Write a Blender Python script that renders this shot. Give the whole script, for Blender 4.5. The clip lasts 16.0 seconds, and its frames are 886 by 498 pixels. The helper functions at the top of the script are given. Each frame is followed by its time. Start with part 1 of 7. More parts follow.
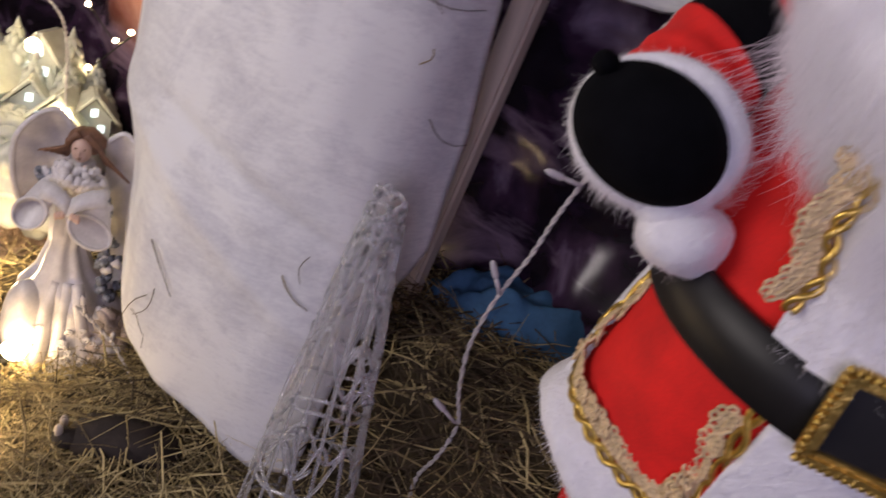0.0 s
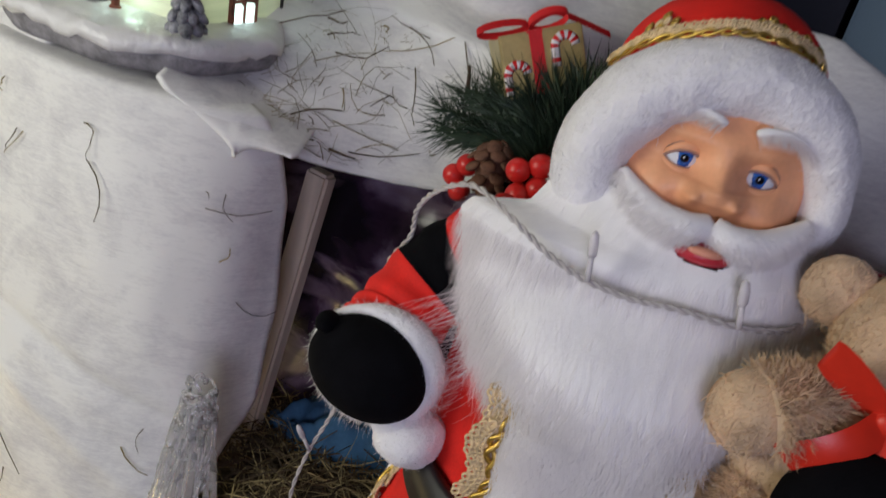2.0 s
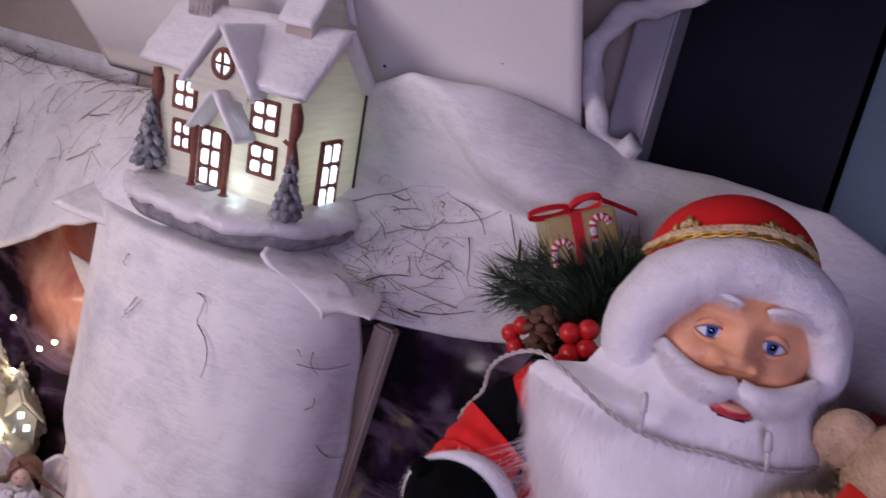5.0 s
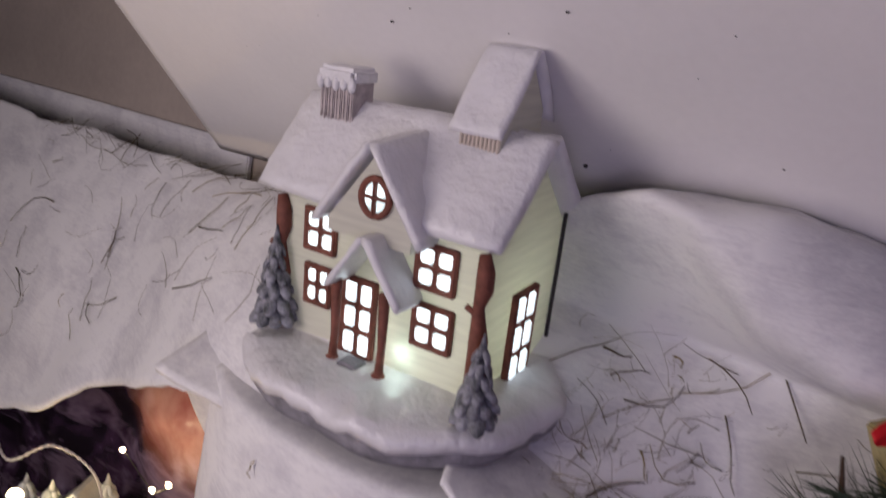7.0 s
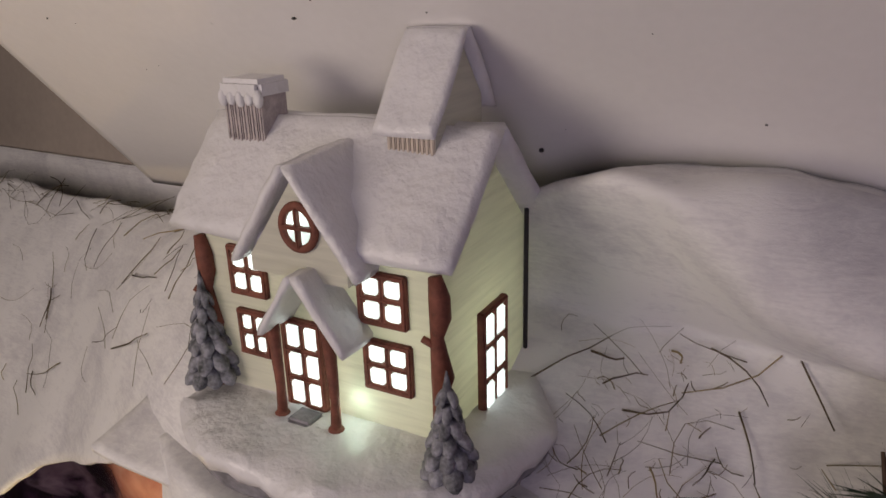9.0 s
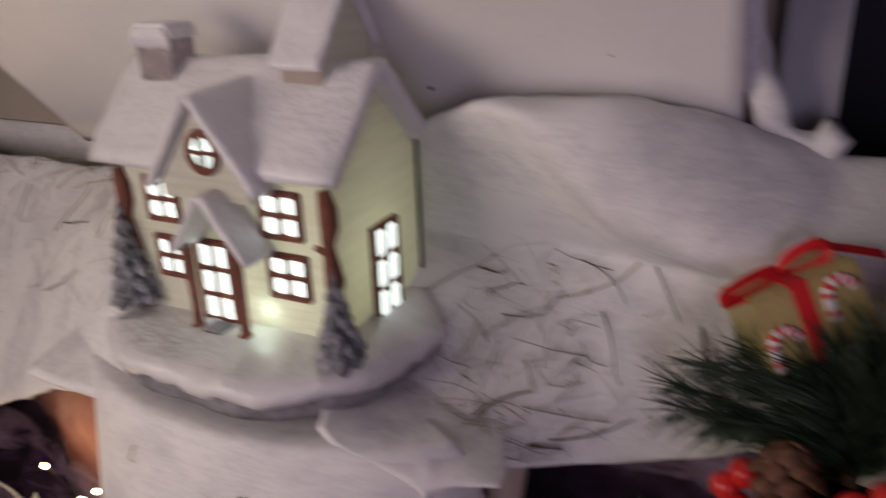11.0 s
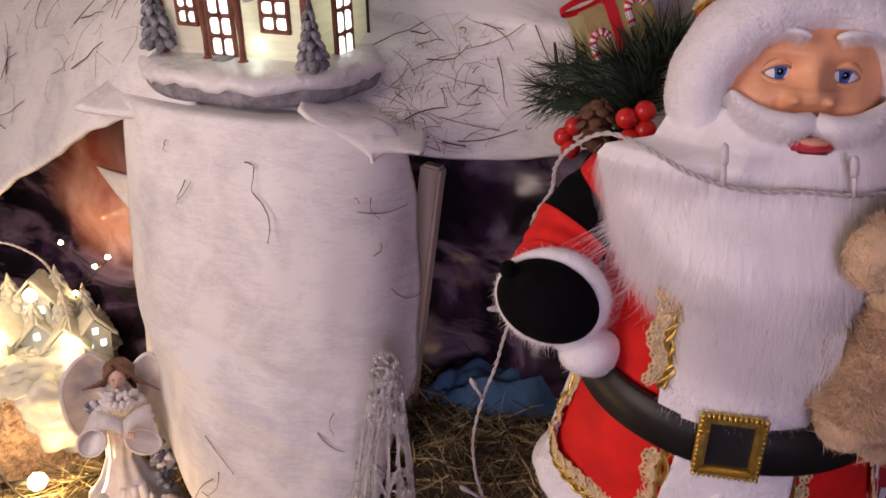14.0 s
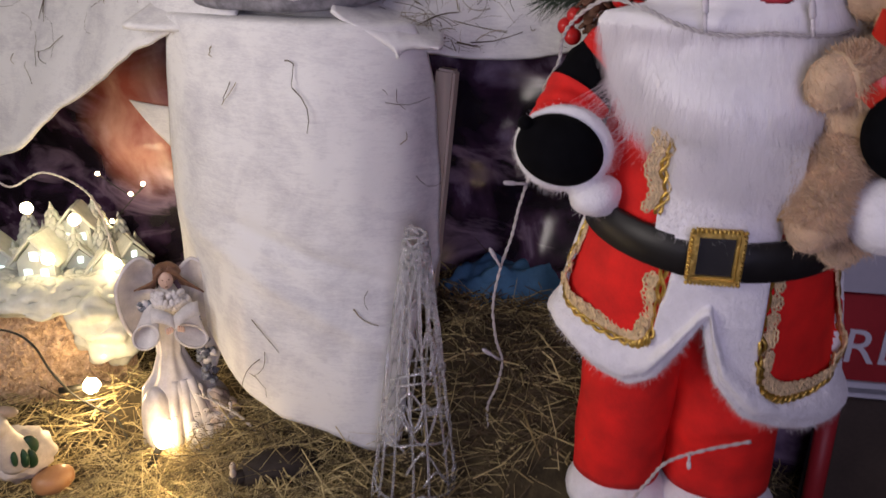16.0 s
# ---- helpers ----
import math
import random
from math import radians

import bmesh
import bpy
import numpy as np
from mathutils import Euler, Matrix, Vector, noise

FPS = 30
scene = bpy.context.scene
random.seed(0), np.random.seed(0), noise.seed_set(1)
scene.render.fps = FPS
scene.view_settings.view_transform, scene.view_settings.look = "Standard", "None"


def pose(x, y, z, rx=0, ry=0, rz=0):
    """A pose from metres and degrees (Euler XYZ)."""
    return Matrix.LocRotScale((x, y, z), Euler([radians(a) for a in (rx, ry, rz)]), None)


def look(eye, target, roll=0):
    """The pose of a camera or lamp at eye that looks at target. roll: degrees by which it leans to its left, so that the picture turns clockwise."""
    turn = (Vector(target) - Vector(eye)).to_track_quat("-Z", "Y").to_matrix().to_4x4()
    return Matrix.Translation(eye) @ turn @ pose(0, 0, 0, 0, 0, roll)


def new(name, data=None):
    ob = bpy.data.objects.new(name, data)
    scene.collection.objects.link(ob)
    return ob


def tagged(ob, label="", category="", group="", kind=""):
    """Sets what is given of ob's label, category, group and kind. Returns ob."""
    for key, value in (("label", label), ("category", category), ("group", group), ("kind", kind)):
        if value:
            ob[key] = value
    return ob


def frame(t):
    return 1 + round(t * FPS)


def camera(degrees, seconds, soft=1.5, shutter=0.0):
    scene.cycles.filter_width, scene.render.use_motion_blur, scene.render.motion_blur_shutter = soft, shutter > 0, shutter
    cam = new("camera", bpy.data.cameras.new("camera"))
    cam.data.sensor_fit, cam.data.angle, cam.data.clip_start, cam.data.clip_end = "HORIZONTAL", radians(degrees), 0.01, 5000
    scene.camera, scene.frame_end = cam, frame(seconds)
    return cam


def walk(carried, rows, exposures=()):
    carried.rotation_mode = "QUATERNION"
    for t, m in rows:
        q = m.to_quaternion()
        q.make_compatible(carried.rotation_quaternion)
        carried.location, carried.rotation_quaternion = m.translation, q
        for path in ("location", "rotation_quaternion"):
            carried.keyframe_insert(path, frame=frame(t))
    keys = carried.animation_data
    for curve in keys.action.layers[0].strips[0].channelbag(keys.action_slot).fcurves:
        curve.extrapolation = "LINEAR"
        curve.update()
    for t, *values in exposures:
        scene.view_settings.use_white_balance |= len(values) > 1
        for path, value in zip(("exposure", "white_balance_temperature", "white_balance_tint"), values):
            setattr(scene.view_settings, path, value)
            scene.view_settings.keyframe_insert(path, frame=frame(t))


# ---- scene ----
cam = camera(61.7, 16.0, shutter=0.5)
PATH = [
    (0, (0.047, 0.007, 0.446), (0.173, 1.838, -0.347), 19.4),
    (0.5, (0.061, 0.008, 0.514), (0.282, 1.795, -0.355), 16.3),
    (1, (0.067, 0.002, 0.536), (0.329, 1.816, -0.263), 15.9),
    (1.5, (0.09, -0.017, 0.565), (0.432, 1.817, -0.156), 16.1),
    (2, (0.089, -0.039, 0.599), (0.445, 1.813, -0.067), 15.7),
    (2.5, (0.078, -0.075, 0.614), (0.434, 1.8, 0.016), 15.6),
    (3, (0.065, -0.1, 0.61), (0.431, 1.783, 0.045), 15.7),
    (3.2, (0.064, -0.106, 0.608), (0.442, 1.78, 0.059), 15.7),
    (5.3, (0.016, -0.118, 0.642), (0.217, 1.841, 0.292), 13.5),
    (5.5, (0.005, -0.093, 0.637), (0.163, 1.87, 0.288), 13.6),
    (6, (-0.031, -0.016, 0.65), (0.106, 1.947, 0.295), 13.9),
    (6.5, (-0.061, 0.063, 0.67), (0.036, 2.021, 0.274), 13.0),
    (7, (-0.062, 0.124, 0.704), (-0.074, 2.08, 0.289), 10.5),
    (7.5, (-0.031, 0.163, 0.742), (-0.067, 2.123, 0.346), 7.0),
    (8, (-0.022, 0.183, 0.741), (-0.043, 2.147, 0.363), 6.8),
    (8.5, (-0.034, 0.196, 0.723), (-0.018, 2.157, 0.331), 4.0),
    (8.7, (-0.04, 0.197, 0.714), (-0.026, 2.153, 0.295), 2.6),
    (10.8, (-0.022, 0.141, 0.704), (0.024, 2.078, 0.208), 1.5),
    (11, (0.002, 0.131, 0.69), (0.136, 2.062, 0.189), 1.5),
    (11.5, (0.081, 0.086, 0.672), (0.401, 1.982, 0.12), -0.2),
    (12, (0.078, 0.033, 0.66), (0.47, 1.901, 0.061), 0.1),
    (12.5, (0.078, -0.015, 0.654), (0.439, 1.854, 0.04), 0.2),
    (13, (0.039, -0.062, 0.631), (0.324, 1.813, -0.004), 0.8),
    (13.5, (0.013, -0.098, 0.612), (0.267, 1.766, -0.066), 1.3),
    (14, (-0.001, -0.124, 0.593), (0.262, 1.736, -0.094), 2.7),
    (14.5, (-0.017, -0.159, 0.579), (0.256, 1.695, -0.121), 1.7),
    (15, (-0.021, -0.183, 0.557), (0.231, 1.659, -0.181), 1.9),
    (15.5, (-0.029, -0.206, 0.55), (0.227, 1.638, -0.18), 2.0),
    (16, (-0.043, -0.237, 0.532), (0.239, 1.603, -0.202), 1.0),
]
# the clip camera's own exposure and white balance: seconds, stops, kelvin, tint
LOOK = [(0, -0.22, 6250, 11), (0.5, -0.24, 6000, 11), (1.0, -0.28, 5500, 22), (1.5, -0.36, 5500, 16), (2.0, -0.02, 6350, -8), (2.5, 0.0, 6650, 6), (3.0, -0.26, 5600, 23),
        (5.5, -0.20, 6350, 29), (6.0, -0.14, 7000, 17), (6.5, -0.23, 6950, 10), (7.0, -0.48, 6250, 18), (7.5, -0.52, 6450, 34), (8.0, -0.60, 6850, 18), (8.5, -0.62, 7050, 10),
        (11.0, -0.56, 7000, 14), (11.5, -0.28, 7150, 21), (12.0, 0.0, 6600, 15), (12.5, -0.02, 7150, 20), (13.5, -0.04, 7250, 21), (14.0, -0.08, 7300, 22), (14.5, -0.15, 6900, 16), (15.0, -0.08, 7100, 20), (16.0, -0.14, 6350, 9)]
walk(cam, [(t, look(eye, target, roll)) for t, eye, target, roll in PATH], exposures=LOOK)

# ---- light ----
world = bpy.data.worlds.new("room_dusk")
world.use_nodes = True
world.node_tree.nodes["Background"].inputs[0].default_value = (0.62, 0.55, 0.75, 1)
world.node_tree.nodes["Background"].inputs[1].default_value = 0.15
scene.world = world


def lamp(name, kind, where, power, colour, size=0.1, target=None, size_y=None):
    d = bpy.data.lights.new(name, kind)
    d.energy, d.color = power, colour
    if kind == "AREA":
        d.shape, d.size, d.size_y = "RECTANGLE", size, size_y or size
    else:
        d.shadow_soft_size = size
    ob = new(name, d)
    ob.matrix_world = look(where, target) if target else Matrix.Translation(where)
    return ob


# unseen area lamps added: warm at the left, violet behind the camera
lamp("warm_fill_light", "AREA", (-0.78, 0.05, 0.60), 6.3, (1.0, 0.88, 0.82), 0.5, (-0.1, 0.6, 0.4))
lamp("violet_fill_light", "AREA", (-0.06, -0.80, 0.54), 5.0, (0.76, 0.68, 1.0), 0.45, (0.1, 0.4, 0.4))

# ---- building helpers ----
class Geo:
    """Collects faces, each with a material slot and a smooth flag."""

    def __init__(self):
        self.v, self.f, self.m, self.s, self.skin = [], [], [], [], 0

    def add(self, verts, faces, mi=0, sm=True):
        o = len(self.v)
        self.v.extend(tuple(p) for p in verts)
        self.f.extend(tuple(i + o for i in f) for f in faces)
        self.m.extend([mi] * len(faces))
        self.s.extend([sm] * len(faces))
        return self

    def bm(self, bm, mi=0, sm=False):
        bm.verts.index_update()
        self.add([v.co for v in bm.verts], [[v.index for v in f.verts] for f in bm.faces], mi, sm)
        bm.free()
        return self

    def box(self, m, size, bevel=0.0, mi=0, sm=False):
        b = bmesh.new()
        bmesh.ops.create_cube(b, size=1, matrix=m @ Matrix.Diagonal((*size, 1)))
        if bevel:
            bmesh.ops.bevel(b, geom=b.edges[:], offset=bevel, segments=2, affect="EDGES")
        return self.bm(b, mi, sm)

    def rings(self, rows, mi=0, close=True, cap=True, sm=True):
        """A skin over rows of points; close: each row is a loop. mi may be a function of (row, column)."""
        n = len(rows[0])
        verts = [p for r in rows for p in r]
        faces, mats = [], []
        for i in range(len(rows) - 1):
            for j in range(n if close else n - 1):
                k = (j + 1) % n
                q = mi(i, j) if callable(mi) else mi
                if q is None:
                    continue
                faces.append((i * n + j, i * n + k, (i + 1) * n + k, (i + 1) * n + j))
                mats.append(q)
        first = len(self.m)
        self.add(verts, faces, 0, sm)
        self.m[first:] = mats
        if cap and close:
            q = mats[0] if mats else 0
            o = len(self.v) - len(verts)
            self.f += [tuple(o + j for j in range(n))[::-1], tuple(o + (len(rows) - 1) * n + j for j in range(n))]
            self.m += [q, mats[-1] if mats else 0]
            self.s += [sm, sm]
        return self

    def tube(self, pts, r, seg=8, mi=0, cap=True, flat=1.0, loop=False, sm=True):
        pts = [Vector(p) for p in pts]
        n = len(pts)
        rad = (lambda i: r(i / max(1, n - 1))) if callable(r) else (lambda i: r)
        rows, side = [], None
        for i, p in enumerate(pts):
            if loop:
                d = pts[(i + 1) % n] - pts[i - 1]
            else:
                d = pts[min(i + 1, n - 1)] - pts[max(i - 1, 0)]
            d = d.normalized() if d.length > 1e-9 else Vector((0, 0, 1))
            if side is None:
                side = d.cross(Vector((0, 0, 1)) if abs(d.z) < 0.9 else Vector((0, 1, 0))).normalized()
            side = (side - d * side.dot(d)).normalized()
            up = d.cross(side)
            rows.append([p + (side * math.cos(a) + up * math.sin(a) * flat) * rad(i) for a in (2 * math.pi * k / seg for k in range(seg))])
        if loop:
            rows.append(rows[0])
        return self.rings(rows, mi, True, cap and not loop, sm)

    def ell(self, c, r, seg=20, ring=12, mi=0, rot=None, lump=0.0, freq=40.0, sm=True):
        c, rot = Vector(c), rot or Matrix.Identity(3)
        rows = []
        for i in range(ring + 1):
            t = math.pi * min(max(i / ring, 0.004), 0.996)
            row = []
            for k in range(seg):
                a = 2 * math.pi * k / seg
                u = Vector((math.sin(t) * math.cos(a), math.sin(t) * math.sin(a), math.cos(t)))
                p = Vector((u.x * r[0], u.y * r[1], u.z * r[2]))
                if lump:
                    p *= 1 + lump * noise.noise((c + p) * freq)
                row.append(c + rot @ p)
            rows.append(row)
        return self.rings(rows, mi, True, True, sm)

    def grid(self, fn, nu, nv, mi=0, sm=True):
        rows = [[fn(i / nu, j / nv) for j in range(nv + 1)] for i in range(nu + 1)]
        return self.rings(rows, mi, False, False, sm)

    def lathe(self, prof, seg=24, mi=0, c=(0, 0, 0), cap=True, sm=True):
        c = Vector(c)
        return self.rings([[c + Vector((r * math.cos(2 * math.pi * k / seg), r * math.sin(2 * math.pi * k / seg), z)) for k in range(seg)] for r, z in prof], mi, True, cap, sm)

    def blade(self, p, d, side, w, bend, mi=0):
        """A thin tapering blade from p along d."""
        p, d, side = Vector(p), Vector(d), Vector(side)
        m = p + d * 0.55 + bend * 0.4
        self.add([p - side * w, p + side * w, m + side * w * 0.7, m - side * w * 0.7, p + d + bend], [(0, 1, 2, 3), (3, 2, 4)], mi, True)

    def fur(self, mis, count, length, width, mi, droop=Vector((0, 0, -0.3)), seed=1, comb=None):
        """Blades over the faces of the slots mis."""
        rng = random.Random(seed)
        pick, area = [], []
        self.skin = self.skin or len(self.f)
        for f, m in zip(self.f[:self.skin], self.m):
            if m in mis and len(f) == 4:
                a, b, c, d = (Vector(self.v[i]) for i in f)
                pick.append((a, b, c, d))
                area.append((b - a).cross(d - a).length + 1e-12)
        cum = np.cumsum(area)
        for _ in range(count):
            a, b, c, d = pick[int(np.searchsorted(cum, rng.random() * cum[-1]))]
            x, y = rng.random(), rng.random()
            p = a.lerp(b, x).lerp(d.lerp(c, x), y)
            nrm = (c - a).cross(d - b)
            if nrm.length < 1e-12:
                continue
            nrm.normalize()
            way = nrm + Vector((rng.gauss(0, 0.45), rng.gauss(0, 0.45), rng.gauss(0, 0.45))) + droop
            if comb:
                way += comb(p)
            way = way.normalized() * length * rng.uniform(0.5, 1.3)
            side = way.cross(Vector((rng.gauss(0, 1), rng.gauss(0, 1), rng.gauss(0, 1)))).normalized()
            self.blade(p - nrm * 0.0005, way, side, width, droop * length * 0.6, mi)

    def mesh(self, name, mats):
        me = bpy.data.meshes.new(name)
        me.from_pydata(self.v, [], self.f)
        for m in mats:
            me.materials.append(m)
        me.polygons.foreach_set("material_index", self.m)
        me.polygons.foreach_set("use_smooth", self.s)
        me.update()
        return me


def part(name, geo, mats, parent=None, label="", m=None, weld=False):
    """Links geo as one mesh object, under parent if there is one."""
    me = geo.mesh(name, mats if isinstance(mats, (list, tuple)) else [mats])
    if weld:
        b = bmesh.new()
        b.from_mesh(me)
        bmesh.ops.remove_doubles(b, verts=b.verts, dist=1e-5)
        bmesh.ops.recalc_face_normals(b, faces=b.faces)
        b.to_mesh(me)
        b.free()
    ob = new(name, me)
    if parent:
        ob.parent = parent
    if m is not None:
        ob.matrix_basis = m
    if label:
        tagged(ob, label)
    return ob


def thing(name, m, label, category, group=""):
    return tagged(new(name), label, category, group) if m is None else place(tagged(new(name), label, category, group), m)


def place(ob, m):
    ob.matrix_basis = m
    return ob


def lerp_table(x, table):
    xs, ys = zip(*table)
    return float(np.interp(x, xs, ys))


def smooth(x, a, b):
    t = min(1.0, max(0.0, (x - a) / (b - a)))
    return t * t * (3 - 2 * t)


def spline(pts, n):
    """A smooth curve through pts, of n steps."""
    P = [Vector(p) for p in pts]
    P = [P[0] * 2 - P[1]] + P + [P[-1] * 2 - P[-2]]
    out, m = [], len(P) - 3
    for k in range(n + 1):
        x = min(k / n * m, m - 1e-6)
        i, t = int(x), x - int(x)
        a, b, c, d = P[i : i + 4]
        out.append(0.5 * (2 * b + (c - a) * t + (2 * a - 5 * b + 4 * c - d) * t * t + (3 * b - a - 3 * c + d) * t ** 3))
    return out


# ---- materials ----
def material(name, colour, rough=0.6, metal=0.0, var=0.12, scale=30.0, fine=300.0, bump=0.1, tint=None, sheen=0.0, through_light=0.0,
             transmission=0.0, coat=0.0, emit=None, power=0.0, ior=1.45, stretch=(1, 1, 1), depth=0.002):
    mat = bpy.data.materials.new(name)
    mat.use_nodes = True
    nt = mat.node_tree
    n, ln = nt.nodes, nt.links.new
    b = n["Principled BSDF"]
    out = n["Material Output"]
    b.inputs["Roughness"].default_value, b.inputs["Metallic"].default_value, b.inputs["IOR"].default_value = rough, metal, ior
    b.inputs["Transmission Weight"].default_value, b.inputs["Coat Weight"].default_value = transmission, coat
    b.inputs["Sheen Weight"].default_value, b.inputs["Sheen Roughness"].default_value = sheen, 0.5
    if emit:
        b.inputs["Emission Color"].default_value, b.inputs["Emission Strength"].default_value = (*emit, 1), power
    tc, mp = n.new("ShaderNodeTexCoord"), n.new("ShaderNodeMapping")
    mp.inputs["Scale"].default_value = stretch
    ln(tc.outputs["Object"], mp.inputs["Vector"])
    big, small = n.new("ShaderNodeTexNoise"), n.new("ShaderNodeTexNoise")
    for t, sc, det in ((big, scale, 4), (small, fine, 3)):
        t.inputs["Scale"].default_value, t.inputs["Detail"].default_value = sc, det
        ln(mp.outputs[0], t.inputs["Vector"])
    mix = n.new("ShaderNodeMix")
    mix.data_type = "RGBA"
    mix.inputs["A"].default_value = (*[c * (1 - var) for c in colour], 1)
    mix.inputs["B"].default_value = (*(tint or [min(1, c * (1 + var)) for c in colour]), 1)
    add = n.new("ShaderNodeMath")
    add.operation = "MULTIPLY_ADD"
    add.inputs[1].default_value = 0.35
    ramp = n.new("ShaderNodeMapRange")
    ramp.inputs["From Min"].default_value, ramp.inputs["From Max"].default_value = 0.45, 0.9
    ln(small.outputs["Fac"], add.inputs[0]), ln(big.outputs["Fac"], add.inputs[2]), ln(add.outputs[0], ramp.inputs["Value"])
    ln(ramp.outputs[0], mix.inputs["Factor"]), ln(mix.outputs["Result"], b.inputs["Base Color"])
    if bump:
        bp = n.new("ShaderNodeBump")
        bp.inputs["Strength"].default_value, bp.inputs["Distance"].default_value = bump, depth
        ln(add.outputs[0], bp.inputs["Height"]), ln(bp.outputs[0], b.inputs["Normal"])
    if through_light:
        tr, ms = n.new("ShaderNodeBsdfTranslucent"), n.new("ShaderNodeMixShader")
        ln(mix.outputs["Result"], tr.inputs["Color"])
        ms.inputs[0].default_value = through_light
        ln(b.outputs[0], ms.inputs[1]), ln(tr.outputs[0], ms.inputs[2]), ln(ms.outputs[0], out.inputs["Surface"])
    return mat


def batting_material():
    """Needled cotton: cloudy grey patches, drawn-out fibres and a fine felted nap."""
    mat = bpy.data.materials.new("cotton_batting")
    mat.use_nodes = True
    n, ln = mat.node_tree.nodes, mat.node_tree.links.new
    b, out = n["Principled BSDF"], n["Material Output"]
    b.inputs["Roughness"].default_value, b.inputs["Sheen Weight"].default_value, b.inputs["Specular IOR Level"].default_value = 1.0, 0.25, 0.1
    tc = n.new("ShaderNodeTexCoord")
    tex = []
    for sc, det, rough, dist, st in ((13, 5, 0.6, 0.6, (1, 1, 1)), (70, 5, 0.7, 1.2, (0.45, 0.45, 2.2)), (420, 3, 0.6, 0.4, (0.5, 0.5, 1.6)), (1500, 2, 0.5, 0, (1, 1, 1))):
        mp, t = n.new("ShaderNodeMapping"), n.new("ShaderNodeTexNoise")
        mp.inputs["Scale"].default_value = st
        t.inputs["Scale"].default_value, t.inputs["Detail"].default_value, t.inputs["Roughness"].default_value, t.inputs["Distortion"].default_value = sc, det, rough, dist
        ln(tc.outputs["Object"], mp.inputs["Vector"]), ln(mp.outputs[0], t.inputs["Vector"])
        tex.append(t.outputs["Fac"])
    def mad(a, k, c):
        m = n.new("ShaderNodeMath")
        m.operation = "MULTIPLY_ADD"
        m.inputs[1].default_value = k
        ln(a, m.inputs[0])
        if isinstance(c, float):
            m.inputs[2].default_value = c
        else:
            ln(c, m.inputs[2])
        return m.outputs[0]
    tone = mad(tex[0], 1.0, mad(tex[1], 0.55, mad(tex[2], 0.35, 0.0)))
    ramp = n.new("ShaderNodeMapRange")
    ramp.inputs["From Min"].default_value, ramp.inputs["From Max"].default_value = 0.66, 1.04
    ln(tone, ramp.inputs["Value"])
    mix = n.new("ShaderNodeMix")
    mix.data_type = "RGBA"
    mix.inputs["A"].default_value, mix.inputs["B"].default_value = (0.62, 0.605, 0.63, 1), (0.88, 0.87, 0.86, 1)
    ln(ramp.outputs[0], mix.inputs["Factor"]), ln(mix.outputs["Result"], b.inputs["Base Color"])
    bp = n.new("ShaderNodeBump")
    bp.inputs["Strength"].default_value, bp.inputs["Distance"].default_value = 0.35, 0.0016
    ln(mad(tex[1], 1.2, mad(tex[2], 0.5, mad(tex[3], 0.25, 0.0))), bp.inputs["Height"]), ln(bp.outputs[0], b.inputs["Normal"])
    tr, ms = n.new("ShaderNodeBsdfTranslucent"), n.new("ShaderNodeMixShader")
    ms.inputs[0].default_value = 0.12
    ln(mix.outputs["Result"], tr.inputs["Color"]), ln(b.outputs[0], ms.inputs[1]), ln(tr.outputs[0], ms.inputs[2]), ln(ms.outputs[0], out.inputs["Surface"])
    return mat


BATTING = batting_material()
BOARD = material("white_board", (0.78, 0.76, 0.74), 0.75, var=0.04, scale=6, fine=150, bump=0.05)
PLASTER = material("beige_plaster", (0.42, 0.36, 0.31), 0.9, var=0.12, scale=5, fine=120, bump=0.3)
GREYWALL = material("grey_plaster", (0.45, 0.44, 0.47), 0.9, var=0.08, scale=4, fine=120, bump=0.2)
NAVY = material("navy_panel", (0.018, 0.02, 0.035), 0.6, var=0.3, scale=8, fine=200, bump=0.05)
BROWN = material("brown_wood", (0.06, 0.026, 0.016), 0.6, var=0.3, scale=30, fine=200, bump=0.2, stretch=(1, 1, 0.1))
DOORPAINT = material("blue_grey_paint", (0.26, 0.40, 0.46), 0.45, var=0.08, scale=8, fine=200, bump=0.08)
LEGWOOD = material("pale_wood", (0.60, 0.50, 0.40), 0.7, var=0.2, scale=25, fine=150, bump=0.2, stretch=(1, 1, 0.08))
CREAMWOOD = material("pale_wood", (0.50, 0.43, 0.36), 0.7, var=0.15, scale=25, fine=150, bump=0.2, stretch=(1, 1, 0.08))
FLOORMAT = material("floor_boards", (0.10, 0.07, 0.05), 0.6, var=0.3, scale=12, fine=200, bump=0.1)
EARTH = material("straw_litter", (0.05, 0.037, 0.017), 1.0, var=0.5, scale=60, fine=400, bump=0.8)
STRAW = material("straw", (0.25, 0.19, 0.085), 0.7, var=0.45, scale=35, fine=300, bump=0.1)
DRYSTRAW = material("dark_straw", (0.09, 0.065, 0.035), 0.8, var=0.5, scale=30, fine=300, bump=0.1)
HAY = material("olive_hay", (0.17, 0.14, 0.075), 0.75, var=0.45, scale=35, fine=300, bump=0.1)
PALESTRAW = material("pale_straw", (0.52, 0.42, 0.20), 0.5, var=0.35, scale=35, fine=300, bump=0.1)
BLUECLOTH = material("blue_cloth", (0.045, 0.12, 0.22), 0.8, var=0.25, scale=25, fine=250, bump=0.3)
SNOWGLAZE = material("snow_glaze", (0.78, 0.77, 0.78), 0.38, var=0.05, scale=55, fine=190, bump=0.7, through_light=0.1, coat=0.25, depth=0.005)
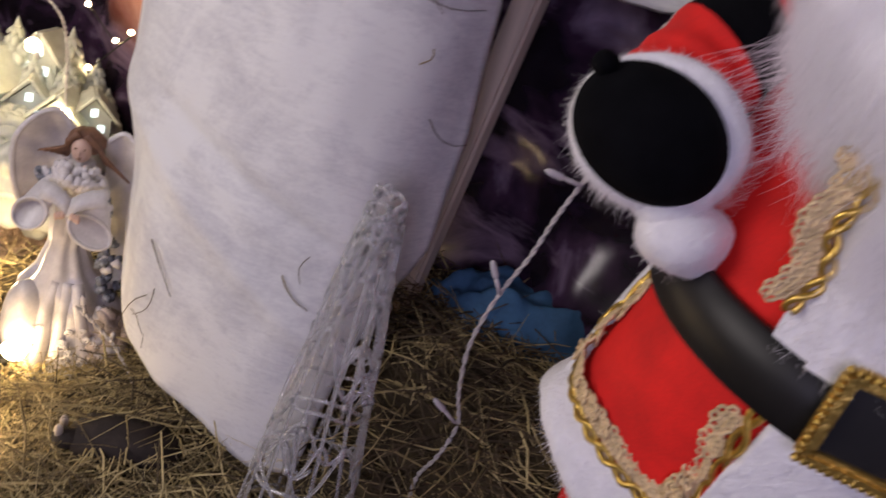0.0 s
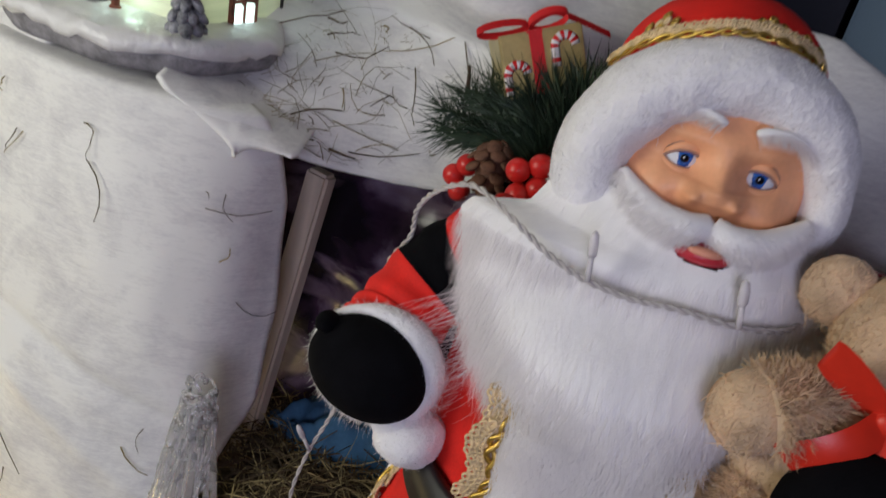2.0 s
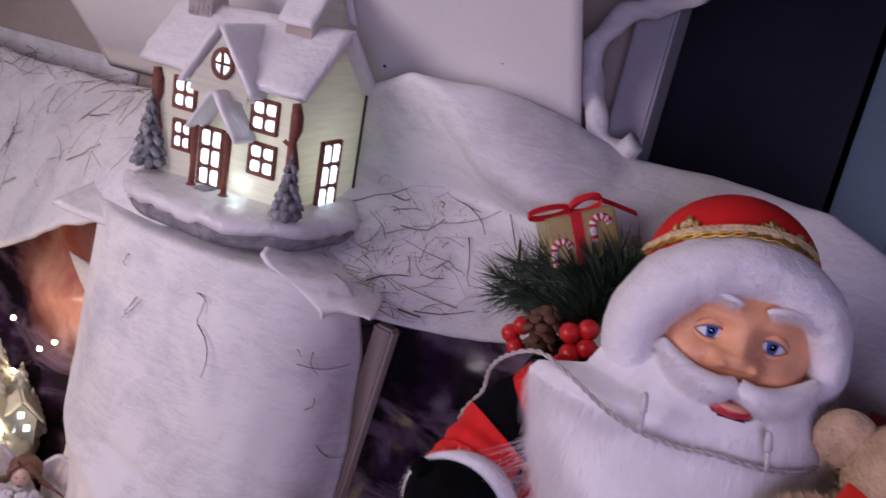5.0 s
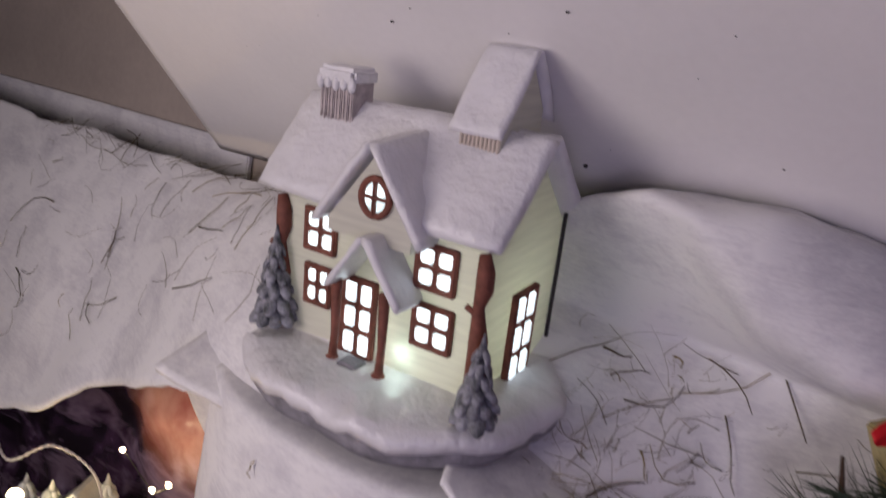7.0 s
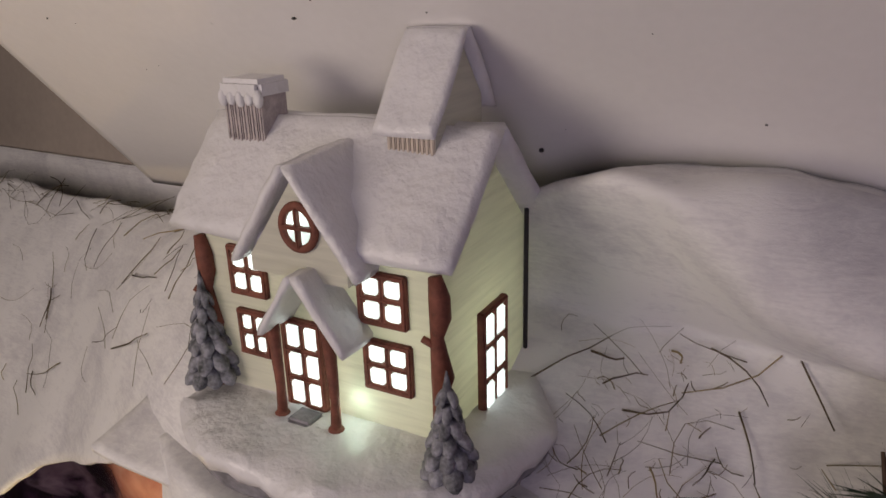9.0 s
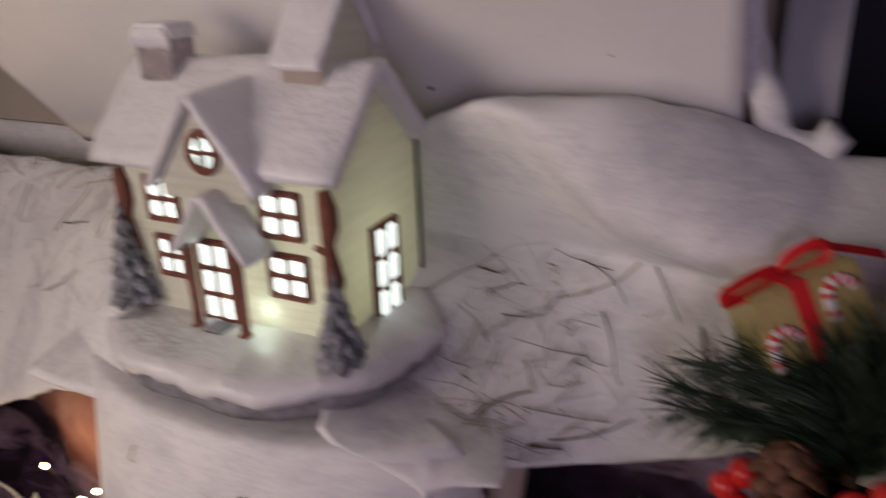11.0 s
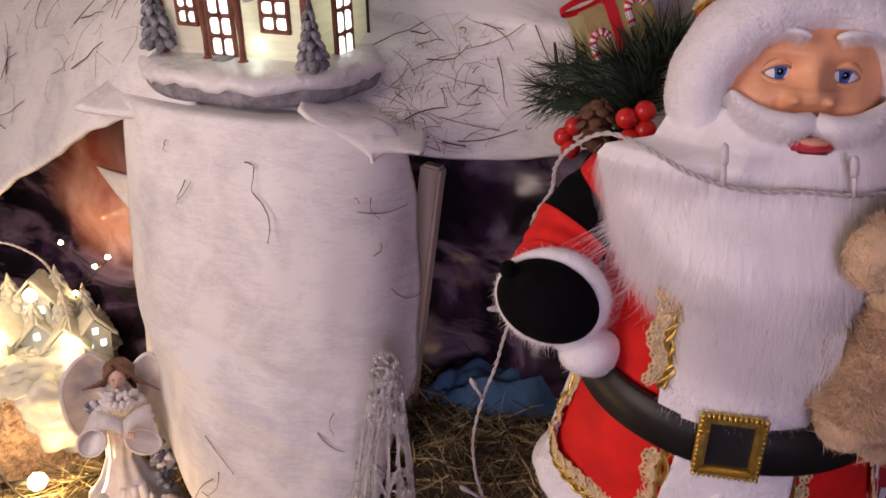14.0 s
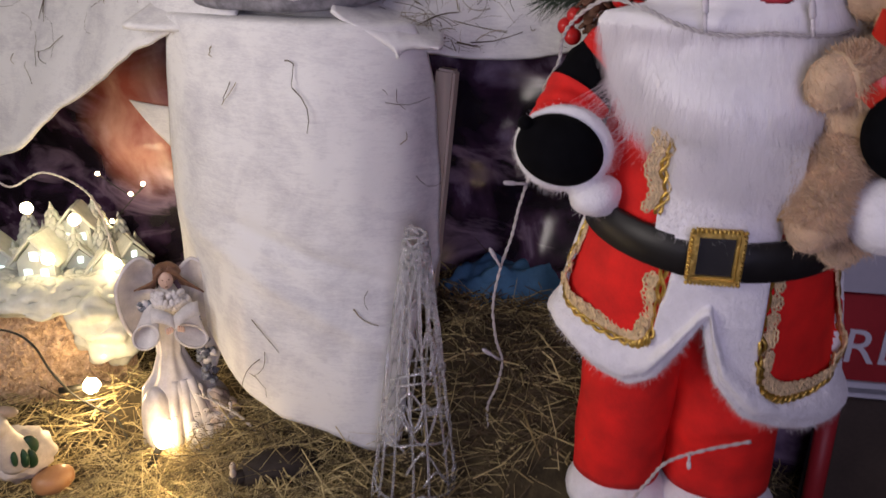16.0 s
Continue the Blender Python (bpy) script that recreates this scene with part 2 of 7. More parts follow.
HOUSEWALL = material("cream_glaze", (0.74, 0.73, 0.62), 0.6, var=0.09, scale=60, fine=150, bump=0.6, through_light=0.34, stretch=(0.25, 0.25, 4.0))
RUST = material("rust_brown_glaze", (0.17, 0.055, 0.035), 0.7, var=0.35, scale=120, fine=600, bump=0.4)
DARKTRIM = material("dark_trim", (0.035, 0.03, 0.03), 0.7, var=0.3, scale=120, fine=500, bump=0.3)
ROCKGREY = material("grey_stone_glaze", (0.24, 0.23, 0.25), 0.8, var=0.4, scale=90, fine=400, bump=0.6)
FIRGREY = material("frosted_fir_glaze", (0.06, 0.07, 0.07), 0.7, var=0.5, scale=140, fine=500, bump=0.6, tint=(0.36, 0.36, 0.40))
PANE = material("lit_pane", (0.9, 0.95, 0.95), 0.4, var=0.02, bump=0.0, emit=(0.82, 1.0, 0.97), power=1.6)
CLEAR = material("clear_plastic", (0.95, 0.95, 0.97), 0.10, var=0.0, bump=0.0, transmission=0.80, ior=1.49)

# ---- setting: the wall's own axes ----
BU, BN, BO = Vector((0.846, -0.533, 0)), Vector((-0.533, -0.846, 0)), Vector((-0.386, 0.985, 0))
WALL = Matrix(((BU.x, -BN.x, 0, BO.x), (BU.y, -BN.y, 0, BO.y), (0, 0, 1, 0), (0, 0, 0, 1)))


def on_wall(b, n, z):
    """A place b metres along the wall, n in front of it, at height z."""
    return BO + BU * b + BN * n + Vector((0, 0, z))


def slab(name, mat, b0, b1, n0, n1, z0, z1, label, category, bevel=0.0):
    g = Geo().box(Matrix.Translation(((b0 + b1) / 2, -(n0 + n1) / 2, (z0 + z1) / 2)), (b1 - b0, abs(n1 - n0), z1 - z0), bevel)
    return tagged(part(name, g, mat, m=WALL), label, category, kind="structure")


FLOOR_Z = -0.13
slab("floor", FLOORMAT, -2.2, 3.0, -1.6, 3.2, FLOOR_Z - 0.1, FLOOR_Z, "dark wooden floor of the room", "floor")
slab("ceiling", GREYWALL, -2.2, 3.0, -1.6, 3.2, 2.25, 2.35, "plain pale ceiling", "ceiling")
slab("wall_back", PLASTER, -2.2, 0.735, -0.16, -0.08, FLOOR_Z, 2.25, "beige plastered wall behind the winter scene", "wall")
slab("trim_sheet", BATTING, -1.2, 0.03, -0.079, -0.070, 0.40, 0.596, "white sheet fixed low on the plastered wall", "sheet", 0.002)
slab("wall_far", NAVY, -2.2, 3.0, -1.6, -1.5, FLOOR_Z, 2.25, "dark wall beyond the opening", "wall")
slab("wall_front", GREYWALL, -2.2, 3.0, 3.1, 3.2, FLOOR_Z, 2.25, "plain wall behind the viewer", "wall")
slab("wall_left", GREYWALL, -2.3, -2.2, -1.6, 3.2, FLOOR_Z, 2.25, "plain side wall", "wall")
slab("wall_right", GREYWALL, 3.0, 3.1, -1.6, 3.2, FLOOR_Z, 2.25, "plain side wall", "wall")


def thick(ob, t):
    m = ob.modifiers.new("thickness", "SOLIDIFY")
    m.thickness, m.offset = t, -1
    return ob


def board_z(b, n):
    """Height of the sloping white canopy board, n in front of the wall."""
    w = max(0.0, b / 0.72)
    return 0.625 + 0.030 * w ** 1.5 + (0.73 + 0.19 * w * w) * n


def make_board():
    """White board that leans forward over the shelf like a canopy."""
    def fn(u, v):
        n = -0.055 + 0.40 * v
        b = (0.013 + 0.33 * n) + (0.709 + 0.055 * n - 0.33 * n) * u
        return (b, -n, board_z(b, n) + 0.0035 * noise.noise(Vector((b * 5, n * 5, 0.4))))
    g = Geo().grid(fn, 60, 40)
    ob = thick(part("trim_board", g, BOARD, m=WALL), 0.006)
    ob.modifiers[0].offset = 1
    return tagged(ob, "large white foam board leaning forward over the winter house", "board", kind="structure")


make_board()


def make_specks():
    rng = random.Random(12)
    g = Geo()
    spots = [(0.39, 0.136, 1.5), (0.525, 0.142, 1.4), (0.51, 0.031, 2.6), (0.665, 0.165, 1.9), (0.62, 0.128, 0.8)]
    spots += [(rng.uniform(0.15, 0.70), rng.uniform(0.04, 0.20), 0.4 + 0.8 * rng.random() ** 2) for _ in range(16)]
    for b, n, r in spots:
        r *= 0.0006
        g.ell(on_wall(b, n + 0.001, board_z(b, n) - 0.001), (r * rng.uniform(0.8, 1.8), r * 0.8, r), 8, 6)
    tagged(part("dust_specks", g, DARKTRIM), "tiny dark specks of dirt on the white board", "dirt", kind="stuff")


make_specks()
slab("trim_frame", GREYWALL, 0.736, 0.775, -0.10, -0.045, 0.3, 2.25, "pale grey door frame beside the white board", "door frame", 0.003)
# plain navy sheet added to fill the opening
slab("opening_panel", NAVY, 0.60, 0.955, -0.62, -0.5, FLOOR_Z, 2.2, "plain dark navy panel behind the opening", "door", 0.004)
slab("door_edge", BROWN, 0.715, 0.755, -0.2, -0.09, FLOOR_Z, 2.2, "dark brown wooden door edge", "door")


def make_door():
    d = tagged(place(new("door_1"), WALL @ Matrix.Translation((-0.035, 0, 0))), "blue-grey painted panel door with a pale keyhole plate", "door", kind="structure")
    g = Geo().box(Matrix.Translation((1.42, 0.53, 1.0)), (0.84, 0.04, 2.26), 0.004)
    part("leaf", g, DOORPAINT, d)
    for b in (1.09, 1.125, 1.2, 1.6):
        part("moulding", Geo().box(Matrix.Translation((b, 0.505, 1.0)), (0.014, 0.014, 1.9), 0.004), DOORPAINT, d)
    g = Geo().box(Matrix.Translation((1.062, 0.503, 0.765)), (0.022, 0.008, 0.06), 0.003)
    plate = part("keyhole_plate", g, BOARD, d, "pale enamel keyhole plate")
    part("keyhole", Geo().box(Matrix.Translation((1.062, 0.498, 0.765)), (0.004, 0.004, 0.012), 0.001), NAVY, plate, "dark keyhole")


make_door()


# printed foil backdrop, crumpled
def poster_material():
    mat = bpy.data.materials.new("printed_foil")
    mat.use_nodes = True
    n, ln = mat.node_tree.nodes, mat.node_tree.links.new
    b = n["Principled BSDF"]
    b.inputs["Roughness"].default_value = 0.20
    tc = n.new("ShaderNodeTexCoord")
    sep = n.new("ShaderNodeSeparateXYZ")
    ln(tc.outputs["Object"], sep.inputs[0])
    a, c = n.new("ShaderNodeTexNoise"), n.new("ShaderNodeTexNoise")
    a.inputs["Scale"].default_value, a.inputs["Detail"].default_value, a.inputs["Distortion"].default_value = 13, 6, 0.35
    c.inputs["Scale"].default_value, c.inputs["Detail"].default_value = 3.5, 3
    for t in (a, c):
        ln(tc.outputs["Object"], t.inputs["Vector"])
    r1 = n.new("ShaderNodeValToRGB")
    els = r1.color_ramp.elements
    els[0].position, els[0].color = 0.44, (0.012, 0.008, 0.014, 1)
    els[1].position, els[1].color = 0.72, (0.34, 0.26, 0.38, 1)
    e = els.new(0.56)
    e.color = (0.055, 0.028, 0.06, 1)
    ln(a.outputs["Fac"], r1.inputs[0])
    # a glowing sunset in the print
    mx = n.new("ShaderNodeMath")
    mx.operation = "SUBTRACT"
    mx.inputs[1].default_value = 0.06
    ln(sep.outputs["X"], mx.inputs[0])
    mz = n.new("ShaderNodeMath")
    mz.operation = "SUBTRACT"
    mz.inputs[1].default_value = 0.29
    ln(sep.outputs["Z"], mz.inputs[0])
    cb = n.new("ShaderNodeCombineXYZ")
    ln(mx.outputs[0], cb.inputs["X"]), ln(mz.outputs[0], cb.inputs["Z"])
    vl = n.new("ShaderNodeVectorMath")
    vl.operation = "LENGTH"
    ln(cb.outputs[0], vl.inputs[0])
    ad = n.new("ShaderNodeMath")
    ad.operation = "MULTIPLY_ADD"
    ad.inputs[1].default_value = 0.12
    ln(c.outputs["Fac"], ad.inputs[0]), ln(vl.outputs["Value"], ad.inputs[2])
    r2 = n.new("ShaderNodeMapRange")
    r2.inputs["From Min"].default_value, r2.inputs["From Max"].default_value, r2.inputs["To Min"].default_value, r2.inputs["To Max"].default_value = 0.12, 0.20, 1, 0
    ln(ad.outputs[0], r2.inputs["Value"])
    mix = n.new("ShaderNodeMix")
    mix.data_type = "RGBA"
    # pale ridges of a snowy landscape in the print
    d, md = n.new("ShaderNodeTexNoise"), n.new("ShaderNodeMapping")
    md.inputs["Scale"].default_value, md.inputs["Rotation"].default_value = (1.0, 1.0, 2.6), (0, 0.35, 0)
    d.inputs["Scale"].default_value, d.inputs["Detail"].default_value, d.inputs["Distortion"].default_value = 7, 5, 0.9
    ln(tc.outputs["Object"], md.inputs["Vector"]), ln(md.outputs[0], d.inputs["Vector"])
    rd = n.new("ShaderNodeValToRGB")
    rd.color_ramp.elements[0].position, rd.color_ramp.elements[0].color = 0.52, (0, 0, 0, 1)
    rd.color_ramp.elements[1].position, rd.color_ramp.elements[1].color = 0.63, (1, 1, 1, 1)
    e2 = rd.color_ramp.elements.new(0.74)
    e2.color = (0.1, 0.1, 0.1, 1)
    ln(d.outputs["Fac"], rd.inputs[0])
    ridge = n.new("ShaderNodeMix")
    ridge.data_type = "RGBA"
    ridge.inputs["B"].default_value = (0.20, 0.14, 0.20, 1)
    ln(rd.outputs[0], ridge.inputs["Factor"]), ln(r1.outputs[0], ridge.inputs["A"])
    r3 = n.new("ShaderNodeValToRGB")
    r3.color_ramp.elements[0].position, r3.color_ramp.elements[0].color = 0.35, (0.38, 0.10, 0.07, 1)
    r3.color_ramp.elements[1].position, r3.color_ramp.elements[1].color = 0.68, (0.72, 0.42, 0.32, 1)
    ln(a.outputs["Fac"], r3.inputs[0]), ln(r3.outputs[0], mix.inputs["B"])
    ln(r2.outputs[0], mix.inputs["Factor"]), ln(ridge.outputs["Result"], mix.inputs["A"]), ln(mix.outputs["Result"], b.inputs["Base Color"])
    return mat


def make_backdrop():
    def fn(u, v):
        b, z = -1.0 + 2.3 * u, FLOOR_Z + 0.66 * v
        q = Vector((b * 6, z * 7, 3.1))
        return (b, -0.0 - 0.022 * noise.noise(q) - 0.010 * noise.noise(q * 3.1), z)

    g = Geo().grid(fn, 150, 50)
    ob = part("backdrop", g, poster_material(), m=WALL)
    return tagged(ob, "crumpled glossy printed foil with a dark night sky and an orange sunset", "backdrop", kind="structure")


make_backdrop()


# ---- cotton batting that stands for snow ----
BLANKET = {}


def make_blanket():
    """Batting that lies over the shelf, rises to the board in a soft hill with a crease, and falls over the front edge."""
    edge_n = [(0.1, 0.2), (0.36, 0.215), (0.52, 0.200), (0.60, 0.155), (0.65, 0.090), (0.70, 0.055), (0.75, 0.040), (0.85, 0.035), (1.4, 0.03)]
    edge_z = [(0.1, 0.455), (0.36, 0.458), (0.52, 0.455), (0.60, 0.446), (0.65, 0.433), (0.70, 0.428), (0.73, 0.437), (0.76, 0.448), (0.85, 0.43), (1.0, 0.41), (1.4, 0.3)]
    # for each b: where the hill starts, its crest, its crease, its foot, as (n, z)
    hill = [(0.27, -0.02, 0.580, 0.00, 0.578, 0.01, 0.570, 0.015, 0.560), (0.46, 0.00, 0.615, 0.03, 0.612, 0.01, 0.585, 0.015, 0.558),
            (0.53, 0.02, 0.650, 0.075, 0.646, 0.030, 0.590, 0.015, 0.556), (0.58, 0.025, 0.664, 0.098, 0.662, 0.055, 0.612, 0.015, 0.555),
            (0.61, 0.025, 0.666, 0.098, 0.662, 0.090, 0.640, 0.004, 0.554), (0.66, 0.02, 0.668, 0.085, 0.664, 0.098, 0.606, 0.004, 0.553),
            (0.72, 0.00, 0.656, 0.052, 0.650, 0.088, 0.584, 0.004, 0.552), (0.78, -0.03, 0.634, 0.010, 0.632, 0.065, 0.572, 0.004, 0.550),
            (0.87, -0.03, 0.637, -0.01, 0.634, 0.03, 0.575, 0.016, 0.545), (0.96, -0.03, 0.63, -0.012, 0.625, 0.012, 0.565, 0.015, 0.525),
            (1.06, -0.03, 0.585, -0.01, 0.578, 0.01, 0.53, 0.015, 0.49), (1.2, -0.03, 0.5, -0.01, 0.49, 0.01, 0.46, 0.015, 0.43), (1.4, -0.03, 0.4, -0.01, 0.39, 0.01, 0.36, 0.015, 0.34)]
    rows = np.array(hill)

    def fn(u, v):
        b = 0.27 + 1.09 * u
        k = [float(np.interp(b, rows[:, 0], rows[:, c])) for c in range(1, 9)]
        ne, ze = lerp_table(b, edge_n), lerp_table(b, edge_z)
        if v < 0.4:
            p = spline([(k[0], k[1], 0), (k[2], k[3], 0), (k[4], k[5], 0), (k[6], k[7], 0)], 24)[round(v / 0.4 * 24)]
            n, z = p.x, p.y
        else:
            t = (v - 0.4) / 0.6
            n, z = k[6] + (ne - k[6]) * t, k[7] + (ze - k[7]) * (t ** 0.95)
            z += 0.014 * math.exp(-((b - 0.66) / 0.07) ** 2) * math.sin(math.pi * t) * (1 - t)
        q = Vector((b * 9, n * 14, 1.7))
        z += 0.010 * noise.noise(q) * smooth(v, 0.3, 0.5) * (1 - 0.6 * v) + 0.002 * noise.noise(q * 4)
        n += 0.006 * noise.noise(q + Vector((5, 0, 0)))
        return on_wall(b, n, z)

    BLANKET["shelf"] = fn
    ob = thick(part("snow_blanket", Geo().grid(fn, 150, 60), BATTING), 0.006)
    return tagged(ob, "white cotton batting laid as snow over shelf and board", "batting")


def make_lobe():
    """The part of the blanket that hangs lower beside the column."""
    edge = [(-0.6, 0.05), (-0.2, 0.21), (-0.05, 0.262), (0.04, 0.325), (0.12, 0.364), (0.25, 0.425), (0.36, 0.462), (0.45, 0.478)]

    def fn(u, v):
        b = -0.6 + 1.02 * u
        ze = lerp_table(b, edge)
        ne = 0.13 + 0.075 * smooth(b, 0.05, 0.36)
        flat = smooth(b, -0.05, 0.25)
        zs = 0.572
        t = v
        z_steep = zs + (ze - zs) * t ** (1.25 + 1.2 * flat)
        n = 0.0 + ne * (t ** (1.0 - 0.25 * flat))
        q = Vector((b * 8, v * 3, 7.7))
        return on_wall(b, n + 0.010 * noise.noise(q), z_steep + 0.010 * noise.noise(q + Vector((3, 3, 3))) * (1 - v * 0.5) + 0.003 * noise.noise(q * 5))

    BLANKET["drape"] = fn
    ob = thick(part("snow_blanket_drape", Geo().grid(fn, 110, 40), BATTING), 0.006)
    return tagged(ob, "white cotton batting hanging in a curved drape below the shelf", "batting")


COL_LEFT = [(0.0, -0.19), (0.06, -0.222), (0.12, -0.242), (0.2, -0.252), (0.30, -0.249), (0.4, -0.237), (0.49, -0.215)]
COL_RIGHT = [(-0.05, 0.02), (0.10, 0.035), (0.16, 0.050), (0.21, 0.074), (0.3, 0.076), (0.4, 0.066), (0.44, 0.056), (0.49, 0.03)]
COL_FRONT = [(-0.26, 0.80), (-0.245, 0.715), (-0.22, 0.645), (-0.18, 0.588), (-0.14, 0.557), (-0.084, 0.528), (-0.04, 0.512), (0.0, 0.509), (0.03, 0.516), (0.06, 0.535), (0.085, 0.57)]
COL_FOOT = [(0, 0.10), (0.15, 0.045), (0.35, 0.015), (0.6, 0.005), (0.85, -0.02), (1, -0.01)]


def column_at(u, v):
    over = max(0.0, 1 - v / 0.14)
    v = max(0.0, (v - 0.14) / 0.86)
    z = 0.470 + (lerp_table(u, COL_FOOT) - 0.470) * v
    xl, xr = lerp_table(z, COL_LEFT), lerp_table(z, COL_RIGHT)
    x = xl + (xr - xl) * u
    y = sum(lerp_table(x + d, COL_FRONT) for d in (-0.024, -0.016, -0.008, 0, 0.008, 0.016, 0.024)) / 7
    y -= 0.010 * smooth(0.3 - z, 0, 0.25)
    back = smooth(-x, 0.15, 0.22) * smooth(0.24 - z, 0, 0.12)
    x, y = x - 0.020 * back, y + 0.085 * back
    q = Vector((x * 9, z * 6, 2.2))
    y += 0.006 * noise.noise(q) + 0.0025 * noise.noise(q * 3)
    # long slanting creases
    y += 0.0070 * math.exp(-((z - 0.22 + 0.35 * (x + 0.07)) / 0.010) ** 2) * smooth(x, -0.2, -0.12)
    y -= 0.0060 * math.exp(-((z - 0.16 + 0.5 * (x + 0.07)) / 0.014) ** 2)
    return Vector((x + 0.003 * noise.noise(q * 2) + 0.17 * over * (0.5 - u), y + 0.012 * (1 - math.cos(min(1, over * 4) * math.pi / 2)) + 0.11 * over, z + 0.002 * math.sin(min(1, over * 4) * math.pi / 2)))


def make_column():
    ob = thick(part("batting_column", Geo().grid(column_at, 70, 90), BATTING), 0.005)
    return tagged(ob, "sheet of white cotton batting wrapped round the shelf support", "batting")


def make_flap():
    """A torn pointed corner folded over the shelf's edge."""
    tip, a, b2 = Vector((0.025, 0.514, 0.437)), Vector((-0.040, 0.526, 0.484)), Vector((0.070, 0.524, 0.450))

    def fn(u, v):
        top = a.lerp(b2, u)
        if v < 0.35:
            t = 1 - v / 0.35
            return top + Vector((0.012 * t, 0.07 * t, 0.019 * t * (1 - 0.2 * t)))
        t = (v - 0.35) / 0.65
        p = top.lerp(tip, t * (0.30 + 0.70 * (1 - abs(u - 0.47) / 0.53)))
        return p + Vector((0, -0.006 * math.sin(math.pi * t) - 0.004, 0.002 * noise.noise(top * 60)))

    ob = thick(part("batting_flap", Geo().grid(fn, 24, 20), BATTING), 0.004)
    return tagged(ob, "torn pointed corner of cotton batting hanging from the shelf edge", "batting")


def make_torn_strip():
    path = [(0.93, 0.875), (0.86, 0.835), (0.795, 0.800), (0.752, 0.770), (0.728, 0.753), (0.717, 0.732), (0.719, 0.705), (0.731, 0.675), (0.749, 0.650), (0.767, 0.640), (0.780, 0.651)]
    pts = [on_wall(b, 0.0, z) for b, z in path]
    g = Geo().tube(spline(pts, 60), lambda t: 0.0115 + 0.004 * noise.noise(Vector((t * 9, 1, 1))), 12)
    g.v = [tuple(Vector(p) + Vector((noise.noise(Vector(p) * 38), noise.noise(Vector(p) * 38 + Vector((7, 0, 0))), noise.noise(Vector(p) * 38 + Vector((0, 9, 0))))) * 0.009) for p in g.v]
    return tagged(part("torn_batting_edge", g, BATTING), "fluffy torn edge of cotton batting round the dark opening", "batting")


def make_corner_tip():
    a = on_wall(0.060, 0.016, 0.324)
    b, c = a + BU * 0.14 + Vector((0, 0, -0.004)), a + BU * 0.12 + Vector((0, 0, -0.095))
    ob = thick(part("batting_tip", Geo().grid(lambda u, v: b.lerp(c, u).lerp(a, v) + BN * 0.008 * math.sin(3 * v), 8, 10), BATTING), 0.003)
    return tagged(ob, "small pointed corner of cotton batting sticking out behind the column", "batting")


make_corner_tip()
make_blanket(), make_lobe(), make_column(), make_flap(), make_torn_strip()


def make_support():
    """The small table under the shelf."""
    t = thing("shelf_table", None, "pale wooden side table hidden under the batting", "table")
    part("tabletop", Geo().box(WALL @ Matrix.Translation((0.40, -0.075, 0.405)), (0.20, 0.10, 0.02), 0.003), LEGWOOD, t)
    for x, y in ((0.070, 0.622), (-0.17, 0.77), (-0.10, 0.64)):
        part("leg", Geo().box(pose(x, y, 0.14, 0, 4.7, -32), (0.024, 0.018, 0.55), 0.003), LEGWOOD, t)


make_support()


# ---- straw floor ----
def ground_z(x, y):
    n = (Vector((x, y, 0)) - BO).dot(BN)
    z = -0.105 + 0.05 * smooth(x, -0.30, -0.10) + 0.012 * noise.noise(Vector((x * 7, y * 7, 0.3)))
    z += 0.18 * smooth(0.26 - n, 0, 0.17) * smooth(x, 0.0, 0.08) * (1 - smooth(x, 0.27, 0.34))
    z += 0.060 * math.exp(-((x + 0.335) / 0.055) ** 2 - ((y - 0.745) / 0.055) ** 2)
    z += 0.03 * smooth(y, 0.50, 0.56) * smooth(x, -0.25, -0.1) * (1 - smooth(x, 0.0, 0.1))
    return z


def make_ground():
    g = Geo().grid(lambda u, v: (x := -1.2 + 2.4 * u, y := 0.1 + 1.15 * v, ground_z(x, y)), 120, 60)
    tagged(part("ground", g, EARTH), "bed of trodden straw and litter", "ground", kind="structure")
    rng = random.Random(5)
    g = Geo()
    for i in range(17000):
        x, y = rng.uniform(-0.65, 0.5), 0.40 + 0.55 * rng.random() ** 1.2
        if rng.random() < 0.35:
            x, y = rng.uniform(-0.4, 0.25), rng.uniform(0.42, 0.65)
        z = ground_z(x, y) + rng.uniform(0, 0.016)
        a, e = rng.uniform(0, 6.283), rng.gauss(0.05, 0.22)
        ln = 0.015 + 0.08 * rng.random() ** 1.5
        d = Vector((math.cos(a) * math.cos(e), math.sin(a) * math.cos(e), math.sin(e))) * ln
        w = 0.0003 + 0.0009 * rng.random() ** 2
        side = d.cross(Vector((0, 0, 1))).normalized()
        p = Vector((x, y, z))
        bend = Vector((rng.gauss(0, 0.005), rng.gauss(0, 0.005), rng.gauss(0, 0.004)))
        m = p + d * 0.5 + bend
        q = p + d
        up = Vector((0, 0, w * 1.2))
        # shade over x > 0 is put into the mix: fewer pale blades
        g.add([p - side * w, p + side * w, p + up, m - side * w, m + side * w, m + up, q - side * w * .6, q + side * w * .6, q + up * .6],
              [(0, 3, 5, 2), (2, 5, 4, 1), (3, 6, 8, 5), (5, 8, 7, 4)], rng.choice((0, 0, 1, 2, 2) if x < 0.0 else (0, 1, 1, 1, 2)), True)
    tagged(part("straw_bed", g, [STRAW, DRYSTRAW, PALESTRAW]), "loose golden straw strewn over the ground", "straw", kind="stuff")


make_ground()


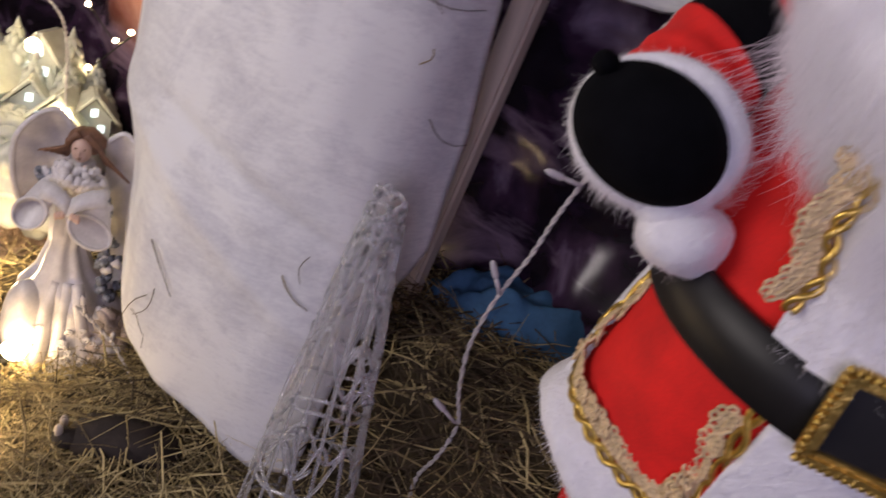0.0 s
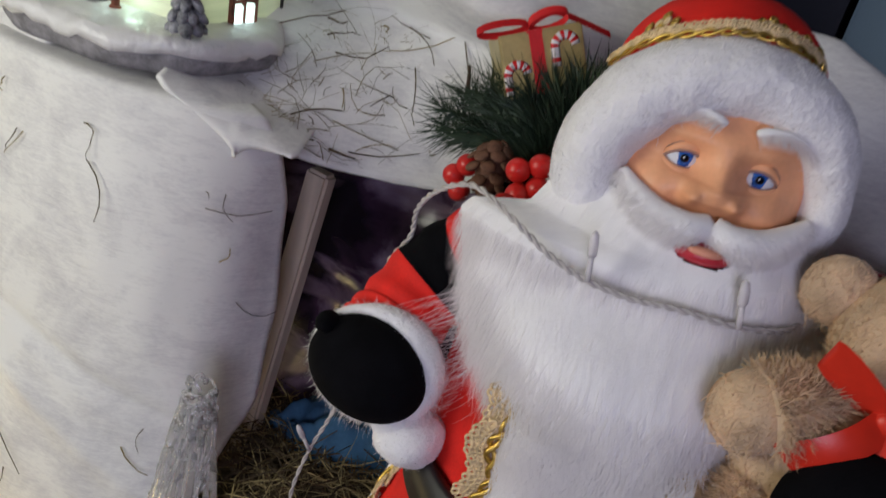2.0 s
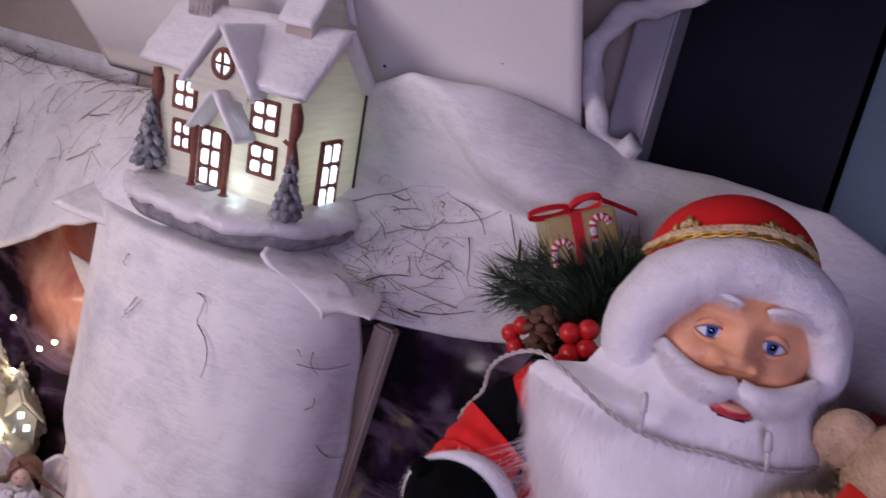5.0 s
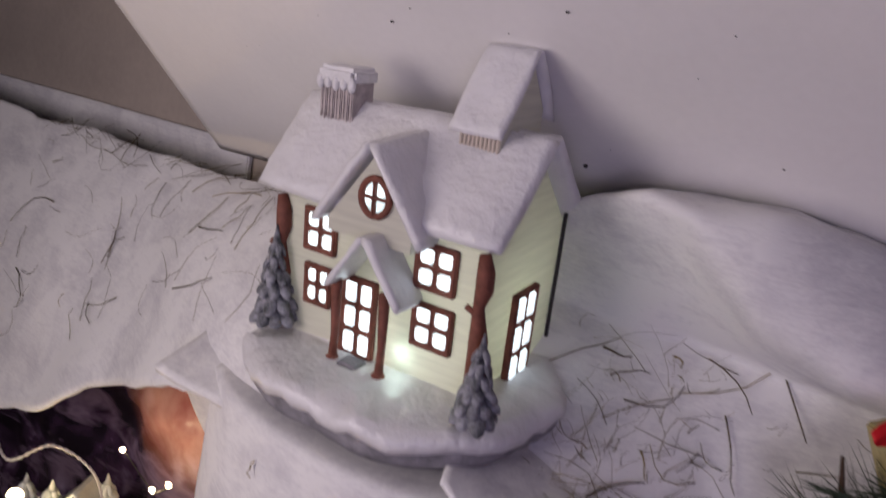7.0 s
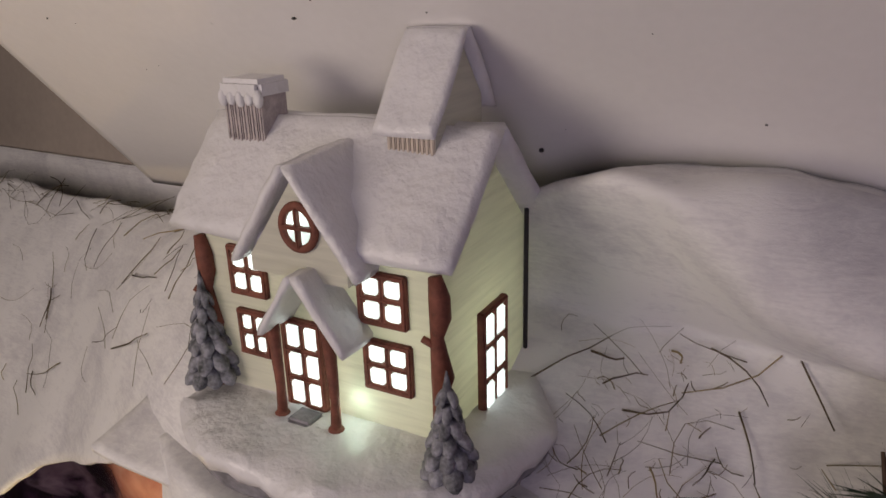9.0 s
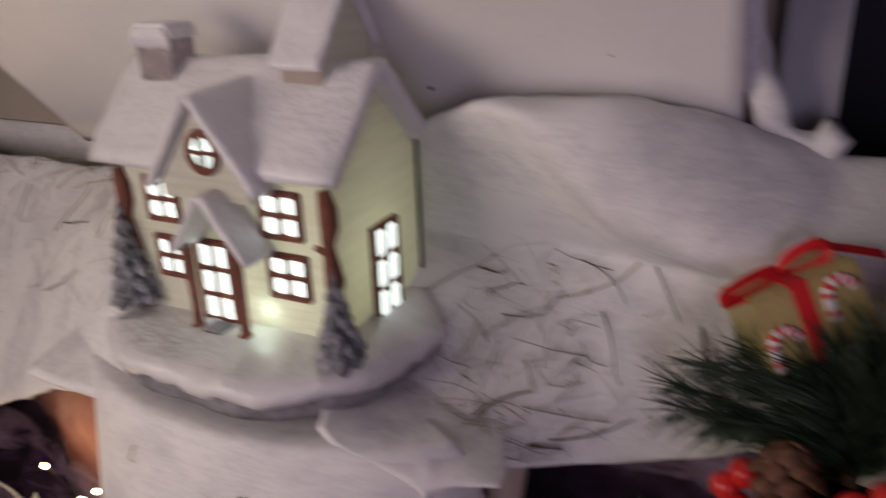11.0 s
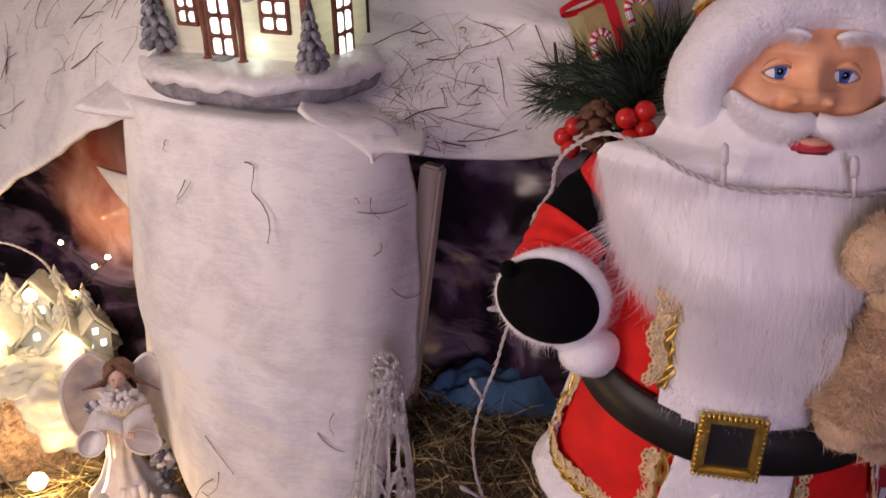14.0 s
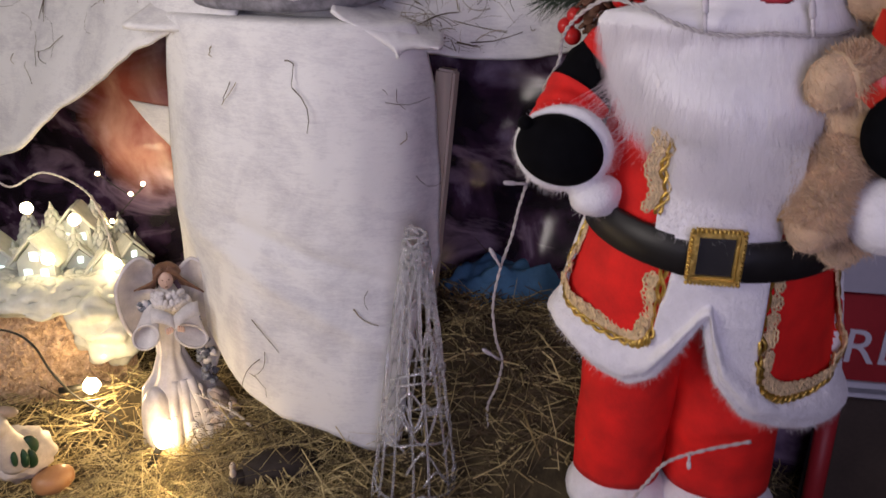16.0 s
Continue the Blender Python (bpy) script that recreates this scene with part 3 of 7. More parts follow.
# ---- the lit china house ----
HU, HN = Vector((0.876, -0.482, 0)), Vector((-0.482, -0.876, 0))
_c, _s = math.cos(radians(8)), math.sin(radians(8))
HUP, HNN = HN * _s + Vector((0, 0, _c)), HN * _c - Vector((0, 0, _s))
HP = Vector((-0.035, 0.558, 0.613)) - HUP * 0.10
HOUSE = Matrix(((HU.x, -HNN.x, HUP.x, HP.x), (HU.y, -HNN.y, HUP.y, HP.y), (HU.z, -HNN.z, HUP.z, HP.z), (0, 0, 0, 1)))


def slab_between(g, a, b, c, d, t, mi=0, bump=0.0):
    """A thick sheet over four corners, thickened along its normal."""
    a, b, c, d = (Vector(p) for p in (a, b, c, d))
    n = (b - a).cross(d - a).normalized() * t
    k = 10
    def q(u, v):
        return a.lerp(b, u).lerp(d.lerp(c, u), v)
    top = [[q(i / k, j / k) + n * (1 + bump * noise.noise(q(i / k, j / k) * 60)) for j in range(k + 1)] for i in range(k + 1)]
    bot = [[q(i / k, j / k) for j in range(k + 1)] for i in range(k + 1)]
    g.rings(top, mi, False, False), g.rings([r[::-1] for r in bot], mi, False, False)
    rim = [(i, 0) for i in range(k)] + [(k, j) for j in range(k)] + [(i, k) for i in range(k, 0, -1)] + [(0, j) for j in range(k, 0, -1)]
    # rounded lip
    out = []
    for h in (0.0, 0.5, 1.0):
        row = []
        for i, j in rim:
            p = bot[i][j].lerp(top[i][j], h)
            o = (p - (a + b + c + d) / 4)
            o = o - n * o.dot(n) / n.dot(n)
            row.append(p + o.normalized() * (abs(t) * 0.5 * math.sin(math.pi * h)))
        out.append(row)
    g.rings(out, mi, True, False)


def window(house, m, w, h, cols, rows, frame_mat, label, arch=False):
    win = part("window", Geo().box(m @ Matrix.Translation((0, 0.001, 0)), (w, 0.002, h)), frame_mat, house, label)
    for i in range(cols + 1):
        x = -w / 2 + i * w / cols
        t = 0.0036 if i in (0, cols) else 0.0024
        part("bar", Geo().box(m @ Matrix.Translation((x, -0.001, 0)), (t, 0.005, h + 0.0036), 0.0009), frame_mat, win)
    for j in range(rows + 1):
        z = -h / 2 + j * h / rows
        t = 0.0036 if j in (0, rows) else 0.0024
        part("bar", Geo().box(m @ Matrix.Translation((0, -0.0012, z)), (w + 0.0036, 0.005, t), 0.0009), frame_mat, win)
    for i in range(cols):
        for j in range(rows):
            c = (-w / 2 + (i + 0.5) * w / cols, -0.0012, -h / 2 + (j + 0.5) * h / rows)
            part("pane", Geo().box(m @ Matrix.Translation(c), (w / cols - 0.0044, 0.0048, h / rows - 0.0044), 0.0014), PANE, win)
    return win


def small_fir(g, x, y, z, h, r, mi_leaf, seed):
    """Tiers of drooping lobes round a stem, each lobe a rounded bough."""
    rng = random.Random(seed)
    g.tube([(x, y, z - 0.004), (x, y, z + h * 0.95)], lambda t: r * 0.22 * (1 - 0.8 * t), 8, mi_leaf)
    tiers = 6
    for k in range(tiers):
        f = k / tiers
        zc, rr = z + h * (0.10 + 0.78 * f), r * (1 - 0.80 * f)
        n = 8 - k // 2
        for q in range(n):
            a = 2 * math.pi * (q + 0.5 * (k % 2)) / n + rng.uniform(-0.2, 0.2)
            d = Vector((math.cos(a), math.sin(a), 0))
            tip = rr * rng.uniform(0.85, 1.12)
            pts = [Vector((x, y, zc + h * 0.10)) + d * (tip * t) + Vector((0, 0, -h * 0.13 * t * t)) for t in (0.05, 0.35, 0.7, 0.9, 1.0)]
            g.tube(pts, lambda t: max(0.0006, rr * 0.34 * math.sin(math.pi * (0.22 + 0.72 * t)) + 0.0004), 7, mi_leaf, flat=0.7)
    g.tube([(x, y, z + h * 0.86), (x, y, z + h * 1.02)], lambda t: r * 0.16 * (1 - 0.85 * t), 7, mi_leaf)


def make_house():
    H = thing("christmas_house", HOUSE, "white china winter house with lit windows and snowy roofs", "ornament house")
    UL, UR, D, E, R = -0.165, -0.003, 0.112, 0.100, 0.160
    # walls as one shell with gables
    g = Geo()
    pr = lambda u: [(u, 0, -0.006), (u, D, -0.006), (u, D, E), (u, D / 2, R - 0.004), (u, 0, E)]
    g.rings([pr(UL), pr(UR)], 0, True, True, False)
    part("wall", g, HOUSEWALL, H, "cream glazed plank walls glowing from within")
    # main roof
    g = Geo()
    slab_between(g, (UL - 0.018, -0.003, E + 0.003), (UR + 0.008, -0.003, E + 0.003), (UR + 0.009, D / 2, R), (UL - 0.026, D / 2, R), 0.010, 0, 0.35)
    part("roof_slope", g, SNOWGLAZE, H, "thick white snow-covered roof", weld=True)
    g = Geo()
    slab_between(g, (UL - 0.026, D / 2, R), (UR + 0.009, D / 2, R), (UR + 0.008, D + 0.006, E + 0.002), (UL - 0.018, D + 0.006, E + 0.002), 0.010, 0, 0.25)
    part("roof_slope", g, SNOWGLAZE, H, "thick white snow-covered roof", weld=True)
    # front gable with the round window
    gc, gw, gt = -0.083, 0.033, 0.1505
    g = Geo()
    g.rings([[(gc - gw, y, E - 0.01), (gc + gw, y, E - 0.01), (gc + gw, y, E), (gc, y, gt - 0.006), (gc - gw, y, E)] for y in (-0.013, 0.05)], 0, True, True, False)
    part("gable", g, HOUSEWALL, H, "cream glazed front gable")
    g = Geo()
    slab_between(g, (gc - gw - 0.006, -0.0175, E - 0.004), (gc, -0.0175, gt), (gc, 0.055, gt + 0.004), (gc - gw - 0.006, 0.045, E - 0.002), 0.006, 0, 0.3)
    part("gable_slope", g, SNOWGLAZE, H, "snowy gable roof", weld=True)
    g = Geo()
    slab_between(g, (gc, -0.0175, gt), (gc + gw + 0.006, -0.0175, E - 0.004), (gc + gw + 0.006, 0.045, E - 0.002), (gc, 0.055, gt + 0.004), 0.007, 0, 0.3)
    part("gable_slope", g, SNOWGLAZE, H, "snowy gable roof", weld=True)
    # round window
    g = Geo()
    cx, cz, rr = -0.0785, 0.1205, 0.0108
    ring = [(cx + rr * math.cos(a), -0.0145, cz + rr * 1.12 * math.sin(a)) for a in (2 * math.pi * k / 28 for k in range(28))]
    g.tube(ring, 0.0024, 8, loop=True)
    g.box(Matrix.Translation((cx, -0.0155, cz)), (0.0022, 0.004, rr * 2.2), 0.0006)
    g.box(Matrix.Translation((cx, -0.0155, cz)), (rr * 2, 0.004, 0.0022), 0.0006)
    rw = part("round_window", g, RUST, H, "round window with a rust-brown frame")
    g = Geo().rings([[(cx + rr * f * math.cos(a), -0.0142, cz + rr * 1.12 * f * math.sin(a)) for a in (2 * math.pi * k / 28 for k in range(28))] for f in (0.98, 0.02)], 0)
    part("pane", g, PANE, rw)
    # windows of the front
    for x, z, w, h in ((-0.132, 0.082, 0.025, 0.028), (-0.132, 0.0415, 0.021, 0.027), (-0.037, 0.0812, 0.028, 0.028), (-0.0355, 0.0408, 0.028, 0.028)):
        window(H, Matrix.Translation((x, 0, z)), w, h, 2, 2, RUST, "lit window with rust-brown bars")
    window(H, Matrix.Translation((-0.0945, -0.001, 0.0285)), 0.026, 0.056, 2, 3, RUST, "tall lit glazed door with rust-brown bars")
    window(H, Matrix.Translation((UR + 0.004, 0.055, 0.029)) @ pose(0, 0, 0, 0, 0, 90), 0.030, 0.066, 2, 3, RUST, "tall lit side window with dark brown bars")
    # porch
    for x in (-0.1035, -0.0640):
        g = Geo().tube([(x, -0.016, -0.002), (x + 0.001, -0.016, 0.02), (x, -0.016, 0.06)], lambda t: 0.0032 + 0.0008 * math.sin(t * 20), 8)
        g.ell((x, -0.016, 0.0), (0.0052, 0.0052, 0.004), 10, 6)
        part("porch_post", g, RUST, H, "rust-brown porch post")
    g = Geo()
    pc, pt, pw = -0.0775, 0.0935, 0.024
    slab_between(g, (pc - pw, -0.027, 0.058), (pc, -0.027, pt), (pc, 0.002, pt), (pc - pw, 0.002, 0.058), 0.004, 0, 0.3)
    part("porch_slope", g, SNOWGLAZE, H, "snowy porch roof", weld=True)
    g = Geo()
    slab_between(g, (pc, -0.027, pt), (pc + pw + 0.004, -0.027, 0.056), (pc + pw + 0.004, 0.002, 0.056), (pc, 0.002, pt), 0.006, 0, 0.3)
    part("porch_slope", g, SNOWGLAZE, H, "snowy porch roof", weld=True)
    part("doorstep", Geo().box(Matrix.Translation((-0.088, -0.014, 0.0)), (0.018, 0.016, 0.006), 0.002), ROCKGREY, H, "small grey doorstep")
    # corner posts
    for x, y in ((UL - 0.001, -0.002), (UR + 0.001, -0.002)):
        g = Geo().tube([(x + 0.0015 * math.sin(k * 1.9), y, k * 0.0115 - 0.003) for k in range(10)], lambda t: 0.0050 + 0.0014 * math.sin(t * 17), 10)
        g.tube([(x, y, 0.06), (x - 0.008, y - 0.004, 0.066)], 0.002, 6)
        part("corner_post", g, RUST, H, "gnarled rust-brown corner post")
    part("corner_trim", Geo().tube([(UR + 0.002, D, 0.002), (UR + 0.002, D, E + 0.005)], 0.0016, 6), DARKTRIM, H, "dark corner line")
    # chimney
    CHIM = material("pink_grey_glaze", (0.42, 0.37, 0.36), 0.8, var=0.3, scale=120, fine=400, bump=0.4)
    chim = part("chimney", Geo().box(Matrix.Translation((-0.1543, 0.047, 0.158)), (0.028, 0.024, 0.056), 0.001), CHIM, H, "grooved grey chimney")
    for k in range(9):
        part("stone", Geo().box(Matrix.Translation((-0.1675 + k * 0.0033, 0.035 - 0.0005 * (k % 2), 0.158)), (0.0029, 0.003, 0.056), 0.0008), CHIM, chim)
    g = Geo()
    g.box(Matrix.Translation((-0.1543, 0.046, 0.183)), (0.0335, 0.030, 0.013), 0.003)
    for k in range(5):
        g.ell((-0.1680 + k * 0.007, 0.0325, 0.178), (0.0034, 0.003, 0.0055 - 0.001 * (k % 2)), 8, 6)
    part("chimney_cap", g, SNOWGLAZE, H, "dripping snow cap")
    # tall dormer
    g = Geo()
    g.rings([[(u, 0.036, 0.125), (u, 0.036, 0.166), (u, 0.068, 0.209), (u, 0.092, 0.178), (u, 0.092, 0.125)] for u in (-0.052, -0.022)], 0, True, True, False)
    dorm = part("dormer", g, HOUSEWALL, H, "tall roof dormer")
    for k in range(10):
        part("plank", Geo().box(Matrix.Translation((-0.0505 + k * 0.0030, 0.0352, 0.156)), (0.0026, 0.002, 0.018), 0.0006), CREAMWOOD, dorm)
    g = Geo()
    slab_between(g, (-0.055, 0.031, 0.164), (-0.019, 0.031, 0.164), (-0.019, 0.068, 0.213), (-0.055, 0.068, 0.213), 0.006, 0, 0.3)
    part("dormer_slope", g, SNOWGLAZE, dorm, "snow-covered dormer roof", weld=True)
    g = Geo()
    slab_between(g, (-0.055, 0.068, 0.213), (-0.019, 0.068, 0.213), (-0.019, 0.098, 0.170), (-0.055, 0.098, 0.170), 0.007, 0, 0.3)
    part("dormer_slope", g, SNOWGLAZE, dorm, "snow-covered dormer roof", weld=True)
    # snowy base with a stone rim
    def rim(a):
        ca, sa = math.cos(a), math.sin(a)
        k = (abs(ca) ** 2.5 + abs(sa) ** 2.5) ** -0.4 * (1 + 0.02 * math.sin(5 * a + 1) + 0.015 * math.sin(9 * a))
        return -0.078 + (0.120 if ca > 0 else 0.106) * k * ca, 0.030 + (0.096 if sa < 0 else 0.088) * k * sa
    N = 90
    ang = [2 * math.pi * k / N for k in range(N)]
    rows = []
    for f, z in ((1.0, -0.014), (1.01, -0.008), (0.985, -0.003), (0.9, 0.0), (0.6, 0.001), (0.05, 0.001)):
        row = []
        for a in ang:
            x, y = rim(a)
            wob = 0.005 * noise.noise(Vector((math.cos(a) * 6, math.sin(a) * 6, 2))) + 0.005 * noise.noise(Vector((math.cos(a) * 17, math.sin(a) * 17, 5)))
            row.append((-0.078 + (x + 0.078) * f, 0.03 + (y - 0.03) * f, z + (wob if f > 0.95 else 0.001 * noise.noise(Vector((x, y, 0)) * 60))))
        rows.append(row)
    part("snow_base", Geo().rings(rows, 0), SNOWGLAZE, H, "white snow-glazed base")
    rows = []
    for f, z in ((0.93, -0.028), (0.965, -0.022), (0.985, -0.014), (0.97, -0.006)):
        rows.append([(-0.078 + (rim(a)[0] + 0.078) * f * (1 + 0.012 * noise.noise(Vector((math.cos(a) * 14, math.sin(a) * 14, z * 200)))), 0.03 + (rim(a)[1] - 0.03) * f, z) for a in ang])
    part("stone_rim", Geo().rings(rows, 0), ROCKGREY, H, "rough grey stone rim")
    for x, y, h, r, sd in ((-0.166, -0.008, 0.078, 0.018, 3), (0.015, -0.026, 0.062, 0.016, 4)):
        g = Geo()
        small_fir(g, x, y, 0, h, r, 0, sd)
        part("fir_tree", g, FIRGREY, H, "small frosted fir tree")
    return H


make_house()
lamp("house_light", "POINT", HOUSE @ Vector((-0.045, 0.05, 0.045)), 0.14, (0.88, 1.0, 0.74), 0.02)
# added point for house light leaking out beside the door
lamp("porch_glow_fill", "POINT", HOUSE @ Vector((-0.057, -0.008, 0.014)), 0.010, (0.75, 1.0, 0.86), 0.004)


# ---- the bearded winter figure: one doll, one mesh ----
FIGURE = pose(0.265, 0.345, 0, 0, 0, -16.86)
FUR = material("white_plush", (0.84, 0.82, 0.83), 0.95, var=0.07, scale=90, fine=420, bump=0.65, sheen=0.4, depth=0.004)
BEARD = material("white_beard_hair", (0.88, 0.86, 0.86), 0.8, var=0.03, scale=50, fine=500, bump=0.3, sheen=0.4, stretch=(3, 3, 0.4))
VELVET = material("red_velvet", (0.70, 0.012, 0.008), 0.8, var=0.25, scale=30, fine=900, bump=0.25)
FELT = material("black_felt", (0.004, 0.004, 0.005), 0.95, var=0.3, scale=60, fine=900, bump=0.3, ior=1.15)
LEATHER = material("black_vinyl", (0.012, 0.011, 0.011), 0.48, var=0.3, scale=40, fine=400, bump=0.08)
GOLD = material("gold_braid", (0.62, 0.42, 0.10), 0.32, metal=0.9, var=0.25, scale=200, fine=900, bump=0.4)
LACE = material("gold_lace", (0.70, 0.53, 0.30), 0.5, metal=0.15, var=0.3, scale=200, fine=900, bump=0.5)
SKIN = material("doll_vinyl", (0.82, 0.40, 0.21), 0.42, var=0.10, scale=45, fine=400, bump=0.05)
BLUSH = material("doll_vinyl_rosy", (0.72, 0.32, 0.21), 0.5, var=0.10, scale=45, fine=400, bump=0.05)
LIP = material("doll_lip", (0.50, 0.03, 0.05), 0.35, var=0.1, bump=0.0)
EYEWHITE = material("eye_white", (0.75, 0.76, 0.80), 0.12, var=0.03, bump=0.0)
IRIS = material("blue_iris", (0.03, 0.10, 0.36), 0.1, var=0.5, scale=600, bump=0.0)
PUPIL = material("pupil", (0.004, 0.004, 0.006), 0.08, var=0.0, bump=0.0)
LID = material("doll_lid", (0.34, 0.20, 0.17), 0.5, var=0.1, bump=0.0)
PILEMAT = material("white_pile", (0.88, 0.86, 0.87), 0.95, var=0.04, bump=0.0, sheen=0.3, through_light=0.5)
STRANDMAT = material("white_strands", (0.93, 0.91, 0.91), 0.8, var=0.03, bump=0.0, sheen=0.3, through_light=0.5)
FMATS = [VELVET, FUR, BEARD, FELT, LEATHER, GOLD, LACE, SKIN, LIP, EYEWHITE, IRIS, PUPIL, BLUSH, LID, BEARD, PILEMAT, STRANDMAT]
RED, PLUSH, HAIR, BLACK, BELT, BRAID, LACEY, FACE, LIPS, WHITE, BLUE, DARK, ROSY, LIDS, TACHE, PILE, STRAND = range(17)


def P(s, n, z):
    """Figure's axes: s to the viewer's right, n towards the viewer, z up."""
    return Vector((s, -n, z))


def braid(g, pts, nrm, out, w=0.0150, k0=1.6, ground=True):
    """Lace scallops with two wavy gold cords along pts; out(i) points away from the braid's cord side."""
    n = len(pts)
    length = sum((pts[i + 1] - pts[i]).length for i in range(n - 1))
    m = max(8, int(length / 0.0014))
    fine = spline(pts, m)
    def at(k):
        i = min(n - 1, round(k / m * (n - 1)))
        return nrm[i], out[i]
    for ph in (0, math.pi):
        g.tube([p + at(k)[0] * (0.0024 + 0.0008 * math.cos(k * 0.42 + ph)) + at(k)[1] * (0.0017 * k0 * math.sin(k * 0.42 + ph)) for k, p in enumerate(fine)], 0.0011 * k0, 6, BRAID)
    step = max(1, int(0.0066 * k0 / (length / m)))
    for k in range(step // 2, m, step):
        a, o = at(k)
        t = (fine[min(m, k + 1)] - fine[max(0, k - 1)]).normalized()
        c0, f = fine[k] + a * 0.0016, w / 0.0072
        rot = Matrix((t, o, a)).transposed()
        if ground:
            g.ell(c0 + o * (0.0036 * f), (0.0040 * k0, 0.0034 * f, 0.0007), 12, 6, LACEY, rot=rot, lump=0.25, freq=500)
        for j in range(5):
            q = math.pi * (0.08 + 0.21 * j)
            c = c0 + a * 0.0006 + o * (0.0034 * f + 0.0034 * f * math.sin(q)) + t * (0.0040 * k0 * math.cos(q))
            g.tube([c + (t * math.cos(x) + o * math.sin(x)) * 0.0014 * k0 + a * 0.0004 * math.cos(3 * x) for x in (2 * math.pi * i / 8 for i in range(8))], 0.00062 * k0, 5, LACEY, loop=True)
        for j in range(3):
            c = c0 + a * 0.0009 + o * (0.0030 * f) + t * (0.0019 * k0 * (j - 1))
            g.tube([c + (t * math.cos(x) + o * math.sin(x)) * 0.0011 * k0 for x in (2 * math.pi * i / 8 for i in range(8))], 0.0006 * k0, 5, LACEY, loop=True)


def make_figure():
    g = Geo()
    rng = random.Random(11)
    # trousers
    for s0, s1, r0, r1 in ((-0.036, -0.03, 0.043, 0.05), (0.060, 0.055, 0.051, 0.055)):
        rows = []
        for k in range(26):
            t = k / 25
            z = 0.052 + 0.23 * t
            rows.append([P(s0 + (s1 - s0) * t + (r0 + (r1 - r0) * t) * math.cos(a) * (1 + 0.05 * noise.noise(Vector((math.cos(a) * 2, math.sin(a) * 2 + s0 * 50, z * 25)))),
                           0.0 + (0.040 + 0.008 * t) * math.sin(a) * (1 + 0.06 * noise.noise(Vector((math.cos(a) * 2, math.sin(a) * 3, z * 30 + s0 * 90)))), z) for a in (-2 * math.pi * j / 36 for j in range(36))])
        g.rings(rows, RED)
        # plush boot cuffs and black boots
        g.ell(P(s0 + 0.002, 0.004, 0.028), (r0 + 0.008, 0.05, 0.032), 32, 14, PLUSH)
        g.ell(P(s0 + 0.002, 0.006, -0.012), (r0, 0.042, 0.04), 24, 12, BLACK)
        g.ell(P(s0, 0.04, -0.04), (r0 * 0.95, 0.075, 0.032), 24, 12, BLACK)
    # skirt of the coat
    NZ, NA = 56, 320
    cs, cn = 0.018, 0.0

    hems = [(-3.2, 0.19), (-2.0, 0.215), (-1.3, 0.224), (-1.0, 0.213), (-0.72, 0.196), (-0.5, 0.188), (-0.35, 0.199), (-0.25, 0.226), (-0.13, 0.262), (-0.07, 0.270), (-0.02, 0.245), (0.08, 0.205), (0.3, 0.168), (0.6, 0.153), (0.9, 0.146), (1.3, 0.150), (2.0, 0.165), (3.2, 0.19)]

    def skirt(a, t):
        """a: angle from the front towards the viewer's right, t: 0 at the belt, 1 at the hem."""
        z = 0.318 - t * (0.318 - lerp_table(a, hems))
        d = (0.318 - z) / 0.15
        rs, rn = 0.100 + (0.036 if a < 0 else 0.028) * d ** 0.8, 0.092 - 0.024 * d
        fold = 1 + 0.03 * math.sin(a * 5 + 1) * d
        return P(cs + rs * math.sin(a) * fold, cn + rn * math.cos(a) * fold, z)

    # lower edges of the two red panels, as (angle, height)
    lows = ([(-1.62, 0.318), (-1.56, 0.268), (-1.42, 0.250), (-0.99, 0.238), (-0.59, 0.228), (-0.44, 0.231), (-0.395, 0.250), (-0.39, 0.318)],
            [(0.30, 0.318), (0.305, 0.235), (0.35, 0.200), (0.46, 0.186), (0.66, 0.182), (0.98, 0.187), (1.16, 0.202), (1.26, 0.240), (1.30, 0.318)])

    def high(a, t):
        return 0.318 - t * (0.318 - lerp_table(a, hems))

    def panel(a, t):
        """Below 0 inside the red panels, in units of about 2 cm."""
        z, best = high(a, t), 9
        for low in lows:
            if low[0][0] < a < low[-1][0]:
                best = min(best, (lerp_table(a, low) - z) / 0.02)
        return best

    def smat(i, j):
        a, t = -math.pi + 2 * math.pi * (j + 0.5) / NA, (i + 0.5) / NZ
        return RED if panel(a, t) < 0 and abs(a) < 1.7 else PLUSH if abs(a) < 2.0 or t > 0.7 else RED

    def puff(a, t):
        p = skirt(a, t)
        c = Vector((cs, 0, p.z))
        k = panel(a, t)
        swell = 0.006 * smooth(k, 0, 0.5) + 0.006 * smooth(t, 0.75, 0.9) * (1 - smooth(t, 0.93, 1.0))
        return p + (p - c).normalized() * swell

    g.rings([[puff(-math.pi + 2 * math.pi * j / NA, i / NZ) for j in range(NA)] for i in range(NZ + 1)], smat, True, False)
    # rounded hem
    hem = [skirt(a, 0.99) for a in (-math.pi + 2 * math.pi * j / 200 for j in range(200))]
    g.tube(hem, 0.0055, 8, PLUSH, loop=True)
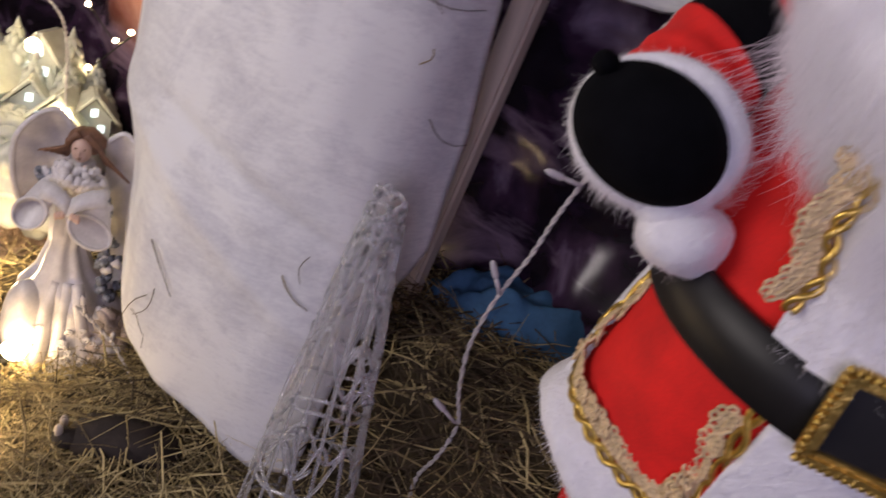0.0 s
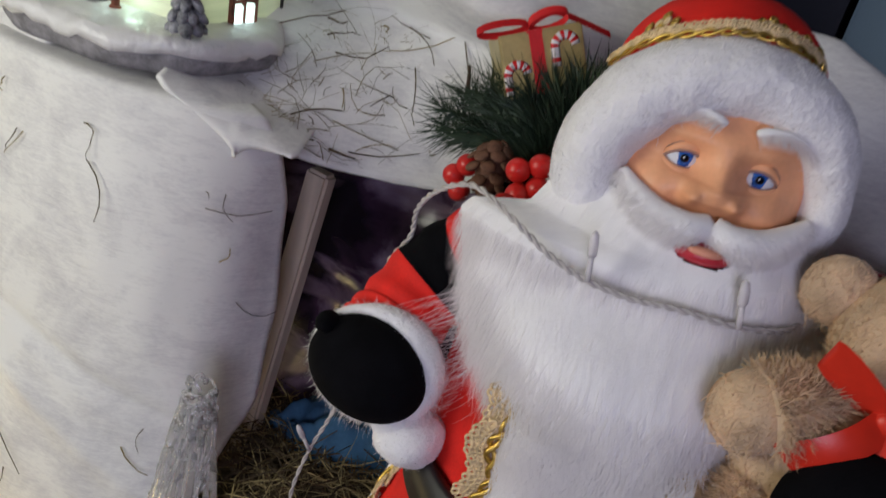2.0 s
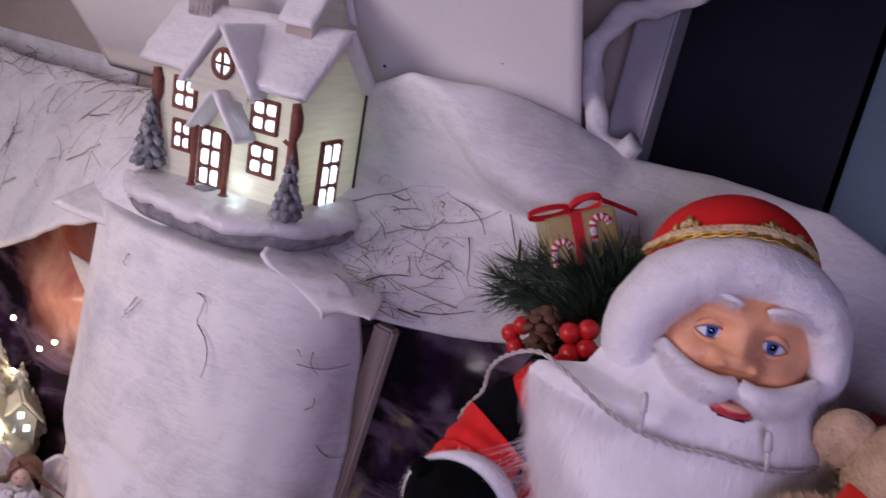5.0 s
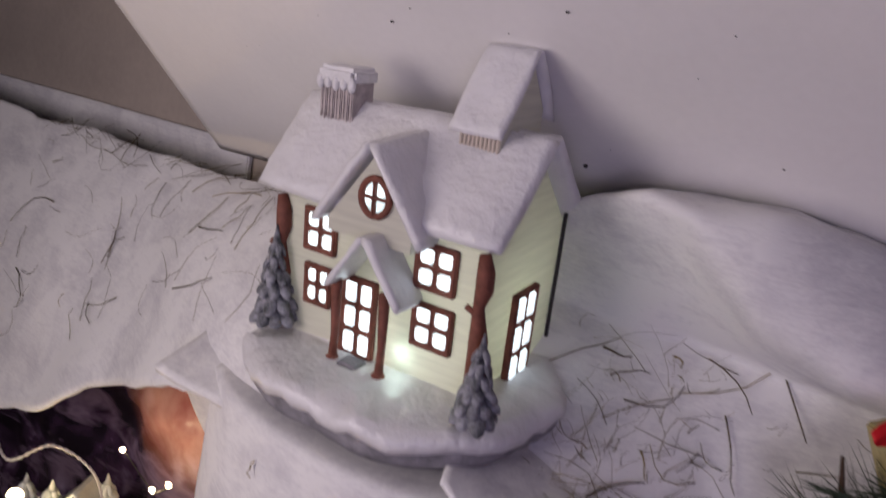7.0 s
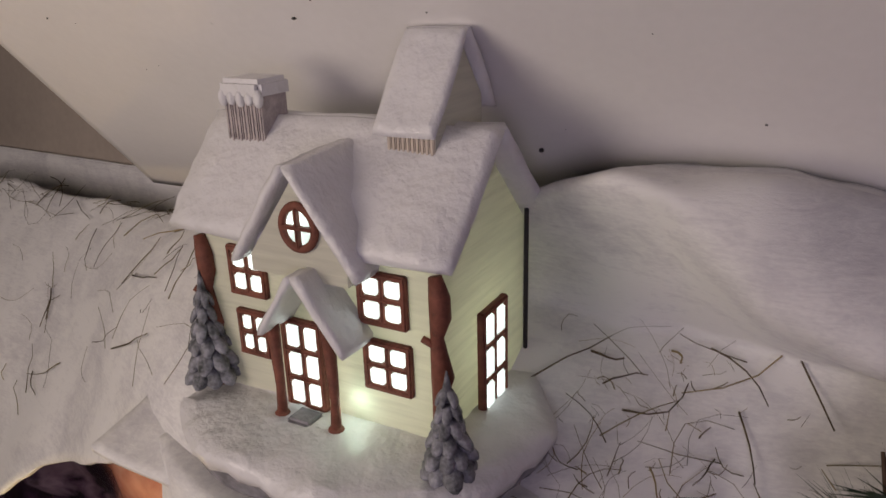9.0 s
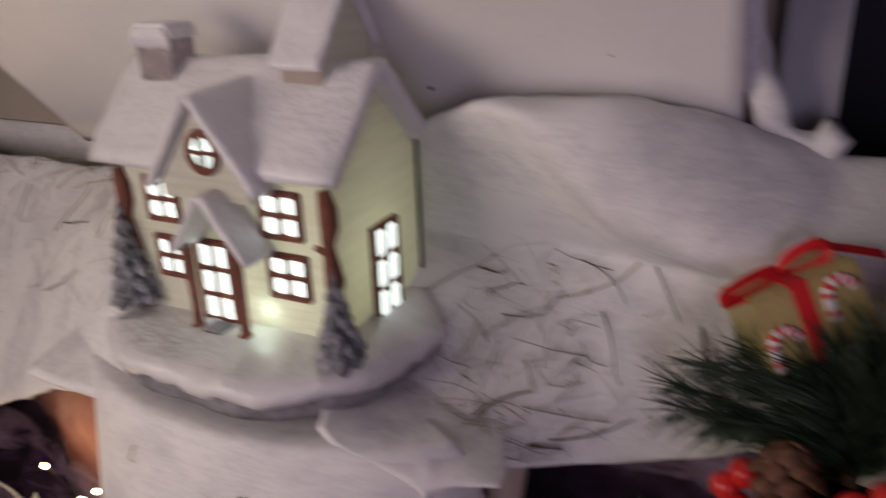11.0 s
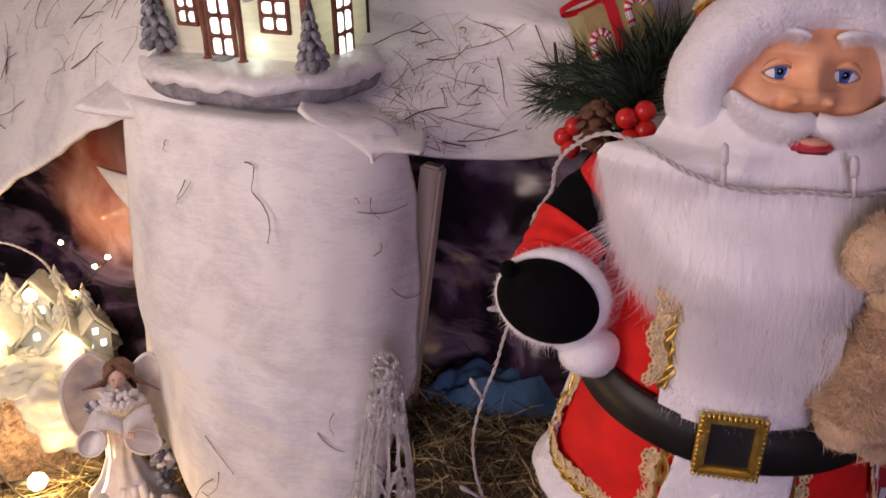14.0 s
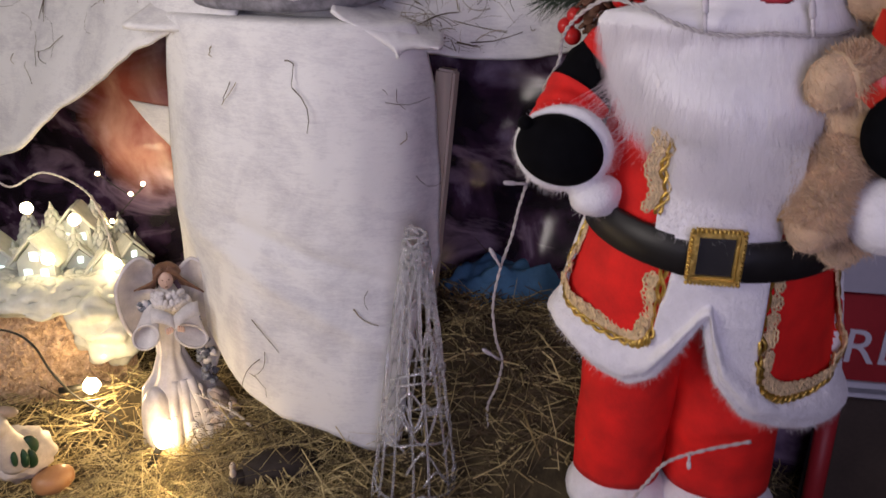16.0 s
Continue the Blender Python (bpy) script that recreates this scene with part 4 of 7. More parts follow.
    # gold braid round the panels
    for low in lows:
        c = (low[0][0] + low[-1][0]) / 2
        ends = [(low[0][0] + 0.02, 0.312)] + low[1:-1] + [(low[-1][0] - 0.06, 0.306)]
        path, nr, ou = [], [], []
        mid = skirt(c, 0.3)
        for q in spline([(a * 0.1, z, 0) for a, z in ends], 44):
            a, z = q.x * 10, q.y
            p = puff(a, min(1, max(0, (0.318 - z) / (0.318 - lerp_table(a, hems)))))
            path.append(p)
            nr.append((p - Vector((cs, 0, p.z))).normalized())
            o = mid - p
            ou.append((o - nr[-1] * o.dot(nr[-1])).normalized())
        braid(g, path, nr, ou)
    # torso
    prof = [(0.30, 0.094, 0.086), (0.34, 0.098, 0.088), (0.38, 0.096, 0.084), (0.42, 0.094, 0.072), (0.45, 0.092, 0.048), (0.47, 0.088, 0.034), (0.485, 0.078, 0.030), (0.50, 0.05, 0.025)]
    rows = []
    for z, rs, rn in prof:
        rows.append([P(0.016 + rs * math.cos(a), rn * math.sin(a), z) for a in (-2 * math.pi * j / 40 for j in range(40))])
    g.rings(rows, RED)
    # plush front panel between beard and belt
    def front(u, v):
        z = 0.43 - 0.096 * v
        s = 0.006 + (-0.046 + 0.094 * u)
        return P(s, 0.097 + 0.004 * math.sin(math.pi * u) - 0.012 * (abs(u - 0.5) * 2) ** 2 - 0.028 * (1 - smooth(v, 0, 0.35)), z)
    g.grid(front, 16, 16, PLUSH)
    for u in (0.0, 1.0):
        pts = [front(u, 0.16 + 0.66 * v / 20) for v in range(21)]
        pts = [p + P((0.003 if u == 0 else -0.003) + 0.0025 * math.sin(i * 0.55), 0.0015, 0) for i, p in enumerate(pts)]
        side = P(-1, 0, 0) if u == 0 else P(1, 0, 0)
        braid(g, pts, [P(-0.3 if u == 0 else 0.3, 0.95, 0)] * 21, [side] * 21, 0.0130, 1.4)
    # belt, sagging to the buckle
    rows = []
    for k in range(73):
        a = -math.pi + 2 * math.pi * k / 72
        zc = 0.323 - 0.004 * math.cos(a) + 0.010 * abs(math.sin(a)) ** 2 * (1 if a < 0 else 0.3)
        for_row = []
        for r, dz in ((0.0, -0.0165), (0.003, -0.0155), (0.0032, 0.0155), (0.0, 0.0165), (-0.004, 0.0155), (-0.004, -0.0155)):
            for_row.append(P(0.016 + ((0.103 if a < 0 else 0.108) + r) * math.sin(a), (0.098 + r) * math.cos(a), zc + dz))
        rows.append(for_row)
    g.rings(rows, BELT, True, False)
    # buckle
    bc, hw, hh = P(0.0035, 0.103, 0.325), 0.0190, 0.0210
    for sx, sz, lx, lz in ((-1, 0, 0.0072, 2 * hh), (1, 0, 0.0072, 2 * hh), (0, -1, 2 * hw, 0.0072), (0, 1, 2 * hw, 0.0072)):
        g.box(Matrix.Translation(bc + P(sx * (hw - 0.002), 0.002, sz * (hh - 0.002))), (lx, 0.007, lz), 0.0024, BRAID)
    for k in range(13):
        for e in (-1, 1):
            g.ell(bc + P(-hw + 2 * hw * k / 12, 0.004, e * hh), (0.0015, 0.002, 0.0019), 8, 6, BRAID)
            g.ell(bc + P(e * hw, 0.004, -hh + 2 * hh * k / 12), (0.0019, 0.002, 0.0015), 8, 6, BRAID)
    g.box(Matrix.Translation(bc + P(0, -0.001, 0)), (2 * hw - 0.002, 0.004, 2 * hh - 0.002), 0.0005, BELT)
    # arms
    arm = spline([P(-0.058, 0.0, 0.468), P(-0.082, -0.004, 0.450), P(-0.103, 0.0, 0.425), P(-0.115, 0.018, 0.403), P(-0.122, 0.035, 0.394)], 30)
    g.tube(arm, lambda t: 0.031 - 0.004 * t + 0.0012 * math.sin(t * 40), 22, lambda i, j: BLACK if 8 <= i <= 14 else RED)
    arm2 = spline([P(0.095, 0.0, 0.47), P(0.14, -0.002, 0.45), P(0.168, 0.03, 0.41), P(0.155, 0.075, 0.39), P(0.125, 0.10, 0.40)], 30)
    g.tube(arm2, lambda t: 0.035 - 0.004 * t + 0.0012 * math.sin(t * 40), 22, lambda i, j: BLACK if 6 <= i <= 12 else RED)
    # open mitten with plush rim and thumb-side pompom
    tiltm = Matrix.Rotation(radians(-12), 3, "X") @ Matrix.Rotation(radians(17), 3, "Y")
    mc = P(-0.1160, 0.046, 0.389)
    g.ell(mc + P(-0.0015, 0.010, 0.0), (0.0360, 0.026, 0.0280), 34, 20, BLACK, rot=tiltm)
    g.ell(mc + P(-0.0295, 0.012, 0.0210), (0.0065, 0.012, 0.0062), 16, 10, BLACK, rot=tiltm)
    rows = []
    for k in range(48):
        a = 2 * math.pi * k / 48
        thickness = 0.0050 + 0.0028 * max(0, math.cos(a - 0.75)) + 0.0014 * max(0, math.cos(a - 4.1)) - 0.0022 * max(0, math.cos(a - 2.9))
        c, o = Vector((0.0348 * math.cos(a), -0.002, 0.0286 * math.sin(a))), Vector((math.cos(a), 0, math.sin(a)))
        rows.append([mc + tiltm @ (c + (o * math.cos(q) + Vector((0, 1.5, 0)) * math.sin(q)) * thickness * (1 + 0.08 * noise.noise(Vector((a * 3, q, 1))))) for q in (2 * math.pi * j / 14 for j in range(14))])
    g.rings(rows + rows[:1], PLUSH, True, False)
    g.ell(P(-0.0850, 0.050, 0.3515), (0.0215, 0.019, 0.0180), 26, 16, PLUSH, lump=0.2, freq=45)
    g.ell(P(-0.0960, 0.048, 0.362), (0.018, 0.017, 0.014), 20, 12, PLUSH)
    # the other mitten holds the bear
    g.ell(P(0.118, 0.118, 0.428), (0.037, 0.024, 0.036), 30, 18, BLACK)
    g.ell(P(0.118, 0.100, 0.365), (0.030, 0.028, 0.030), 24, 14, PLUSH, lump=0.1)
    g.ell(P(0.138, 0.092, 0.385), (0.028, 0.028, 0.028), 20, 12, PLUSH, lump=0.1)
    # black sack straps and sack behind the shoulder
    g.ell(P(-0.058, -0.090, 0.425), (0.048, 0.040, 0.062), 26, 16, BLACK, lump=0.15, freq=30)
    g.tube(spline([P(-0.05, -0.07, 0.465), P(-0.075, -0.04, 0.475), P(-0.088, -0.01, 0.462)], 12), 0.012, 10, BLACK, flat=0.4)
    # head, hat, plush hood
    g.ell(P(0.022, 0.000, 0.537), (0.053, 0.036, 0.052), 40, 26, FACE)
    # dome of the hat
    tilt = Matrix.Rotation(radians(9), 3, "Y").inverted()
    g.ell(P(0.0165, -0.010, 0.580), (0.0555, 0.056, 0.0525), 40, 22, RED, rot=tilt)
    hat = spline([P(-0.042, 0.0, 0.578), P(-0.028, 0.022, 0.594), P(-0.006, 0.038, 0.605), P(0.014, 0.042, 0.610), P(0.038, 0.037, 0.609), P(0.057, 0.018, 0.601), P(0.067, -0.004, 0.590)], 48)
    braid(g, hat, [P(0, 0.7, 0.6).normalized()] * 49, [P(0, -0.35, 1).normalized()] * 49, 0.0055, 0.8, False)
    # filigree points of gold lace lying on the dome
    dome, dr = P(0.0165, -0.010, 0.580), Vector((0.0572, 0.0577, 0.0542))
    for k, high in ((7, 0.011), (9, 0.017), (11, 0.011), (24, 0.010), (26, 0.014), (28, 0.018), (30, 0.014), (32, 0.011), (35, 0.013), (38, 0.010)):
        for dx, dz in ((0, high), (-0.0030, high - 0.005), (0.0030, high - 0.005), (0, high - 0.0085)):
            loop = []
            for q in (2 * math.pi * j / 10 for j in range(10)):
                p = tilt.inverted() @ (hat[k] + P(dx + 0.0020 * math.cos(q), -0.3 * dz, dz + 0.0025 * math.sin(q)) - dome)
                e = math.sqrt(sum((p[i] / dr[i]) ** 2 for i in range(3)))
                loop.append(dome + tilt @ (p / e))
            g.tube(loop, 0.0010, 5, LACEY if dx else BRAID, loop=True)
    # the plush roll round the face: high over the brow, thick at the cheeks
    roll = []
    NR = 56
    for k in range(NR):
        a = 2 * math.pi * k / NR
        roll.append((a, P(0.0225 + 0.0595 * math.cos(a), 0.022 + 0.008 * math.sin(a), 0.531 + (0.0560 if math.sin(a) > 0 else 0.045) * math.sin(a) + 0.0032 * max(0, math.sin(a)) * (1 + math.cos(a)))))
    pts = [p for _, p in roll]
    rows = []
    for k, (a, p) in enumerate(roll):
        r = (0.0160 - 0.0035 * math.cos(a) + 0.0056 * max(0, math.sin(a))) * (1 + 0.07 * noise.noise(p * 60))
        outw = (p - P(0.024, 0.022, 0.531)).normalized()
        rows.append([p + (outw * r * 0.95 * math.cos(q) + P(0, 1, 0) * r * 1.35 * math.sin(q)) * (1 + 0.10 * noise.noise(Vector((a * 3, math.cos(q) * 1.5, math.sin(q) * 1.5)) * 2)) for q in (2 * math.pi * j / 24 for j in range(24))])
    rows.append(rows[0])
    g.rings(rows, PLUSH, True, False)
    g.ell(P(0.018, -0.03, 0.53), (0.066, 0.058, 0.060), 32, 20, PLUSH)
    # face: one smooth mask with nose, cheeks, brows and sockets
    def bump(ds, dz, ws, wz):
        return math.exp(-(ds / ws) ** 2 - (dz / wz) ** 2)

    nose = [(0.522, 0.0), (0.529, 0.004), (0.533, 0.0095), (0.5385, 0.0118), (0.544, 0.0085), (0.551, 0.0052), (0.560, 0.0032), (0.575, 0.0)]

    FC = 0.0238

    def mask(u, v):
        ds, z = (u - 0.5) * 0.095, 0.508 + 0.078 * v
        d = abs(ds)
        n = 0.0495 - 0.0105 * (ds / 0.045) ** 2 - 0.008 * abs(ds / 0.045) ** 4 - 0.0035 * ((z - 0.548) / 0.03) ** 2
        n += lerp_table(z, nose) * math.exp(-(ds / (0.0106 if z < 0.541 else 0.0078)) ** 2)
        n += 0.0068 * bump(d - 0.0108, z - 0.5340, 0.0046, 0.0046)
        n += 0.0064 * bump(d - 0.0290, z - 0.5315, 0.0140, 0.0110)
        n += 0.0030 * bump(d - 0.0185, z - 0.5610, 0.0130, 0.0045)
        n -= 0.0062 * bump(d - 0.0180, z - 0.5488, 0.0098, 0.0066)
        n += 0.0008 * bump(d - 0.0190, z - 0.5412, 0.0095, 0.0026)
        n -= 0.0012 * bump(d - 0.0165, z - 0.5320 + 0.5 * (d - 0.0165), 0.0030, 0.0050)
        n -= 0.0012 * bump(d - 0.0345, z - 0.5480, 0.0040, 0.0100)
        for k, slope in ((0.5515, 0.35), (0.5475, 0.02), (0.5440, -0.30)):
            n -= 0.0003 * bump(d - 0.0345, z - k - slope * (d - 0.031), 0.0055, 0.0008)
        return P(FC + ds, n, z)
    g.grid(mask, 110, 96, FACE)
    for e in (-1, 1):
        c = P(FC + e * 0.0186, 0.0402, 0.5487)
        g.ell(c, (0.0088, 0.0060, 0.0060), 26, 16, WHITE)
        g.ell(c + P(-e * 0.0002, 0.0033, 0.0004), (0.0050, 0.0030, 0.0050), 24, 12, BLUE)
        g.ell(c + P(-e * 0.0002, 0.0054, 0.0004), (0.0025, 0.0012, 0.0025), 16, 8, DARK)
        # white dot modelled on the pupil as a catchlight
        g.ell(c + P(-e * 0.0002 - 0.0004, 0.0064, 0.0008), (0.0005, 0.0003, 0.0005), 8, 6, WHITE)
        arc = [(k / 16) * 2 - 1 for k in range(17)]
        up = [c + P(0.0094 * q, 0.0024 + 0.0036 * (1 - q * q), 0.0052 * (1 - q * q) - 0.0004 - 0.0008 * e * q) for q in arc]
        g.tube(up, lambda t: 0.0005 + 0.0009 * math.sin(math.pi * t), 8, LIDS)
        g.tube([p + P(0, -0.0002, 0.0017) for p in up], lambda t: 0.0010 + 0.0013 * math.sin(math.pi * t), 10, FACE)
        g.tube([p + P(0, 0.0000, 0.0040) for p in up], lambda t: 0.0002 + 0.0004 * math.sin(math.pi * t), 6, LIDS)
        low = [c + P(0.0094 * q, 0.0020 + 0.0028 * (1 - q * q), -0.0042 * (1 - q * q) - 0.0006) for q in arc]
        g.tube(low, lambda t: 0.0004 + 0.0006 * math.sin(math.pi * t), 8, LIDS)
        g.tube([p + P(0, 0.0, -0.0014) for p in low], lambda t: 0.0008 + 0.0014 * math.sin(math.pi * t), 10, FACE)
        # eyebrows of smooth white cloth, thick at the nose and lost in the plush outside
        g.tube(spline([P(FC + e * 0.0070, 0.0535, 0.5705), P(FC + e * 0.015, 0.0535, 0.5728), P(FC + e * 0.026, 0.0505, 0.5725), P(FC + e * 0.038, 0.0440, 0.5665)], 18), lambda t: 0.0026 * math.sin(math.pi * min(0.5, 0.16 + 2 * t)) * (1 - 0.3 * t) + 0.0004, 14, TACHE, flat=0.75)
        # moustache: two plump rolls that meet under the nose and curl up at the cheeks
        mm = 0.0262
        must = spline([P(mm + e * 0.0010, 0.0575, 0.5222), P(mm + e * 0.012, 0.0605, 0.5195), P(mm + e * 0.026, 0.0560, 0.5205), P(mm + e * 0.038, 0.0490, 0.5268), P(mm + e * 0.0465, 0.0425, 0.5350)], 34)
        g.tube(must, lambda t: 0.0052 + 0.0034 * math.sin(math.pi * min(1, 0.12 + 0.8 * t)) - 0.0034 * t ** 3, 20, TACHE)
    g.ell(P(0.0265, 0.0585, 0.5095), (0.0150, 0.0108, 0.0058), 28, 16, LIPS)
    g.ell(P(0.0265, 0.0668, 0.5122), (0.0085, 0.0036, 0.0024), 18, 10, ROSY)
    # beard: a long full sheet
    left = [(0.36, -0.034), (0.385, -0.044), (0.40, -0.054), (0.42, -0.068), (0.44, -0.079), (0.47, -0.089), (0.488, -0.095), (0.495, -0.090), (0.502, -0.060), (0.53, -0.045)]
    right = [(0.36, 0.050), (0.385, 0.062), (0.40, 0.076), (0.42, 0.092), (0.45, 0.105), (0.475, 0.112), (0.49, 0.115), (0.50, 0.105), (0.53, 0.09)]

    # fullness of the beard by height: chest, the crease under the wire, chin
    swell = [(0.36, 0.100), (0.40, 0.102), (0.43, 0.098), (0.45, 0.091), (0.464, 0.081), (0.473, 0.074), (0.480, 0.071), (0.488, 0.071), (0.500, 0.070), (0.512, 0.062), (0.525, 0.053)]

    def beard(u, v):
        z = 0.525 - 0.140 * v
        a, b = lerp_table(z, left), lerp_table(z, right)
        s = a + (b - a) * u
        x = (u - 0.5) * 2
        nf = sum(lerp_table(z + d, swell) for d in (-0.006, -0.003, 0, 0.003, 0.006)) / 5
        q = Vector((s * 28 + 0.6 * math.sin(z * 60), z * 10, 4.4))
        return P(s, nf * (1 - 0.62 * abs(x) ** 2.4) + 0.0022 * noise.noise(q) + 0.0010 * noise.noise(q * 2.3), z - 0.012 * (1 - abs(x)) * v)

    # leave the mouth open
    def bm_(i, j):
        p = beard((i + 0.5) / 132, (j + 0.5) / 120)
        return None if ((p.x - 0.0265) / 0.0138) ** 2 + ((p.z - 0.5102) / 0.0060) ** 2 < 1 else HAIR
    g.rings([[beard(i / 132, j / 120) for j in range(121)] for i in range(133)], bm_, False, False)
    # plush pile
    g.fur({PLUSH}, 120000, 0.0030, 0.00018, PILE, Vector((0, 0, -0.3)), 3)
    g.fur({HAIR}, 30000, 0.0095, 0.00012, STRAND, Vector((0, 0, -2.2)), 7)
    g.fur({TACHE}, 16000, 0.0050, 0.00012, STRAND, Vector((0, 0, -0.9)), 8, lambda p: P(1.6 if p.x > FC else -1.6, 0, 0))
    g.fur({PLUSH}, 34000, 0.0072, 0.00013, PILE, Vector((0, 0, -0.5)), 5)
    # strands of the beard
    for k in range(1300):
        u, v = rng.random(), rng.random() ** 0.8
        p = beard(u, v * 0.96)
        if abs(p.x - 0.023) < 0.014 and p.z > 0.496:
            continue
        x = (u - 0.5) * 2
        L = rng.uniform(0.012, 0.04)
        wv = rng.uniform(0, 6.28)
        pts = []
        for i in range(6):
            f = i / 5
            vv = min(1.02, v * 0.96 + f * L / 0.140)
            q = beard(min(1, max(0, u + 0.02 * math.sin(wv + f * 4) * f)), vv)
            q += P((0.012 * x * abs(x)) * f * f + 0.0015 * math.sin(wv + 6 * f), 0.0004 + 0.0016 * f * rng.random(), 0)
            pts.append(q)
        w = rng.uniform(0.00008, 0.00018)
        side = P(1, 0, 0)
        vs, fs = [], []
        for i, q in enumerate(pts):
            ww = w * (1 - 0.85 * i / 5)
            vs += [q - side * ww, q + side * ww]
        for i in range(5):
            fs.append((2 * i, 2 * i + 1, 2 * i + 3, 2 * i + 2))
        g.add(vs, fs, STRAND)
    # long soft locks that hide the lower edge
    for k in range(2600):
        u, v = rng.uniform(0.02, 0.98), rng.uniform(0.62, 0.99)
        p = beard(u, v)
        L, wv, sw = rng.uniform(0.012, 0.036), rng.uniform(0, 6.28), rng.gauss(0, 0.35) + (u - 0.5) * -0.5
        clump = 0.35 * noise.noise(Vector((u * 22, 3.3, 1)))
        pts = []
        for i in range(6):
            f = i / 5
            q = p + P(L * f * (sw + clump) + 0.0018 * math.sin(wv + 5 * f), 0.0015 + 0.010 * f * (1 - 0.75 * f) + 0.003 * f * math.sin(wv), -L * f)
            q.y = min(q.y, -0.1015 - 0.0006 * (k % 5)) if abs(q.x - 0.01) < 0.046 and q.z < 0.41 else q.y
            pts.append(q)
        w = rng.uniform(0.00010, 0.00022)
        vs, fs = [], []
        for i, q in enumerate(pts):
            ww = w * (1 - 0.8 * i / 5)
            vs += [q - P(ww, 0, 0), q + P(ww, 0, 0)]
        for i in range(5):
            fs.append((2 * i, 2 * i + 1, 2 * i + 3, 2 * i + 2))
        g.add(vs, fs, STRAND)
    # loose wisps at the beard's edge
    for k in range(260):
        e = rng.choice((0, 0, 1))
        v = rng.uniform(0.55, 1.0)
        p = beard(e, v)
        d = -1 if e == 0 else 1
        L = rng.uniform(0.010, 0.046)
        kx, cz = rng.uniform(0.3, 1.0), rng.uniform(-0.5, 0.5)
        pts = [p + P(d * L * kx * math.sin(f * 1.6), 0.006 * f, -L * f * (0.9 + cz * f)) for f in (0, 0.25, 0.5, 0.75, 1)]
        vs, fs = [], []
        for i, q in enumerate(pts):
            ww = 0.00013 * (1 - 0.7 * i / 4)
            vs += [q - Vector((0, 0, ww)), q + Vector((0, 0, ww))]
        for i in range(4):
            fs.append((2 * i, 2 * i + 1, 2 * i + 3, 2 * i + 2))
        g.add(vs, fs, STRAND)
    ob = part("christmas_doll", g, FMATS, m=FIGURE)
    return tagged(ob, "red velvet gift-bringer doll with white plush beard and gold braid", "doll")


make_figure()


